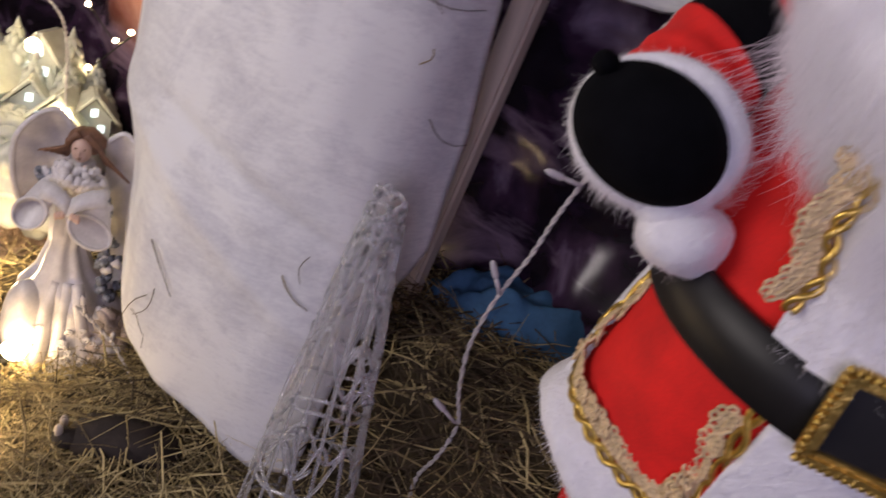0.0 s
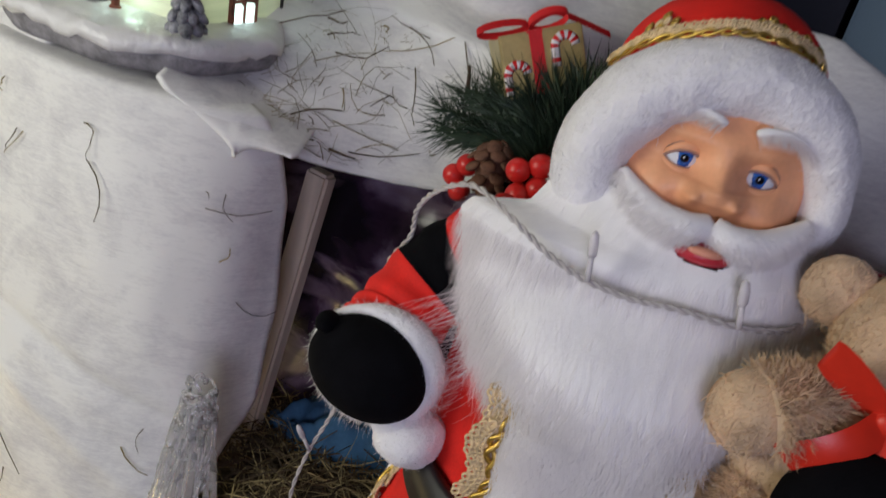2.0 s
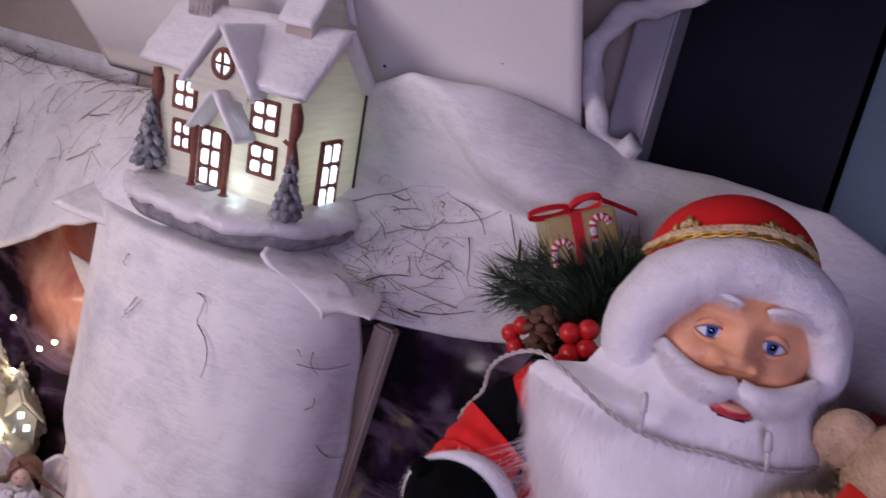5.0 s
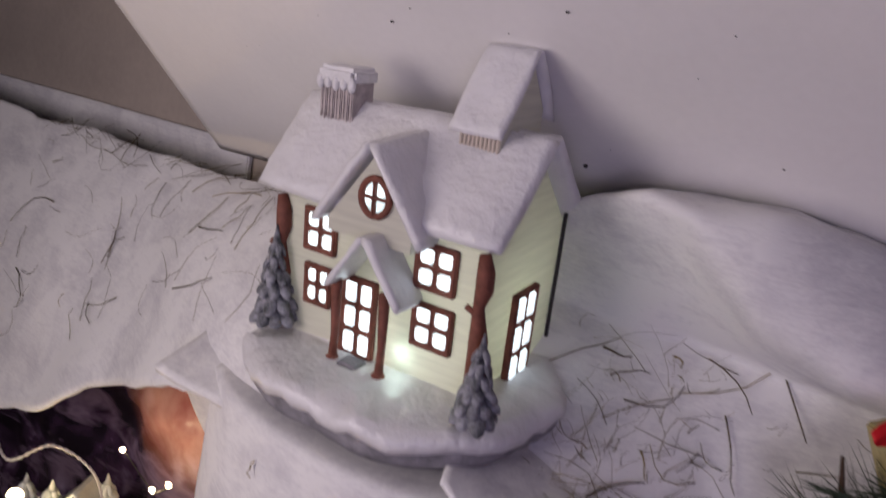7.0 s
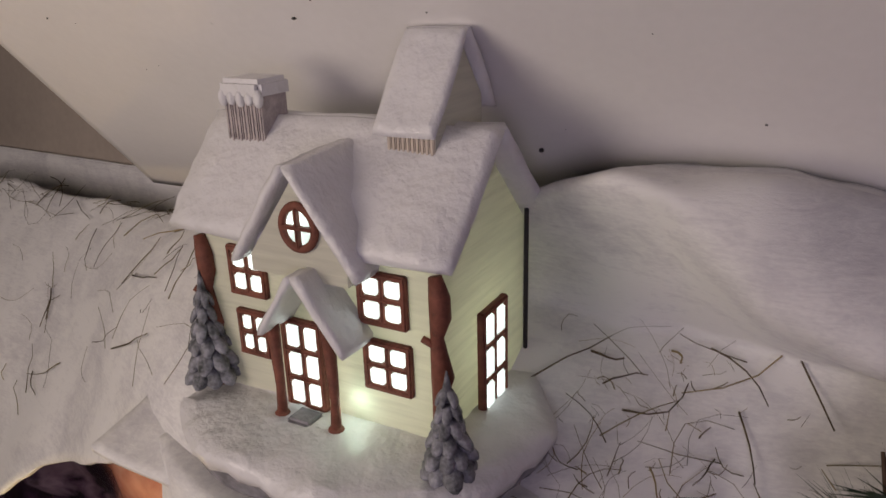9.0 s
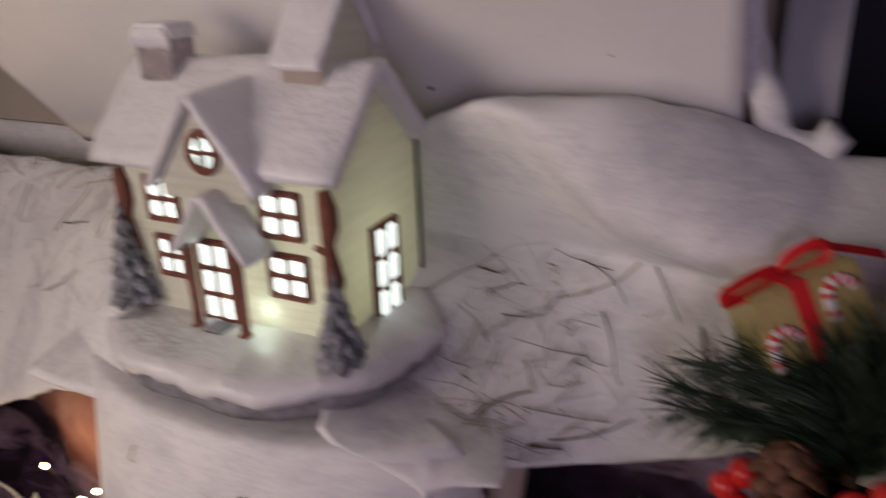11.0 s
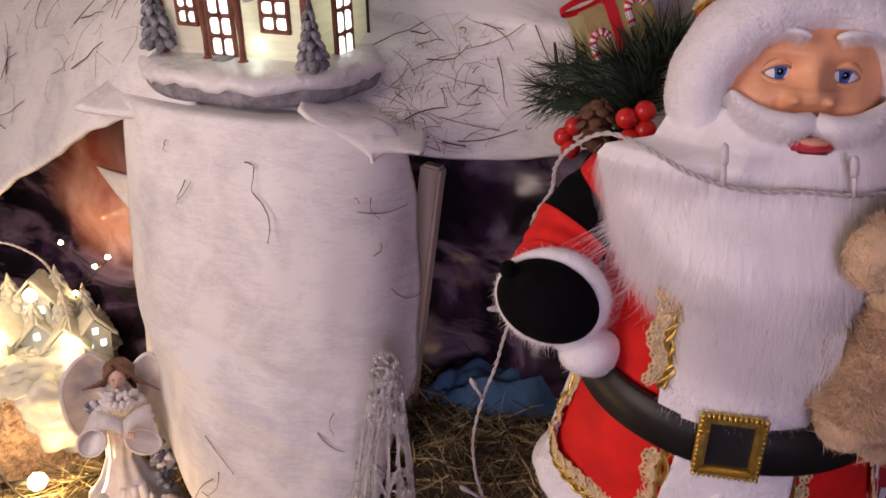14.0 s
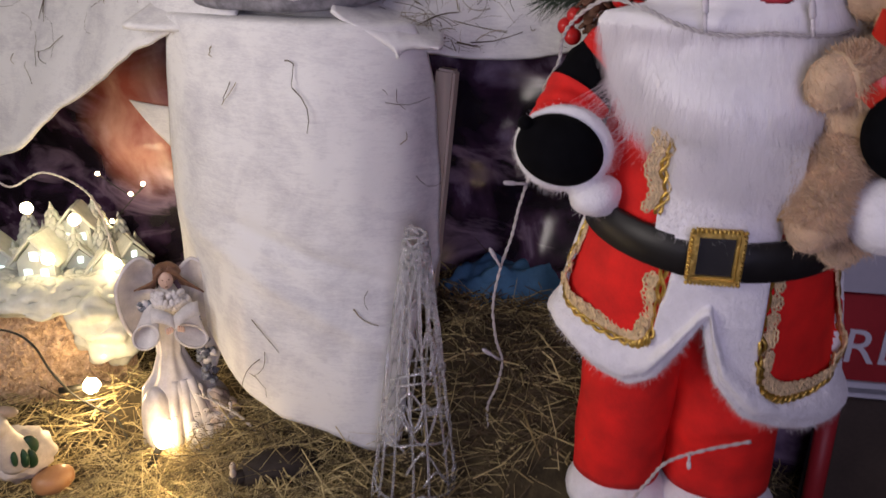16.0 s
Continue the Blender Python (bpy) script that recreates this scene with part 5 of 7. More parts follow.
# ---- toy bear in the doll's arm: one mesh ----
def make_bear():
    PL = material("beige_plush", (0.60, 0.43, 0.27), 0.95, var=0.18, scale=70, fine=700, bump=0.5, sheen=0.4)
    SAT = material("red_satin", (0.62, 0.03, 0.015), 0.35, var=0.12, scale=30, fine=300, bump=0.1)
    g = Geo()
    g.ell(P(0.129, 0.070, 0.499), (0.036, 0.033, 0.034), 26, 18, 0)
    g.ell(P(0.124, 0.092, 0.492), (0.019, 0.015, 0.0155), 20, 12, 0)
    for s, z in ((0.092, 0.512), (0.162, 0.522)):
        g.ell(P(s, 0.060, z), (0.0175, 0.011, 0.0175), 18, 12, 0)
    g.ell(P(0.105, 0.075, 0.425), (0.034, 0.030, 0.042), 24, 16, 0)
    g.tube(spline([P(0.104, 0.085, 0.470), P(0.084, 0.096, 0.465), P(0.068, 0.100, 0.459)], 10), lambda t: 0.0150 + 0.005 * t, 14, 0)
    g.ell(P(0.064, 0.099, 0.456), (0.019, 0.018, 0.020), 18, 12, 0)
    for pts in ([P(0.088, 0.088, 0.412), P(0.074, 0.100, 0.385), P(0.066, 0.106, 0.354)], [P(0.110, 0.080, 0.40), P(0.104, 0.084, 0.365), P(0.098, 0.082, 0.335)]):
        g.tube(spline(pts, 10), lambda t: 0.0150 + 0.002 * t, 16, 0)
        g.ell(pts[-1], (0.0175, 0.017, 0.019), 18, 12, 0, lump=0.1)
    g.fur({0}, 80000, 0.0085, 0.00030, 3, Vector((0, 0, -0.2)), 9)
    g.ell(P(0.1235, 0.1065, 0.4965), (0.0062, 0.004, 0.0052), 14, 10, 1)
    for s in (0.109, 0.134):
        g.ell(P(s, 0.0985, 0.5065), (0.0026, 0.002, 0.0022), 10, 8, 1)
    # satin bow
    def loop(c, d, up, L, w):
        rows = []
        for k in range(15):
            a = 2 * math.pi * k / 14
            q = c + d * (L * 0.5 * (1 - math.cos(a))) + up * (w * 0.55 * math.sin(a))
            rows.append([q + P(0, 0.5, 0.85).normalized() * (w * (0.35 + 0.5 * math.sin(a / 2))) * e for e in (-1, -0.33, 0.33, 1)])
        g.rings(rows, 2, False, False)
    kc = P(0.113, 0.110, 0.4755)
    loop(kc, P(-0.85, 0.05, 0.55), P(0.4, 0.6, 0.4), 0.042, 0.010)
    loop(kc, P(0.9, 0.1, -0.18), P(0.1, 0.6, 0.6), 0.042, 0.011)
    g.ell(kc, (0.007, 0.006, 0.007), 14, 10, 2)
    for a in ([kc, P(0.101, 0.119, 0.467), P(0.089, 0.120, 0.457), P(0.078, 0.114, 0.447)], [kc, P(0.118, 0.120, 0.462), P(0.132, 0.126, 0.448), P(0.142, 0.126, 0.436)]):
        wide = P(0.8, 0.1, -0.6 if a[-1].x < 0.1 else 0.6)
        rows = [[q + wide * 0.0075 * e + P(0, 0.002 * (1 - abs(e)), 0) for e in (-1, 0, 1)] for q in spline(a, 12)]
        g.rings(rows, 2, False, False)
    ob = part("toy_bear", g, [PL, PUPIL, SAT, material("beige_pile", (0.70, 0.51, 0.33), 0.95, var=0.2, scale=70, bump=0.0, sheen=0.4, through_light=0.2)], m=FIGURE)
    return tagged(ob, "small beige plush toy bear with a red satin bow", "toy bear")


make_bear()


# ---- clear wire cone ----
def make_cone():
    c = thing("crystal_cone_tree", pose(0.035, 0.454, -0.075), "clear acrylic wire cone tree standing in the straw", "ornament tree")
    H = 0.352
    rad = lambda z: 0.043 * (1 - z / H) ** 0.92 + 0.0095
    rng = random.Random(4)
    for k in range(13):
        a = 2 * math.pi * (k + 0.25 * rng.random()) / 13
        tw, top = rng.uniform(0.05, 0.22), rng.uniform(0.86, 1.0)
        pts = [(rad(H * t * top) * math.cos(a + tw * math.sin(t * 6)), rad(H * t * top) * math.sin(a + tw * math.sin(t * 6)), H * t * top) for t in (i / 16 for i in range(17))]
        part("rib", Geo().tube(pts, 0.0015, 7), CLEAR, c)
    for k in range(48):
        z = 0.010 + (H - 0.03) * (k / 48) ** 0.85
        a0, w = rng.uniform(0, 6.28), rng.uniform(0.7, 2.2) * (0.6 + 0.9 * z / H)
        amp, waves = rng.uniform(0.010, 0.026), rng.choice((0.5, 1.0, 1.0, 1.5))
        pts = []
        for i in range(17):
            t = i / 16
            zz = max(0.002, min(H, z + amp * math.sin(2 * math.pi * waves * t)))
            r = rad(zz) + 0.0012
            pts.append((r * math.cos(a0 + w * t), r * math.sin(a0 + w * t), zz))
        part("scroll", Geo().tube(pts, 0.0014, 7), CLEAR, c)
        if k % 3 == 0:
            part("bead", Geo().ell(pts[rng.randrange(4, 13)], (0.0030, 0.0030, 0.0034), 10, 7), CLEAR, c, "clear drop bead")
    for z in (0.055, 0.12, 0.19):
        r = rad(z)
        part("hoop", Geo().tube([(r * math.cos(a), r * math.sin(a), z + 0.004 * math.sin(3 * a)) for a in (2 * math.pi * k / 30 for k in range(30))], 0.0014, 6, loop=True), CLEAR, c)
    g = Geo()
    for k in range(22):
        a, z = rng.uniform(0, 6.28), H - 0.0018 * k
        g.ell((rad(z) * math.cos(a), rad(z) * math.sin(a), z), (0.0024, 0.0024, 0.0030), 9, 7)
        b = a + rng.uniform(0.8, 2.2)
        g.tube([(rad(z) * 1.05 * math.cos(a + (b - a) * t), rad(z) * 1.05 * math.sin(a + (b - a) * t), z + 0.006 * math.sin(math.pi * t)) for t in (i / 6 for i in range(7))], 0.0012, 6)
    part("tip", g, CLEAR, c, "cluster of clear beads")
    part("foot_ring", Geo().tube([(0.0525 * math.cos(a), 0.0525 * math.sin(a), 0.001) for a in (2 * math.pi * k / 40 for k in range(40))], 0.002, 6, loop=True), CLEAR, c)


make_cone()

# ---- light strings ----
WIRE = material("clear_wire", (0.62, 0.58, 0.56), 0.35, var=0.15, scale=200, fine=600, bump=0.1, through_light=0.2)
LEDMAT = material("led_plastic", (0.90, 0.86, 0.88), 0.15, var=0.05, bump=0.0, transmission=0.45)
GREENWIRE = material("dark_green_wire", (0.02, 0.018, 0.012), 0.5, var=0.2, bump=0.1)
WARM = material("lit_bulb", (1.0, 0.9, 0.7), 0.3, var=0.0, bump=0.0, emit=(1.0, 0.72, 0.36), power=40.0)


def twisted(name, pts, parent, r=0.0012, mat=None, step=0.0025):
    L = sum((Vector(pts[i + 1]) - Vector(pts[i])).length for i in range(len(pts) - 1))
    fine = spline(pts, max(12, int(L / step)))
    g = Geo()
    for ph in (0.0, math.pi):
        out = []
        for k, p in enumerate(fine):
            d = (fine[min(k + 1, len(fine) - 1)] - fine[max(k - 1, 0)]).normalized()
            s = d.cross(Vector((0.3, 0.9, 0.1))).normalized()
            u = d.cross(s)
            out.append(p + (s * math.cos(k * 0.9 + ph) + u * math.sin(k * 0.9 + ph)) * r * 0.75)
        g.tube(out, r * 0.8, 6)
    return part(name, g, mat or WIRE, parent)


def led(parent, at, way, mat=None, n=0.0022, length=0.024):
    at, way = Vector(at), Vector(way).normalized()
    g = Geo().tube([at, at + way * length * 0.55], n * 0.62, 8)
    holder = part("led_holder", g, LEDMAT, parent, "clear plastic lamp holder")
    g = Geo().tube([at + way * length * f for f in (0.5, 0.55, 0.8, 0.93, 1.0)], lambda t: n * (0.75, 1.0, 1.0, 0.8, 0.2)[min(4, round(t * 4))], 10)
    part("led_bulb", g, mat or LEDMAT, holder)


def F(s, n, z):
    return FIGURE @ P(s, n, z)


def make_string_lights():
    t = thing("fairy_light_string", None, "clear twisted fairy-light wire draped over the doll", "fairy lights")
    twisted("wire", [(0.20, 0.46, -0.052), (0.160, 0.457, -0.043), (0.145, 0.457, -0.017), (0.131, 0.457, 0.004), (0.120, 0.457, 0.032), (0.117, 0.457, 0.063), (0.126, 0.457, 0.088), (0.131, 0.457, 0.120), (0.123, 0.457, 0.148), (0.118, 0.457, 0.189), (0.124, 0.457, 0.231), (0.134, 0.457, 0.265), (0.140, 0.457, 0.296), (0.148, 0.458, 0.325), (0.158, 0.45, 0.37), F(-0.135, -0.02, 0.42), F(-0.123, -0.005, 0.45), F(-0.121, 0.006, 0.472), F(-0.110, 0.02, 0.490), F(-0.090, 0.042, 0.504), F(-0.066, 0.064, 0.500), F(-0.045, 0.073, 0.491), F(-0.024, 0.077, 0.485), F(0.0, 0.078, 0.483), F(0.022, 0.078, 0.485), F(0.050, 0.074, 0.484), F(0.075, 0.062, 0.485), F(0.09, 0.046, 0.488), F(0.12, 0.03, 0.49)], t)
    for at, way in (((0.124, 0.455, 0.233), (-0.50, -0.10, 0.87)), ((0.128, 0.455, 0.123), (-0.78, -0.10, 0.62)), ((0.147, 0.455, 0.322), (-1, -0.2, 0.15)), (F(-0.022, 0.078, 0.485), P(-0.22, 0.15, 1)), (F(0.052, 0.075, 0.484), P(-0.35, 0.15, 1)), ((0.131, 0.455, -0.012), (-0.9, -0.2, 0.2))):
        led(t, at, way, n=0.0024, length=0.027)
    t2 = thing("fairy_light_string", None, "clear fairy-light wire across the red trouser legs", "fairy lights")
    twisted("wire", [F(0.07, 0.06, 0.135), F(0.03, 0.066, 0.125), F(0.0, 0.062, 0.105), F(-0.015, 0.058, 0.075), F(-0.035, 0.066, 0.05), F(-0.06, 0.07, 0.04)], t2)
    led(t2, F(0.018, 0.066, 0.120), P(-0.2, 0.5, -0.6), length=0.014)
    led(t2, F(-0.035, 0.066, 0.052), P(-1, 0.4, 0.1))


make_string_lights()


# ---- fir spray with berries, cone and present in the doll's sack ----
NEEDLE = material("fir_needles", (0.018, 0.045, 0.030), 0.5, var=0.5, scale=80, fine=300, bump=0.0, tint=(0.06, 0.09, 0.05))
TWIG = material("twig_bark", (0.07, 0.04, 0.025), 0.8, var=0.3, scale=120, bump=0.4)
BERRY = material("red_berry", (0.55, 0.02, 0.02), 0.3, var=0.15, scale=80, fine=500, bump=0.08)
CONE = material("pine_cone", (0.13, 0.06, 0.035), 0.7, var=0.4, scale=150, fine=500, bump=0.4)


def make_spray():
    t = thing("fir_spray", FIGURE, "artificial fir spray with red berries and a pine cone", "fir spray")
    rng = random.Random(21)
    base = P(-0.060, -0.090, 0.482)
    tips = [P(-0.146, -0.142, 0.508), P(-0.138, -0.138, 0.495), P(-0.128, -0.138, 0.524), P(-0.114, -0.132, 0.530), P(-0.104, -0.128, 0.538), P(-0.084, -0.12, 0.542), P(-0.066, -0.12, 0.548), P(-0.048, -0.115, 0.556), P(-0.034, -0.105, 0.562), P(-0.076, -0.10, 0.530), P(-0.055, -0.095, 0.536), P(-0.122, -0.12, 0.500)]
    for tip in tips:
        b0 = base.lerp(tip, 0.2)
        pts = spline([base, b0 + P(0, 0, 0.008), base.lerp(tip, 0.6) + P(0, 0, 0.010), tip], 14)
        br = part("branch", Geo().tube(pts, lambda q: 0.0022 * (1 - 0.6 * q), 6), TWIG, t)
        g = Geo()
        for k in range(330):
            f = rng.uniform(0.15, 1.0)
            i = min(13, int(f * 14))
            p = pts[i].lerp(pts[i + 1], f * 14 - i)
            d = (pts[i + 1] - pts[i]).normalized()
            r = Vector((rng.gauss(0, 1), rng.gauss(0, 1), rng.gauss(0, 1)))
            r = (r - d * r.dot(d)).normalized()
            way = (d * rng.uniform(0.5, 1.1) + r).normalized() * rng.uniform(0.018, 0.038)
            side = way.cross(r + Vector((0.3, 0.1, 0.5))).normalized()
            g.blade(p, way, side, 0.00066, Vector((0, 0, 0)), 0)
        part("needles", g, NEEDLE, br, "dark green needles")
    part("bud", Geo().tube([P(-0.129, -0.138, 0.524), P(-0.1335, -0.141, 0.545)], lambda q: 0.002 - 0.001 * q, 6), TWIG, t, "brown bud")
    b0 = P(-0.060, -0.045, 0.5065)
    for ds, dn, dz in ((0, 0, 0), (-0.013, 0.002, -0.006), (0.002, 0.002, -0.014), (-0.009, 0.004, -0.021), (-0.050, -0.050, -0.024), (-0.058, -0.052, -0.034), (-0.051, -0.048, -0.043)):
        g = Geo().ell(b0 + P(ds, dn, dz), (0.0082, 0.0082, 0.0080), 20, 14)
        g.ell(b0 + P(ds, dn + 0.0080, dz + 0.001), (0.0008, 0.0008, 0.0008), 6, 4)
        part("berry", g, BERRY, t, "glossy red berry")
    cone = part("pine_cone", Geo().ell(b0 + P(-0.032, -0.040, -0.024), (0.011, 0.011, 0.019), 14, 10), CONE, t, "small brown pine cone")
    for k in range(30):
        a, h = k * 2.4, k / 30
        c = b0 + P(-0.032, -0.040, -0.042 + 0.038 * h)
        r = 0.015 * math.sin(math.pi * (0.15 + 0.75 * h))
        d = Vector((math.cos(a), math.sin(a), 0.5))
        part("scale", Geo().ell(c + d * r, (0.0058, 0.0058, 0.0020), 10, 6, rot=Vector((math.cos(a), math.sin(a), 1.2)).to_track_quat("Z", "Y").to_matrix()), CONE, cone)


make_spray()


def make_present():
    m = FIGURE @ Matrix.Translation(P(-0.086, -0.138, 0.561)) @ pose(0, 0, 0, -8, -24, 20)
    t = thing("gift_box", m, "small golden gift box with candy-cane print and red ribbon", "gift box")
    BOXM = material("gold_wrapping", (0.46, 0.38, 0.16), 0.35, metal=0.3, var=0.2, scale=40, fine=300, bump=0.08)
    RIB = material("red_ribbon", (0.60, 0.015, 0.02), 0.45, var=0.12, scale=60, fine=400, bump=0.15)
    WHT = material("white_print", (0.75, 0.72, 0.72), 0.5, var=0.05, bump=0.05)
    part("box", Geo().box(Matrix.Identity(4), (0.060, 0.040, 0.044), 0.0015), BOXM, t)
    part("ribbon", Geo().box(Matrix.Translation((-0.004, 0, 0)), (0.011, 0.0412, 0.0452), 0.0008), RIB, t, "red ribbon band")
    def loop(d, L, w, h):
        g = Geo()
        rows = []
        for k in range(17):
            a = 2 * math.pi * k / 16
            q = Vector((-0.004, -0.004, 0.020)) + Vector(d) * (L * 0.5 * (1 - math.cos(a))) + Vector((0, 0, h * math.sin(a) + 0.006))
            rows.append([q + Vector((0.15, 0.55, 0.8)) * w * e for e in (-1, 0, 1)])
        return g.rings(rows, 0, False, False)
    part("bow_loop", loop((-0.98, -0.25, 0.02), 0.040, 0.0030, 0.004), RIB, t)
    part("bow_loop", loop((0.95, -0.15, 0.10), 0.030, 0.0030, 0.006), RIB, t)
    rows = [[Vector(p) + Vector((0.1, 0.5, 0.85)) * 0.0028 * e for e in (-1, 1)] for p in spline([(-0.004, 0, 0.025), (0.014, -0.004, 0.032), (0.032, -0.002, 0.024), (0.056, 0.0, 0.009)], 12)]
    part("ribbon_tail", Geo().rings(rows, 0, False, False), RIB, t)
    # printed candy canes
    for x, z, s in ((0.016, 0.004, 1.25), (-0.020, -0.010, 1.2)):
        pts = [(x + 0.006 * s * math.cos(a), -0.0206, z + 0.004 + 0.006 * s * math.sin(a)) for a in (math.pi * k / 10 for k in range(11))] + [(x - 0.006 * s, -0.0206, z - 0.003 * k) for k in range(1, 4)]
        part("candy_cane", Geo().tube(pts, 0.0026 * s, 6, lambda i, j: i % 2, flat=0.35), [WHT, RIB], t, "red and white striped print")


make_present()


# ---- angel figurine: one mesh ----
def make_angel():
    POR = material("pearl_porcelain", (0.60, 0.57, 0.57), 0.35, var=0.16, scale=60, fine=400, bump=0.25, coat=0.3)
    HAIRB = material("brown_glaze", (0.17, 0.085, 0.05), 0.5, var=0.35, scale=120, fine=400, bump=0.5)
    FLOR = material("grey_floral", (0.19, 0.20, 0.23), 0.6, var=0.75, scale=260, fine=700, bump=0.5)
    PINK = material("porcelain_flesh", (0.62, 0.42, 0.33), 0.4, var=0.08, bump=0.05)
    EARTHY = material("antiqued_porcelain", (0.50, 0.41, 0.34), 0.5, var=0.5, scale=110, fine=400, bump=0.4)
    g = Geo()
    rng = random.Random(8)
    A = lambda r, off, z: Vector((r, -off, z))
    # kneeling gown: height, middle, half width, depth
    gown = [(0.0, 0.006, 0.058, 0.046), (0.03, 0.006, 0.058, 0.046), (0.07, 0.003, 0.052, 0.042), (0.098, -0.004, 0.042, 0.036), (0.118, -0.007, 0.026, 0.026), (0.145, -0.008, 0.0165, 0.018), (0.185, -0.005, 0.020, 0.018), (0.215, -0.004, 0.021, 0.017), (0.236, -0.003, 0.010, 0.010)]
    mid = [(q[0], q[1]) for q in gown]
    wide = [(q[0], q[2]) for q in gown]
    deep = [(q[0], q[3]) for q in gown]

    def skin(a, z, out=0.0):
        low = 1 - smooth(z, 0.08, 0.13)
        k = 1 + low * (0.09 * math.sin(a * 6 + 14 * z) + 0.07 * noise.noise(Vector((a * 2.2, z * 30, 1)))) + (1 - low) * 0.07 * math.sin(a * 9)
        return A(lerp_table(z, mid) + (lerp_table(z, wide) * k + out) * math.cos(a), (lerp_table(z, deep) * k + out) * math.sin(a), z)

    g.rings([[skin(a, 0.236 * i / 44) for a in (-2 * math.pi * j / 72 for j in range(72))] for i in range(45)], 0)
    # cream panel of the skirt, folds and rose relief
    g.ell(A(-0.033, 0.026, 0.060), (0.021, 0.020, 0.052), 26, 18, 0, lump=0.08, freq=40)
    for r0, r1 in ((-0.012, -0.016), (0.004, 0.004), (0.018, 0.034)):
        g.tube(spline([A(r0 * 0.6, 0.024, 0.112), A(r0, 0.034, 0.085), A((r0 + r1) / 2, 0.038, 0.05), A(r1, 0.040, 0.006)], 16), lambda t: 0.0060 + 0.004 * t, 10, 0)
    for k in range(34):
        a, z = rng.uniform(0.9, 2.1), rng.uniform(0.008, 0.075)
        c, R = skin(a, z, 0.0035), rng.uniform(0.0035, 0.006)
        g.tube([c + Vector((R * math.cos(q) * (1 - q / 12), -0.0015, R * math.sin(q) * (1 - q / 12))) for q in (j * 0.8 for j in range(13))], 0.0012, 6, 0)
    for k in range(40):
        a, b = rng.uniform(0, 6.28), rng.uniform(-1, 1)
        w = math.sqrt(1 - b * b)
        g.ell(A(0.041 + 0.022 * w * math.cos(a), 0.020 + 0.022 * abs(w * math.sin(a)), 0.044 + 0.040 * b), (rng.uniform(0.005, 0.010), 0.006, rng.uniform(0.004, 0.009)), 12, 8, 4 if k % 3 else 0, lump=0.4, freq=180)
    g.ell(A(0.042, 0.022, 0.042), (0.024, 0.024, 0.044), 22, 16, 4, lump=0.2, freq=70)
    # lacy collar
    for k in range(60):
        a, f = rng.uniform(0, 6.28), math.sqrt(rng.random())
        g.ell(A(-0.003 + 0.024 * f * math.cos(a), 0.019 + 0.010 * (1 - f * f), 0.224 + 0.0155 * f * math.sin(a)), (0.0042, 0.004, 0.0042), 9, 7, 0, lump=0.5, freq=300)
    # dark garland down one side, a little on the other shoulder
    for k in range(64):
        t = rng.random()
        g.ell(A(0.022 + 0.016 * t + rng.gauss(0, 0.0045), 0.016 + rng.gauss(0, 0.004), 0.218 - 0.120 * t), (0.0048, 0.0045, 0.0048), 9, 7, 2 if k % 4 else 0, lump=0.5, freq=280)
    for k in range(14):
        g.ell(A(-0.028 + rng.gauss(0, 0.005), 0.014, 0.220 + rng.gauss(0, 0.004)), (0.0045, 0.004, 0.0045), 9, 7, 2 if k % 3 else 0, lump=0.5, freq=280)
    # wide bell sleeves with a turned lip
    for start, end, ax, az, turn in (((-0.020, 0.010, 0.222), (-0.034, 0.040, 0.189), 0.0165, 0.0130, 0.75), ((0.016, 0.010, 0.222), (0.019, 0.042, 0.182), 0.0205, 0.0120, -0.55)):
        rows = []
        for q in range(12):
            t = q / 11
            c = A(*start).lerp(A(*end), t)
            w = 0.42 + 0.58 * t ** 0.8
            rows.append([c + Vector((w * (ax * math.cos(a) * math.cos(turn) - az * math.sin(a) * math.sin(turn)), 0.006 * math.sin(a) * w, w * (ax * math.cos(a) * math.sin(turn) + az * math.sin(a) * math.cos(turn)))) for a in (2 * math.pi * k / 26 for k in range(26))])
        g.rings(rows, 0, True, False)
        g.tube(rows[-1], 0.0017, 6, 0, loop=True)
        inner = sum(rows[-1], Vector()) / 26
        g.rings([rows[-1]] + [[inner + (p - inner) * f + Vector((0, d, 0)) for p in rows[-1]] for f, d in ((0.75, 0.006), (0.4, 0.012), (0.05, 0.014))], 0, True, False)
    # open book and clasped fingers
    for e, tip in ((-1, A(-0.025, 0.046, 0.219)), (1, A(0.031, 0.044, 0.221))):
        spine = A(0.001, 0.052, 0.209)
        up = Vector((0, 0.010, 0.014))
        rows = [[spine.lerp(tip, f) + up * w + Vector((0, 0, 0.004 * math.sin(math.pi * f))) for w in (-0.5, 0.5)] + [spine.lerp(tip, f) + up * w + Vector((0, 0.004, -0.003 + 0.004 * math.sin(math.pi * f))) for w in (0.5, -0.5)] for f in (0, 0.25, 0.5, 0.75, 1.0)]
        g.rings(rows if e > 0 else [r[::-1] for r in rows], 0)
        for k in range(3):
            g.ell(A(0.001 + e * (0.004 + 0.0025 * k), 0.055, 0.2015 - 0.001 * k), (0.0022, 0.0024, 0.0044), 9, 7, 3)
    # head: face, nose, cap of hair and loose locks
    g.ell(A(-0.003, 0.010, 0.2495), (0.0092, 0.0095, 0.0128), 22, 16, 3)
    g.ell(A(-0.003, 0.0195, 0.2485), (0.0016, 0.0018, 0.0030), 8, 6, 3)
    for e in (-1, 1):
        g.ell(A(-0.003 + e * 0.0038, 0.0185, 0.2525), (0.0016, 0.0010, 0.0006), 8, 6, 1)
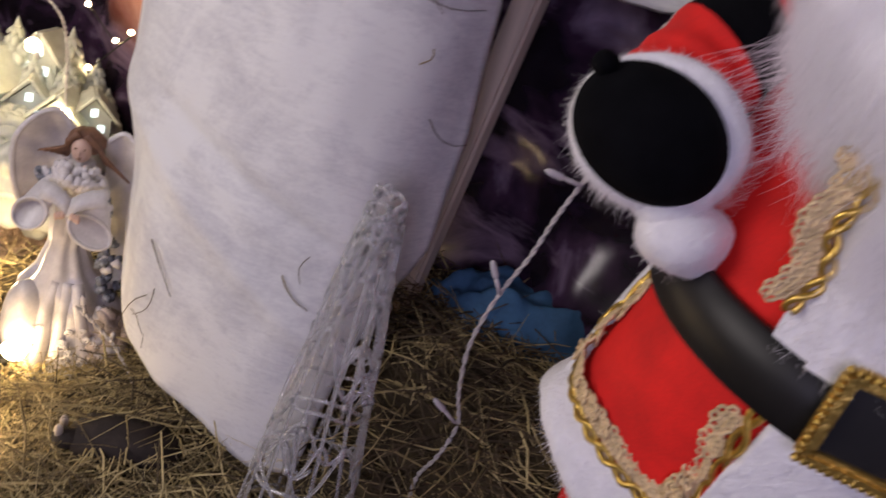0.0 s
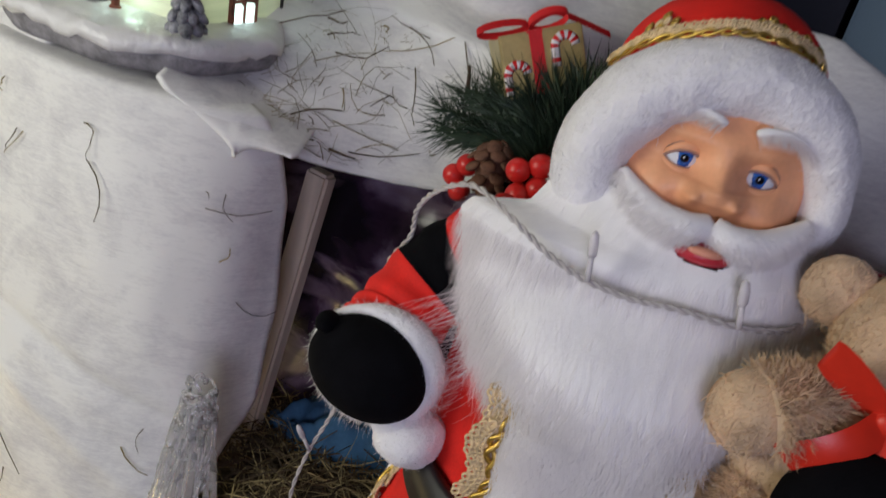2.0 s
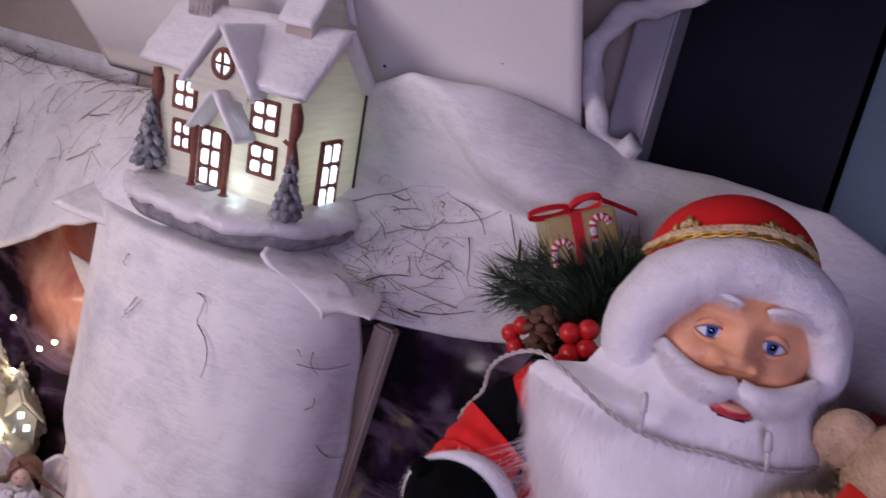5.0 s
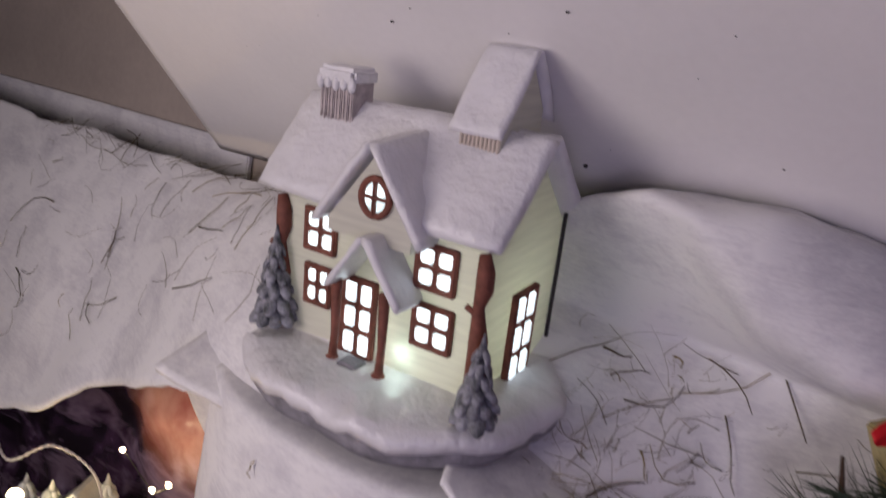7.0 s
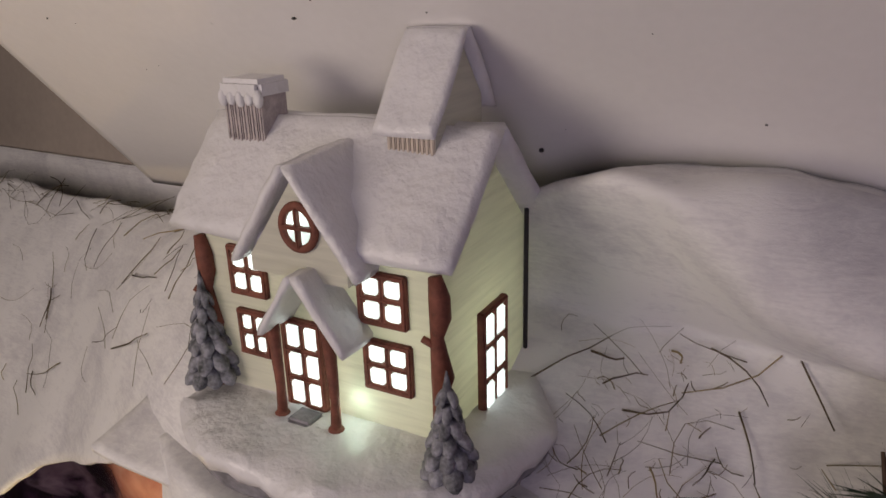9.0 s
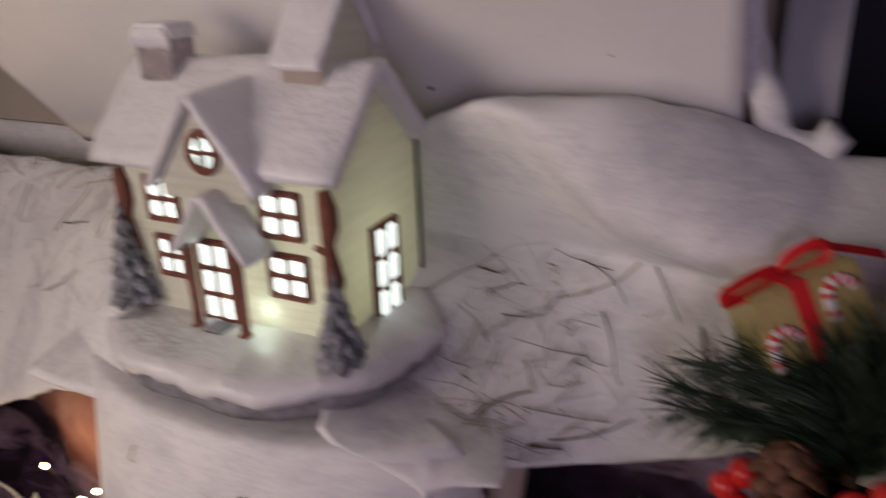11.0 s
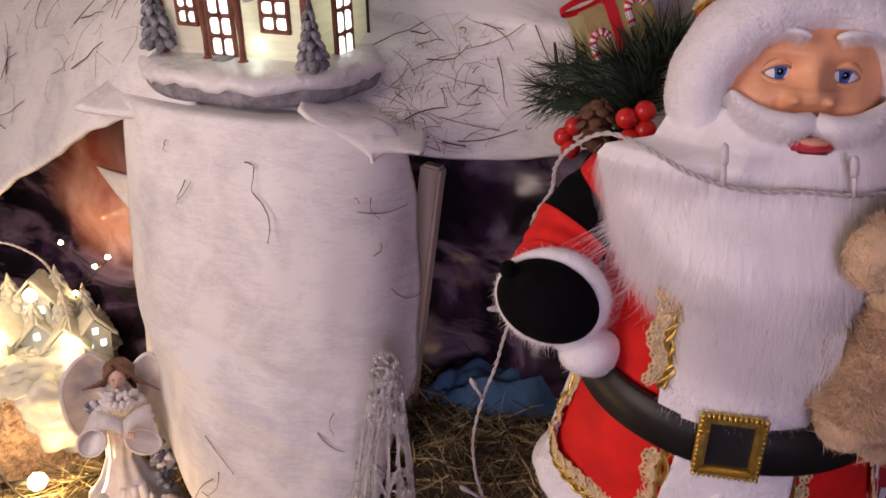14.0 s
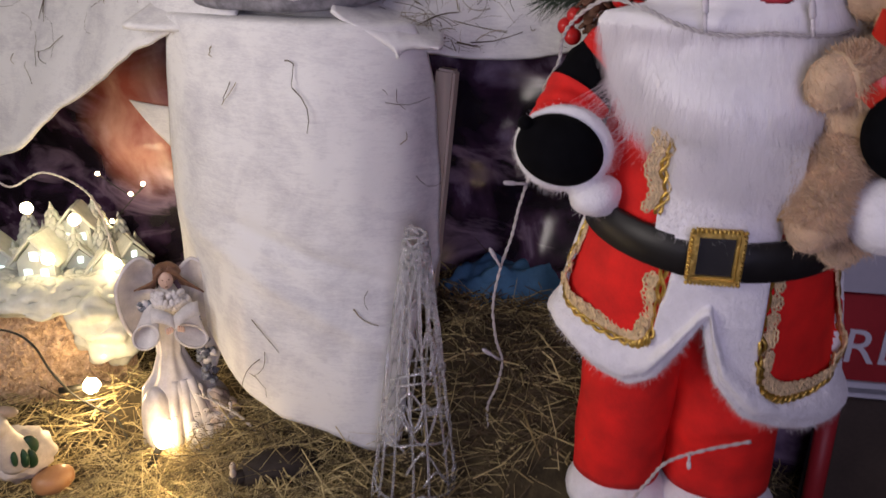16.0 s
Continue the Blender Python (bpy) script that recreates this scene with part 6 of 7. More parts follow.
    g.ell(A(-0.003, 0.0190, 0.2432), (0.0020, 0.0010, 0.0006), 8, 6, 1)
    g.ell(A(-0.001, 0.000, 0.2555), (0.0165, 0.0140, 0.0135), 22, 14, 1, lump=0.12, freq=140)
    for e, end in ((-1, A(-0.041, 0.004, 0.243)), (1, A(0.041, 0.004, 0.229))):
        for k in range(5):
            w = 0.003 * (k - 2)
            g.tube(spline([A(-0.003 + e * 0.003, 0.012 - 0.001 * k, 0.265 - 0.0012 * k), A(-0.002 + e * 0.012, 0.013 - 0.003 * k, 0.257 - 0.001 * k), A(-0.001 + e * 0.0165, 0.011 - 0.003 * k, 0.243 - w), end.lerp(A(e * 0.018, 0.006, 0.232), 0.22 * k) + A(0, 0, w)], 16), lambda t: 0.0042 * (1 - 0.75 * t), 8, 1)
    # wings: curved plates with a raised rim
    for outline in (((-0.014, 0.262), (-0.029, 0.277), (-0.045, 0.270), (-0.058, 0.252), (-0.062, 0.234), (-0.060, 0.205), (-0.053, 0.180), (-0.038, 0.165), (-0.020, 0.175)),
                    ((0.014, 0.255), (0.030, 0.269), (0.044, 0.258), (0.055, 0.236), (0.0615, 0.205), (0.060, 0.170), (0.053, 0.135), (0.038, 0.101), (0.024, 0.130))):
        edge = spline([A(r, -0.006 + 3.2 * r * r, z) for r, z in outline], 40)
        hub = A(outline[0][0] * 1.1, -0.014, (outline[0][1] + outline[-1][1]) / 2)
        rows = [[hub.lerp(p, f) + Vector((0, 0.008 * math.sin(math.pi * f) + 0.0012 * math.sin(i * 0.9) * f, 0)) for i, p in enumerate(edge)] for f in (0, 0.2, 0.4, 0.6, 0.8, 1.0)]
        g.rings(rows, 0, False, False)
        g.rings([[p + Vector((0, 0.003, 0)) for p in r][::-1] for r in rows], 0, False, False)
        g.tube(edge, 0.0026, 8, 0)
    ob = part("angel_figurine", g, [POR, HAIRB, FLOR, PINK, EARTHY], m=pose(-0.257, 0.665, -0.100, 0, 0, 13.3))
    return tagged(ob, "pearly porcelain angel figurine with brown hair and white wings", "figurine")


make_angel()


# ---- lit village on a snowy rock ----
FROST = material("clear_frosted_resin", (0.82, 0.86, 0.80), 0.18, var=0.05, scale=90, fine=500, bump=0.4, transmission=0.45)
ICE = material("frosted_porcelain", (0.74, 0.76, 0.70), 0.25, var=0.10, scale=90, fine=500, bump=0.5, through_light=0.35, coat=0.4)
CORK = material("wood_crumbs", (0.66, 0.42, 0.25), 0.9, var=0.4, scale=130, fine=500, bump=0.8, tint=(0.80, 0.60, 0.40), depth=0.006)


def make_village():
    t = thing("porcelain_village", pose(-0.46, 0.92, 0.03), "frosted white porcelain village with firs and lit houses", "ornament village")
    rng = random.Random(31)
    rows = []
    for f, z in ((1.0, -0.02), (1.03, 0.0), (0.95, 0.015), (0.8, 0.028), (0.55, 0.06), (0.3, 0.085), (0.05, 0.09)):
        rows.append([Vector((0.115 * f * math.cos(a) * (1 + 0.1 * noise.noise(Vector((math.cos(a) * 2, math.sin(a) * 2, z * 30)))), 0.07 * f * math.sin(a), z + 0.006 * noise.noise(Vector((math.cos(a) * 4 * f, math.sin(a) * 4 * f, 9))))) for a in (2 * math.pi * k / 48 for k in range(48))])
    part("snow_mound", Geo().rings(rows, 0), ICE, t)
    for x, y, z, s, rz in ((0.072, -0.052, 0.018, 1.15, 10), (-0.02, -0.055, 0.030, 1.35, -8), (-0.095, -0.03, 0.03, 1.2, 5), (0.02, 0.0, 0.07, 1.1, 0), (0.028, -0.040, 0.028, 1.0, 20), (0.100, -0.030, 0.030, 1.0, 30)):
        m = pose(x, y, z, 0, 0, rz) @ Matrix.Scale(s, 4)
        g = Geo()
        g.rings([[m @ Vector(p) for p in ((-0.020, yy, -0.01), (0.020, yy, -0.01), (0.020, yy, 0.034), (0, yy, 0.056), (-0.020, yy, 0.034))] for yy in (-0.016, 0.016)], 0, True, True, False)
        h = part("house", g, FROST, t)
        for e in (-1, 1):
            g = Geo()
            slab_between(g, m @ Vector((0, -0.021, 0.060)), m @ Vector((0, 0.021, 0.060)), m @ Vector((e * 0.026, 0.021, 0.030)), m @ Vector((e * 0.026, -0.021, 0.030)), 0.004 * -e, 0, 0.3)
            part("roof", g, ICE, h)
        for wx, wz in ((-0.009, 0.020), (0.009, 0.020), (0.0, 0.040)):
            part("window", Geo().box(m @ Matrix.Translation((wx, -0.0165, wz)), (0.008, 0.002, 0.010), 0.0006), PANE, h)
        part("door", Geo().box(m @ Matrix.Translation((0, -0.0165, 0.003)), (0.009, 0.002, 0.014), 0.0006), CREAMWOOD, h)
    for x, y, z, h, r in ((0.022, -0.03, 0.04, 0.085, 0.024), (0.055, -0.012, 0.045, 0.085, 0.024), (0.092, -0.025, 0.02, 0.07, 0.022), (-0.065, -0.035, 0.03, 0.075, 0.022), (-0.01, -0.015, 0.07, 0.09, 0.024), (0.10, 0.005, 0.02, 0.08, 0.022), (-0.10, 0.0, 0.03, 0.08, 0.024), (0.04, 0.02, 0.06, 0.10, 0.024), (0.028, -0.062, 0.012, 0.045, 0.016), (0.075, 0.02, 0.04, 0.09, 0.022), (-0.055, 0.01, 0.06, 0.085, 0.022)):
        g = Geo()
        small_fir(g, x, y, z, h * 0.85, r * 1.25, 0, rng.randrange(99))
        part("fir_tree", g, ICE, t, "small frosted fir")
    for k in range(95):
        a, f = rng.uniform(3.0, 6.6), rng.uniform(0.25, 1.0)
        x, y, z = 0.118 * f * math.cos(a), 0.072 * f * math.sin(a), 0.075 * (1 - f) + 0.006
        h, r = rng.uniform(0.020, 0.050) * (1.35 if k < 30 else 0.8), rng.uniform(0.005, 0.010)
        lean = Vector((rng.uniform(-0.25, 0.25), rng.uniform(-0.25, 0.25), 1)) * h
        g = Geo()
        g.rings([[Vector((x, y, z)) + lean * q + Vector((math.cos(b), math.sin(b), 0)) * r * w * rng.uniform(0.8, 1.2) for b in (2 * math.pi * i / 6 for i in range(6))] for q, w in ((0, 1.0), (0.45, 0.8), (0.8, 0.35), (1.0, 0.06))], 0, True, True, False)
        part("ice_shard", g, ICE if k % 2 else FROST, t, "angular frosted shard")
    for x, y, z, rz in ((0.085, -0.068, 0.012, 12), (0.02, -0.082, 0.010, -4), (-0.06, -0.072, 0.012, -14)):
        m = pose(x, y, z, 0, 0, rz)
        fence = part("fence", Geo().box(m @ Matrix.Translation((0, 0, 0.010)), (0.042, 0.0016, 0.0022), 0.0004), ICE, t)
        for q in range(8):
            part("picket", Geo().box(m @ Matrix.Translation((-0.0185 + q * 0.0053, -0.001, 0.008)), (0.0030, 0.0016, 0.020), 0.0005), ICE, fence)
    return t


def make_grotto():
    t = thing("grotto_ornament", pose(-0.49, 0.82, -0.11), "snowy grotto of wood crumbs under the village", "ornament grotto")
    def face(u, v):
        a = math.pi * (1.08 + 0.84 * u)
        r = 0.135 * (1 - 0.25 * v)
        q = Vector((u * 9, v * 7, 3))
        k = 1 + 0.10 * noise.noise(q)
        return Vector((r * math.cos(a) * k, 0.06 + 0.085 * math.sin(a) * k * (1 - 0.15 * v), 0.175 * v + 0.01 * noise.noise(q * 1.7)))
    part("crumb_face", Geo().grid(face, 50, 30), CORK, t, "rough front of orange wood crumbs")
    rng = random.Random(77)
    g = Geo()
    for k in range(1500):
        p = face(rng.random(), rng.random())
        g.box(Matrix.Translation(p + Vector((0, -0.002, 0))) @ pose(0, 0, 0, rng.uniform(0, 180), rng.uniform(0, 180), rng.uniform(0, 180)), (rng.uniform(0.003, 0.009), rng.uniform(0.002, 0.0055), 0.0016), 0, 0)
    tagged(part("crumb_litter", g, CORK, t), kind="stuff")
    def cap(u, v):
        a = math.pi * (0.98 + 1.04 * u)
        r = 0.150 * (1 - v * 0.9)
        q = Vector((u * 7, v * 5, 8))
        drip = 0.030 * max(0, noise.noise(Vector((u * 8, 2, 2)))) if v < 0.08 else 0
        return Vector((r * math.cos(a), 0.06 + 0.098 * math.sin(a) * (1 - v * 0.9), 0.155 + 0.030 * math.sin(min(1, v * 3) * math.pi / 2) + 0.008 * noise.noise(q) + 0.006 * noise.noise(q * 4) - drip))
    thick(part("snow_cap", Geo().grid(cap, 110, 44), ICE, t, "white snow cap"), 0.008)
    for x, y, z, r in ((0.100, 0.005, 0.105, 0.050), (0.085, -0.012, 0.140, 0.036)):
        part("snow_lump", Geo().ell((x, y, z), (r, r * 0.8, r), 44, 30, 0, lump=0.35, freq=55), ICE, t, "snowy rock")


make_village(), make_grotto()


def bulb(parent, at, way, dark=False, size=1.0):
    at, way = Vector(at), Vector(way).normalized()
    sock = part("socket", Geo().tube([at - way * (0.034 if dark else 0.020), at - way * 0.001], 0.0048 if dark else 0.0032, 10), GREENWIRE if dark else LEDMAT, parent)
    part("bulb", Geo().tube([at + way * f * size for f in (0, 0.004, 0.010, 0.014)], lambda q: size * (0.0046, 0.0080, 0.0068, 0.0018)[min(3, round(q * 3))], 10), WARM, sock, "glowing warm bulb")


def make_bulb_strings():
    t = thing("bulb_string", None, "dark-wired string of glowing warm bulbs in the straw", "fairy lights")
    part("wire", Geo().tube(spline([(-0.56, 0.70, 0.07), (-0.494, 0.725, 0.056), (-0.460, 0.725, 0.033), (-0.438, 0.715, -0.006), (-0.413, 0.705, -0.036), (-0.386, 0.695, -0.052), (-0.352, 0.68, -0.066), (-0.324, 0.635, -0.088), (-0.308, 0.605, -0.096)], 60), 0.0016, 6), GREENWIRE, t, "thin dark wire")
    # the third bulb is added out of view, next to the straw fill
    spots = [((-0.400, 0.720, -0.036), (0.95, 0, 0.12)), ((-0.277, 0.600, -0.058), (0.45, 0.0, 0.85)), ((-0.255, 0.46, -0.078), (0.3, -0.2, 0.9))]
    # bulbs drawn half as big again to hold their glare
    for at, way in spots:
        bulb(t, at, way, True, 1.5)
    t2 = thing("bulb_string", None, "clear-wired string of glowing bulbs among the porcelain firs", "fairy lights")
    twisted("wire", [(-0.56, 0.93, 0.22), (-0.51, 0.88, 0.21), (-0.47, 0.90, 0.225), (-0.42, 0.90, 0.20), (-0.385, 0.86, 0.17), (-0.37, 0.84, 0.11)], t2, 0.0013)
    for at, way in (((-0.484, 0.855, 0.182), (0.2, -0.6, 0.6)), ((-0.424, 0.862, 0.160), (0.1, -0.6, 0.6)), ((-0.460, 0.838, 0.112), (0, -0.9, 0.3)), ((-0.372, 0.845, 0.098), (0.2, -0.9, 0.2))):
        bulb(t2, at, way, size=1.1)


    t3 = thing("fairy_light_string", None, "clear fairy-light wire lying in the straw by the angel", "fairy lights")
    twisted("wire", [(-0.232, 0.625, 0.000), (-0.215, 0.625, -0.010), (-0.197, 0.625, -0.024), (-0.180, 0.615, -0.030), (-0.158, 0.600, -0.046), (-0.145, 0.585, -0.062)], t3, 0.0013)
    led(t3, (-0.222, 0.625, -0.004), (-0.1, -0.2, 1.0), n=0.0026, length=0.022)
    led(t3, (-0.190, 0.622, -0.026), (0.1, -0.3, 0.9), n=0.0026, length=0.016)


make_bulb_strings()


def make_foil_glints():
    # glowing beads and a wire added for warm lights mirrored in the foil
    t = thing("bulb_string", None, "tiny glowing beads standing in for reflections on the printed foil", "fairy lights")
    spots = [(-0.408, 0.945, 0.209), (-0.354, 0.911, 0.185), (-0.330, 0.896, 0.205), (-0.395, 0.937, 0.133)]
    part("wire", Geo().tube(spline([(p[0], p[1] + 0.004, p[2] - 0.003) for p in spots], 30), 0.0008, 6), GREENWIRE, t)
    for p in spots:
        part("bulb", Geo().ell(p, (0.0034, 0.0034, 0.0034), 12, 8), WARM, t, "tiny glowing bead for a reflected light")


make_foil_glints()
BULB = (1.0, 0.70, 0.36)
lamp("bulb_light_a", "POINT", (-0.383, 0.690, -0.020), 0.74, BULB, 0.006)
lamp("bulb_light_b", "POINT", (-0.285, 0.560, -0.025), 0.10, BULB, 0.006)
# added light, out of view, that brightens the near straw
lamp("straw_fill_light", "POINT", (-0.255, 0.485, -0.052), 0.36, BULB, 0.006)
lamp("bulb_light_d", "POINT", (-0.46, 0.825, 0.195), 0.080, (0.92, 0.94, 0.62), 0.01)
lamp("bulb_light_e", "POINT", (-0.365, 0.815, 0.135), 0.022, (0.95, 0.92, 0.62), 0.01)


# ---- small figurines on the straw ----
def make_lamb():
    WOOL = material("lamb_glaze", (0.62, 0.56, 0.52), 0.5, var=0.15, scale=80, fine=400, bump=0.3)
    g = Geo()
    g.ell((0, 0, 0.035), (0.032, 0.026, 0.030), 22, 14, 0, lump=0.25, freq=90)
    g.tube(spline([(-0.006, -0.012, 0.04), (-0.016, -0.022, 0.065), (-0.022, -0.026, 0.088)], 12), lambda t: 0.020 - 0.006 * t, 14, 0)
    g.ell((-0.026, -0.030, 0.094), (0.018, 0.018, 0.015), 18, 12, 0)
    g.ell((-0.040, -0.044, 0.092), (0.006, 0.005, 0.006), 10, 8, 1)
    for e in (-1, 1):
        g.ell((-0.022 + e * 0.014, -0.022, 0.102), (0.012, 0.006, 0.006), 14, 10, 2, rot=Matrix.Rotation(radians(e * 25), 3, "Y"))
        g.ell((-0.030 + e * 0.009, -0.046, 0.099), (0.0022, 0.0022, 0.0022), 8, 6, 1)
    for k in range(7):
        a = k * 0.5 - 1.6
        g.ell((-0.010 + 0.016 * math.cos(a), -0.020 + 0.012 * math.sin(a), 0.055 - 0.006 * (k % 3)), (0.009, 0.004, 0.012), 10, 8, 3, rot=Matrix.Rotation(a, 3, "Z"))
    g.ell((0.020, -0.030, 0.010), (0.022, 0.016, 0.014), 16, 10, 4, lump=0.2, freq=70)
    ob = part("lamb_figurine", g, [WOOL, PUPIL, material("fawn_glaze", (0.34, 0.26, 0.20), 0.5), material("green_glaze", (0.02, 0.06, 0.025), 0.4), material("orange_glaze", (0.36, 0.18, 0.08), 0.4)], m=pose(-0.437, 0.590, -0.088, 0, 0, 28) @ Matrix.Scale(1.15, 4))
    return tagged(ob, "small glazed lamb figurine with a green leaf collar", "figurine")


def make_log():
    BARK = material("dark_bark", (0.028, 0.020, 0.016), 0.8, var=0.4, scale=60, fine=300, bump=0.6)
    g = Geo()
    g.tube([(-0.038, 0.004, 0.012), (-0.033, 0, 0.016), (-0.01, 0, 0.019), (0.02, 0.0, 0.018), (0.04, 0.0, 0.014), (0.044, 0, 0.012)], lambda t: 0.010 + 0.015 * math.sin(math.pi * (0.12 + 0.76 * t)), 22, 0, flat=0.85)
    g.v = [tuple(Vector(p) * (1 + 0.08 * noise.noise(Vector(p) * 60))) for p in g.v]
    g.ell((-0.044, -0.012, 0.022), (0.012, 0.010, 0.009), 14, 10, 0)
    for e in (-1, 1):
        g.ell((-0.050, -0.010 + e * 0.006, 0.032), (0.004, 0.003, 0.007), 8, 6, 1)
    ob = part("donkey_figurine", g, [BARK, CREAMWOOD], m=pose(-0.125, 0.515, -0.060, 0, 0, 8))
    return tagged(ob, "dark brown lying animal figurine half sunk in straw", "figurine")


make_lamb(), make_log()


def make_blue_cloth():
    def fn(u, v):
        a = 2 * math.pi * u
        r = 0.120 * (1 - v ** 2.0)
        q = Vector((math.cos(a) * 2.0 * (1 - v), math.sin(a) * 2.0 * (1 - v), 1.4))
        fold = 0.030 * abs(noise.noise(q * 1.9)) + 0.012 * noise.noise(q * 4.5)
        return Vector((0.200 + r * math.cos(a) * (1 + 0.15 * noise.noise(q)), 0.625 + r * math.sin(a) * 0.5, 0.060 + 0.105 * math.sin(v ** 0.6 * math.pi / 2) + fold))
    g = Geo().rings([[fn(j / 72, i / 30) for j in range(72)] for i in range(31)], 0, True, True)
    return tagged(part("blue_cloth", g, BLUECLOTH), "crumpled blue cloth lying on the straw", "cloth")


make_blue_cloth()


# ---- standing sign beside the doll ----
def make_sign():
    t = thing("christmas_sign", FIGURE, "tall printed wooden sign with red and dark bands", "sign")
    SR_ = material("sign_red", (0.34, 0.02, 0.025), 0.5, var=0.12, scale=20, fine=200, bump=0.05)
    SB = material("sign_brown", (0.06, 0.045, 0.035), 0.55, var=0.3, scale=12, fine=200, bump=0.1)
    SW = material("sign_white", (0.62, 0.62, 0.66), 0.5, var=0.05, bump=0.03)
    SG = material("sign_green", (0.02, 0.08, 0.03), 0.5, var=0.1, bump=0.03)
    n0 = -0.085
    def panel(name, mat, s0, s1, z0, z1, d=0.012, label=""):
        return part(name, Geo().box(Matrix.Translation(P((s0 + s1) / 2, n0, (z0 + z1) / 2)), (s1 - s0, d, z1 - z0), 0.001), mat, t, label)
    panel("lower_panel", SB, 0.180, 0.44, -0.12, 0.105, 0.010, "dark brown lower panel")
    panel("stripe", SW, 0.17, 0.44, 0.108, 0.113)
    panel("stripe", SW, 0.17, 0.44, 0.119, 0.126)
    red = panel("red_band", SR_, 0.15, 0.44, 0.128, 0.225, 0.012, "red band with white capitals")
    panel("middle_panel", GREYWALL, 0.14, 0.44, 0.227, 0.44, 0.010, "pale grey middle panel")
    panel("picture", NAVY, 0.150, 0.44, 0.432, 0.468, 0.011, "dark printed picture")
    panel("picture_band", SR_, 0.162, 0.44, 0.470, 0.496, 0.011, "red band")
    panel("green_band", SG, 0.149, 0.172, 0.462, 0.476, 0.014, "green leaf print")
    for k in range(6):
        a = 2 * math.pi * k / 6
        part("ring_print", Geo().tube([P(0.175 + 0.016 * math.cos(q), n0 + 0.007, 0.448 + 0.010 * math.sin(q)) for q in (a, a + 0.5, a + 0.9)], 0.002, 6), SW, t)
    part("post", Geo().tube([P(0.193, n0 + 0.012, -0.12), P(0.185, n0 + 0.012, 0.106)], 0.0105, 12), SR_, t, "round red post")
    cu = bpy.data.curves.new("letters", "FONT")
    cu.body, cu.size, cu.extrude = "RE", 0.055, 0.0006
    tmp = new("letters", cu)
    me = bpy.data.meshes.new_from_object(tmp)
    bpy.data.objects.remove(tmp)
    me.materials.append(SW)
    ob = new("lettering", me)
    ob.parent = red
    ob.matrix_basis = Matrix.Translation(P(0.185, n0 + 0.0072, 0.150)) @ pose(0, 0, 0, 90, 0, 0)
    tagged(ob, "white capitals")


make_sign()


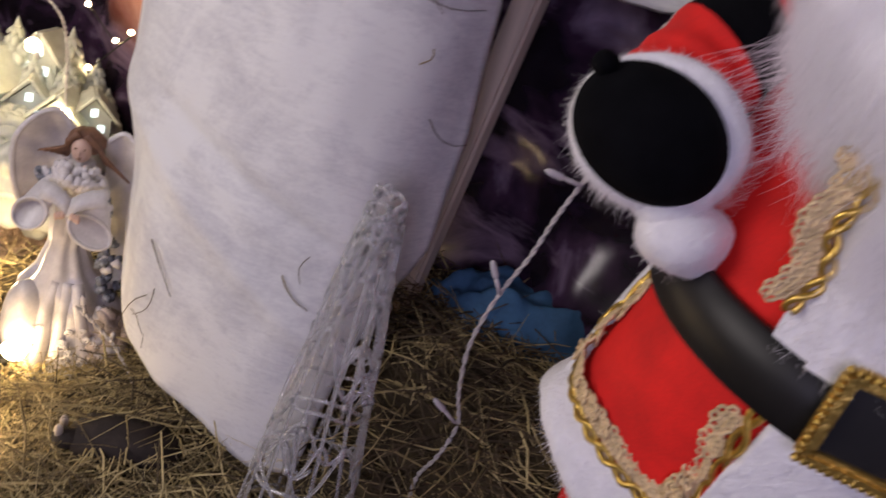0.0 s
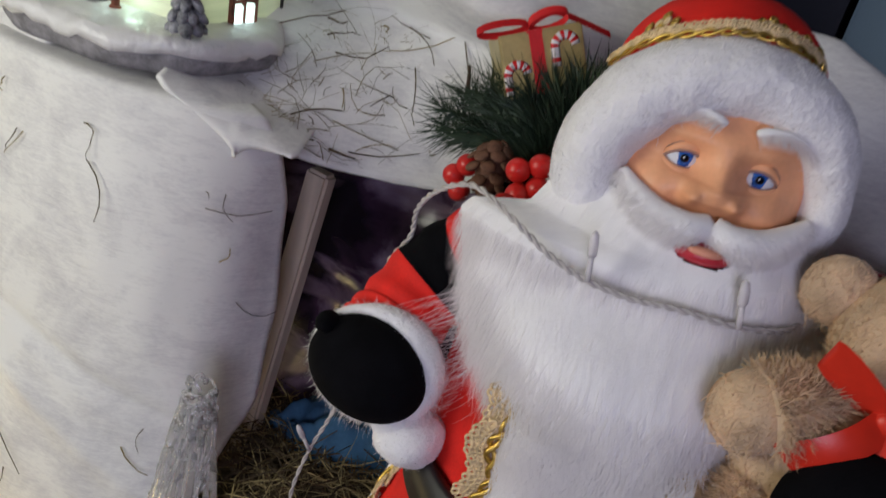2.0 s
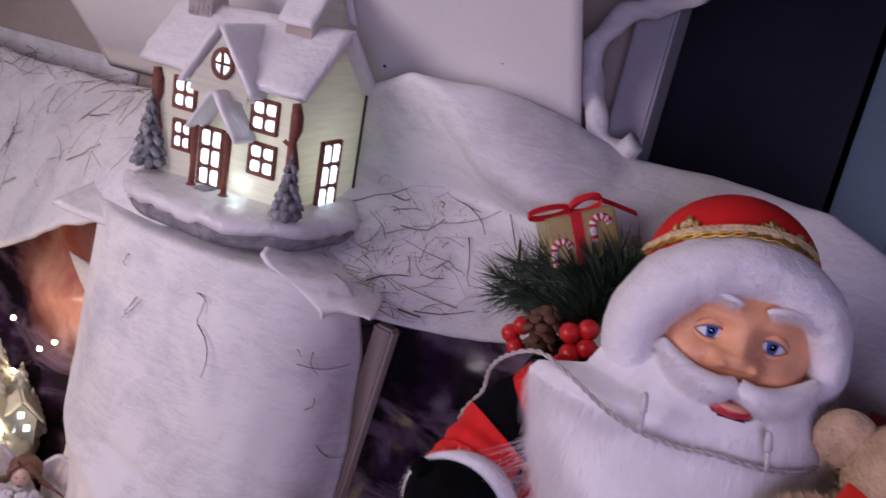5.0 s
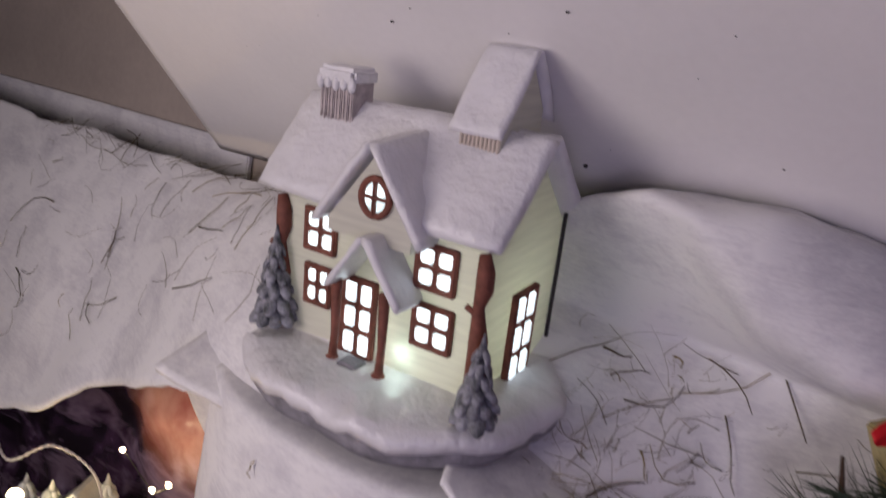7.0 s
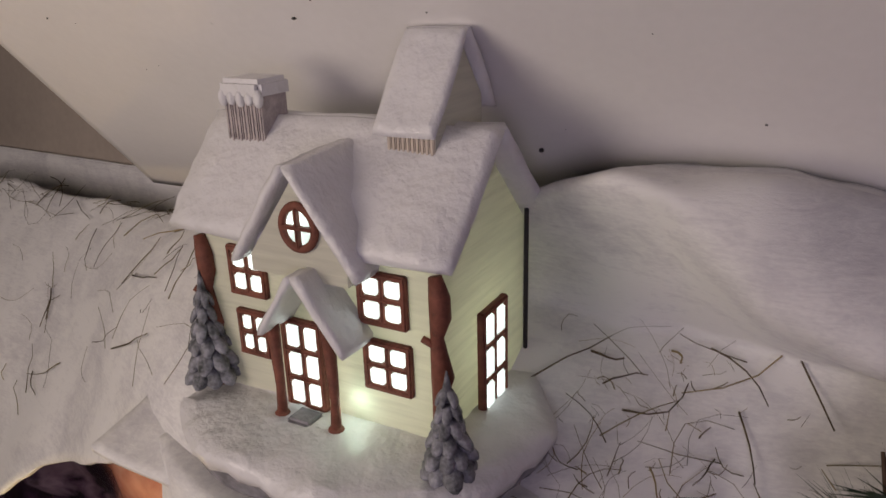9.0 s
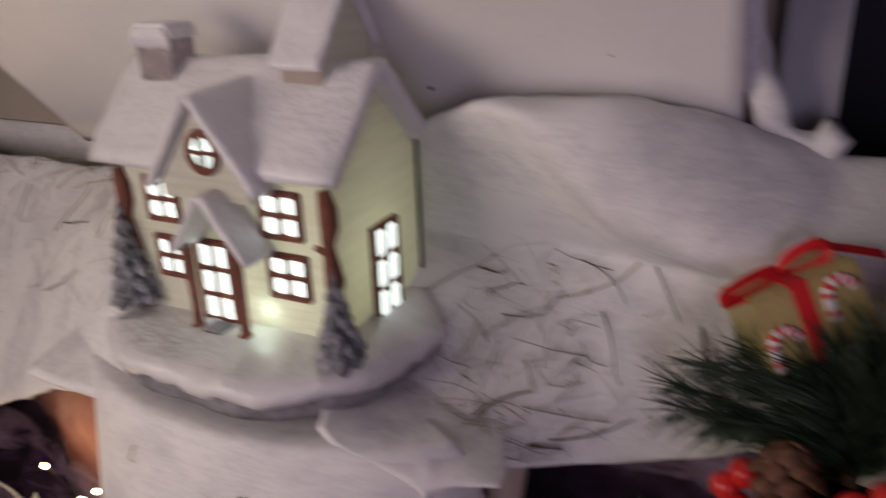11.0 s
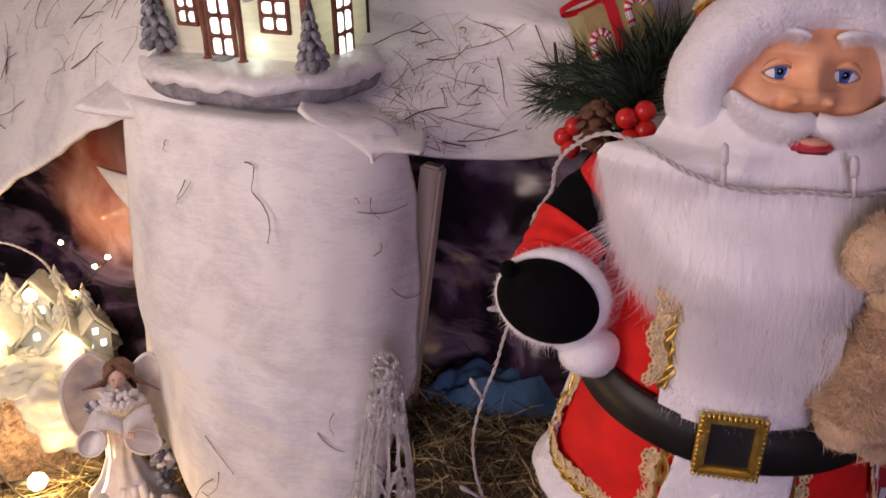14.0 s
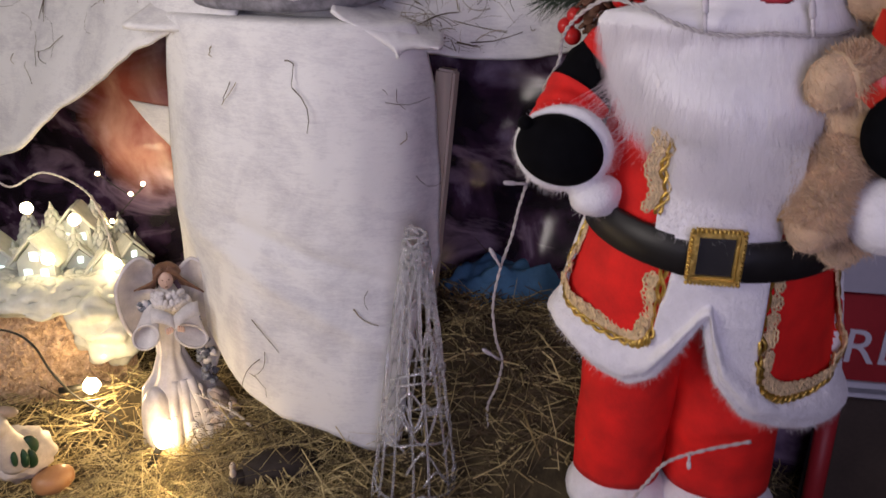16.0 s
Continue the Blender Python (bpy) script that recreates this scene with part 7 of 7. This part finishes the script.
# ---- loose straws on the snow ----
def make_loose_straw():
    rng = random.Random(41)
    g = Geo()
    def lay(fn, u, v, L, ang, mi=1, w=None, lift=0.003):
        p = Vector(fn(u, v))
        a, b = Vector(fn(min(1, u + 0.01), v)) - p, Vector(fn(u, min(1, v + 0.02))) - p
        if a.length < 1e-6 or b.length < 1e-6:
            return
        a.normalize()
        n = a.cross(b.normalized()).normalized()
        if n.dot(Vector((0, -0.6, 0.8))) < 0:
            n = -n
        b = n.cross(a)
        d = (a * math.cos(ang) + b * math.sin(ang)) * L
        bend = (a * -math.sin(ang) + b * math.cos(ang)) * L * rng.gauss(0, 0.16)
        w = w or 0.0002 + 0.0004 * rng.random() ** 2
        pts = [p + n * lift + d * (f - 0.5) + bend * math.sin(math.pi * f) + n * rng.uniform(0, 0.006) * f for f in (0, 0.25, 0.5, 0.75, 1.0)]
        g.tube(pts, lambda t: w * (1 - 0.4 * t), 5, mi)
    S, D = BLANKET["shelf"], BLANKET["drape"]
    for k in range(150):
        b = rng.gauss(0.600, 0.032) if k < 115 else rng.uniform(0.55, 0.74)
        v = min(0.97, max(0.44, rng.gauss(0.70, 0.15)))
        lay(S, (b - 0.27) / 1.09, v, 0.006 + 0.05 * rng.random() ** 2.2, rng.uniform(0, 3.14), rng.choice((0, 1, 2, 2, 2)), 0.00014 + 0.0004 * rng.random() ** 2.5)
    for k in range(22):
        lay(S, (rng.uniform(0.57, 0.66) - 0.27) / 1.09, rng.uniform(0.84, 0.96), rng.uniform(0.02, 0.06), rng.uniform(-0.25, 0.35), rng.choice((0, 1, 2)))
    for k in range(130):
        u = rng.uniform(0.30, 0.90)
        v = rng.random() ** 3.0 * 0.8 + 0.02
        lay(D, u, v, rng.uniform(0.015, 0.07), rng.uniform(-0.8, 0.8) if v < 0.2 else rng.uniform(0, 3.14), rng.choice((1, 2)))
    # single straws that stand out, as (u, v, length, turn)
    on_shelf = [(0.254, 0.529, 0.067, 0.94), (0.275, 0.493, 0.024, -0.23), (0.346, 0.514, 0.048, -0.64), (0.346, 0.454, 0.088, -2.28), (0.375, 0.393, 0.109, -0.99), (0.289, 0.546, 0.029, 0.33), (0.307, 0.575, 0.048, 0.44), (0.311, 0.486, 0.012, -1.0), (0.354, 0.904, 0.075, 0.25), (0.311, 0.832, 0.044, 0.39), (0.357, 0.679, 0.042, -1.34), (0.318, 0.761, 0.019, -1.54), (0.307, 0.914, 0.04, -0.17), (0.336, 0.943, 0.023, -0.22), (0.339, 0.743, 0.022, -2.28)]
    on_drape = [(0.554, 0.471, 0.042, -1.78), (0.757, 0.486, 0.061, -0.05), (0.789, 0.718, 0.17, 0.14), (0.511, 0.654, 0.018, -1.22), (0.411, 0.646, 0.065, -0.83), (0.375, 0.404, 0.093, -2.79), (0.579, 0.718, 0.035, -1.05), (0.746, 0.264, 0.056, -2.58), (0.604, 0.304, 0.045, -1.74)]
    on_column = [(0.518, 0.211, 0.012, -0.33), (0.525, 0.236, 0.023, -1.6), (0.546, 0.296, 0.046, -1.19), (0.296, 0.282, 0.033, -2.22), (0.882, 0.271, 0.053, -0.02), (0.857, 0.268, 0.021, -1.27), (0.811, 0.254, 0.005, -0.91), (0.782, 0.696, 0.033, -0.39), (0.404, 0.793, 0.05, -0.64), (0.354, 0.868, 0.04, -1.94), (0.946, 0.432, 0.048, -0.43), (0.861, 0.339, 0.014, 1.03), (0.293, 0.921, 0.064, -1.76), (0.318, 0.932, 0.035, -0.45), (0.289, 0.279, 0.024, -1.97), (0.232, 0.204, 0.011, -1.42), (0.768, 0.661, 0.022, -1.39)]
    for fn, straws, w in ((S, on_shelf, 0.0008), (D, on_drape, 0.0006), (column_at, on_column, 0.0005)):
        for k, (u, v, L, a) in enumerate(straws):
            lay(fn, u, v, min(L, 0.09), a, 0 if k % 4 == 3 else 1, w * rng.uniform(0.7, 1.4), 0.0022)
    tagged(part("loose_straws", g, [STRAW, DRYSTRAW, HAY]), "thin dry straws scattered over the white batting", "straw", kind="stuff")


make_loose_straw()
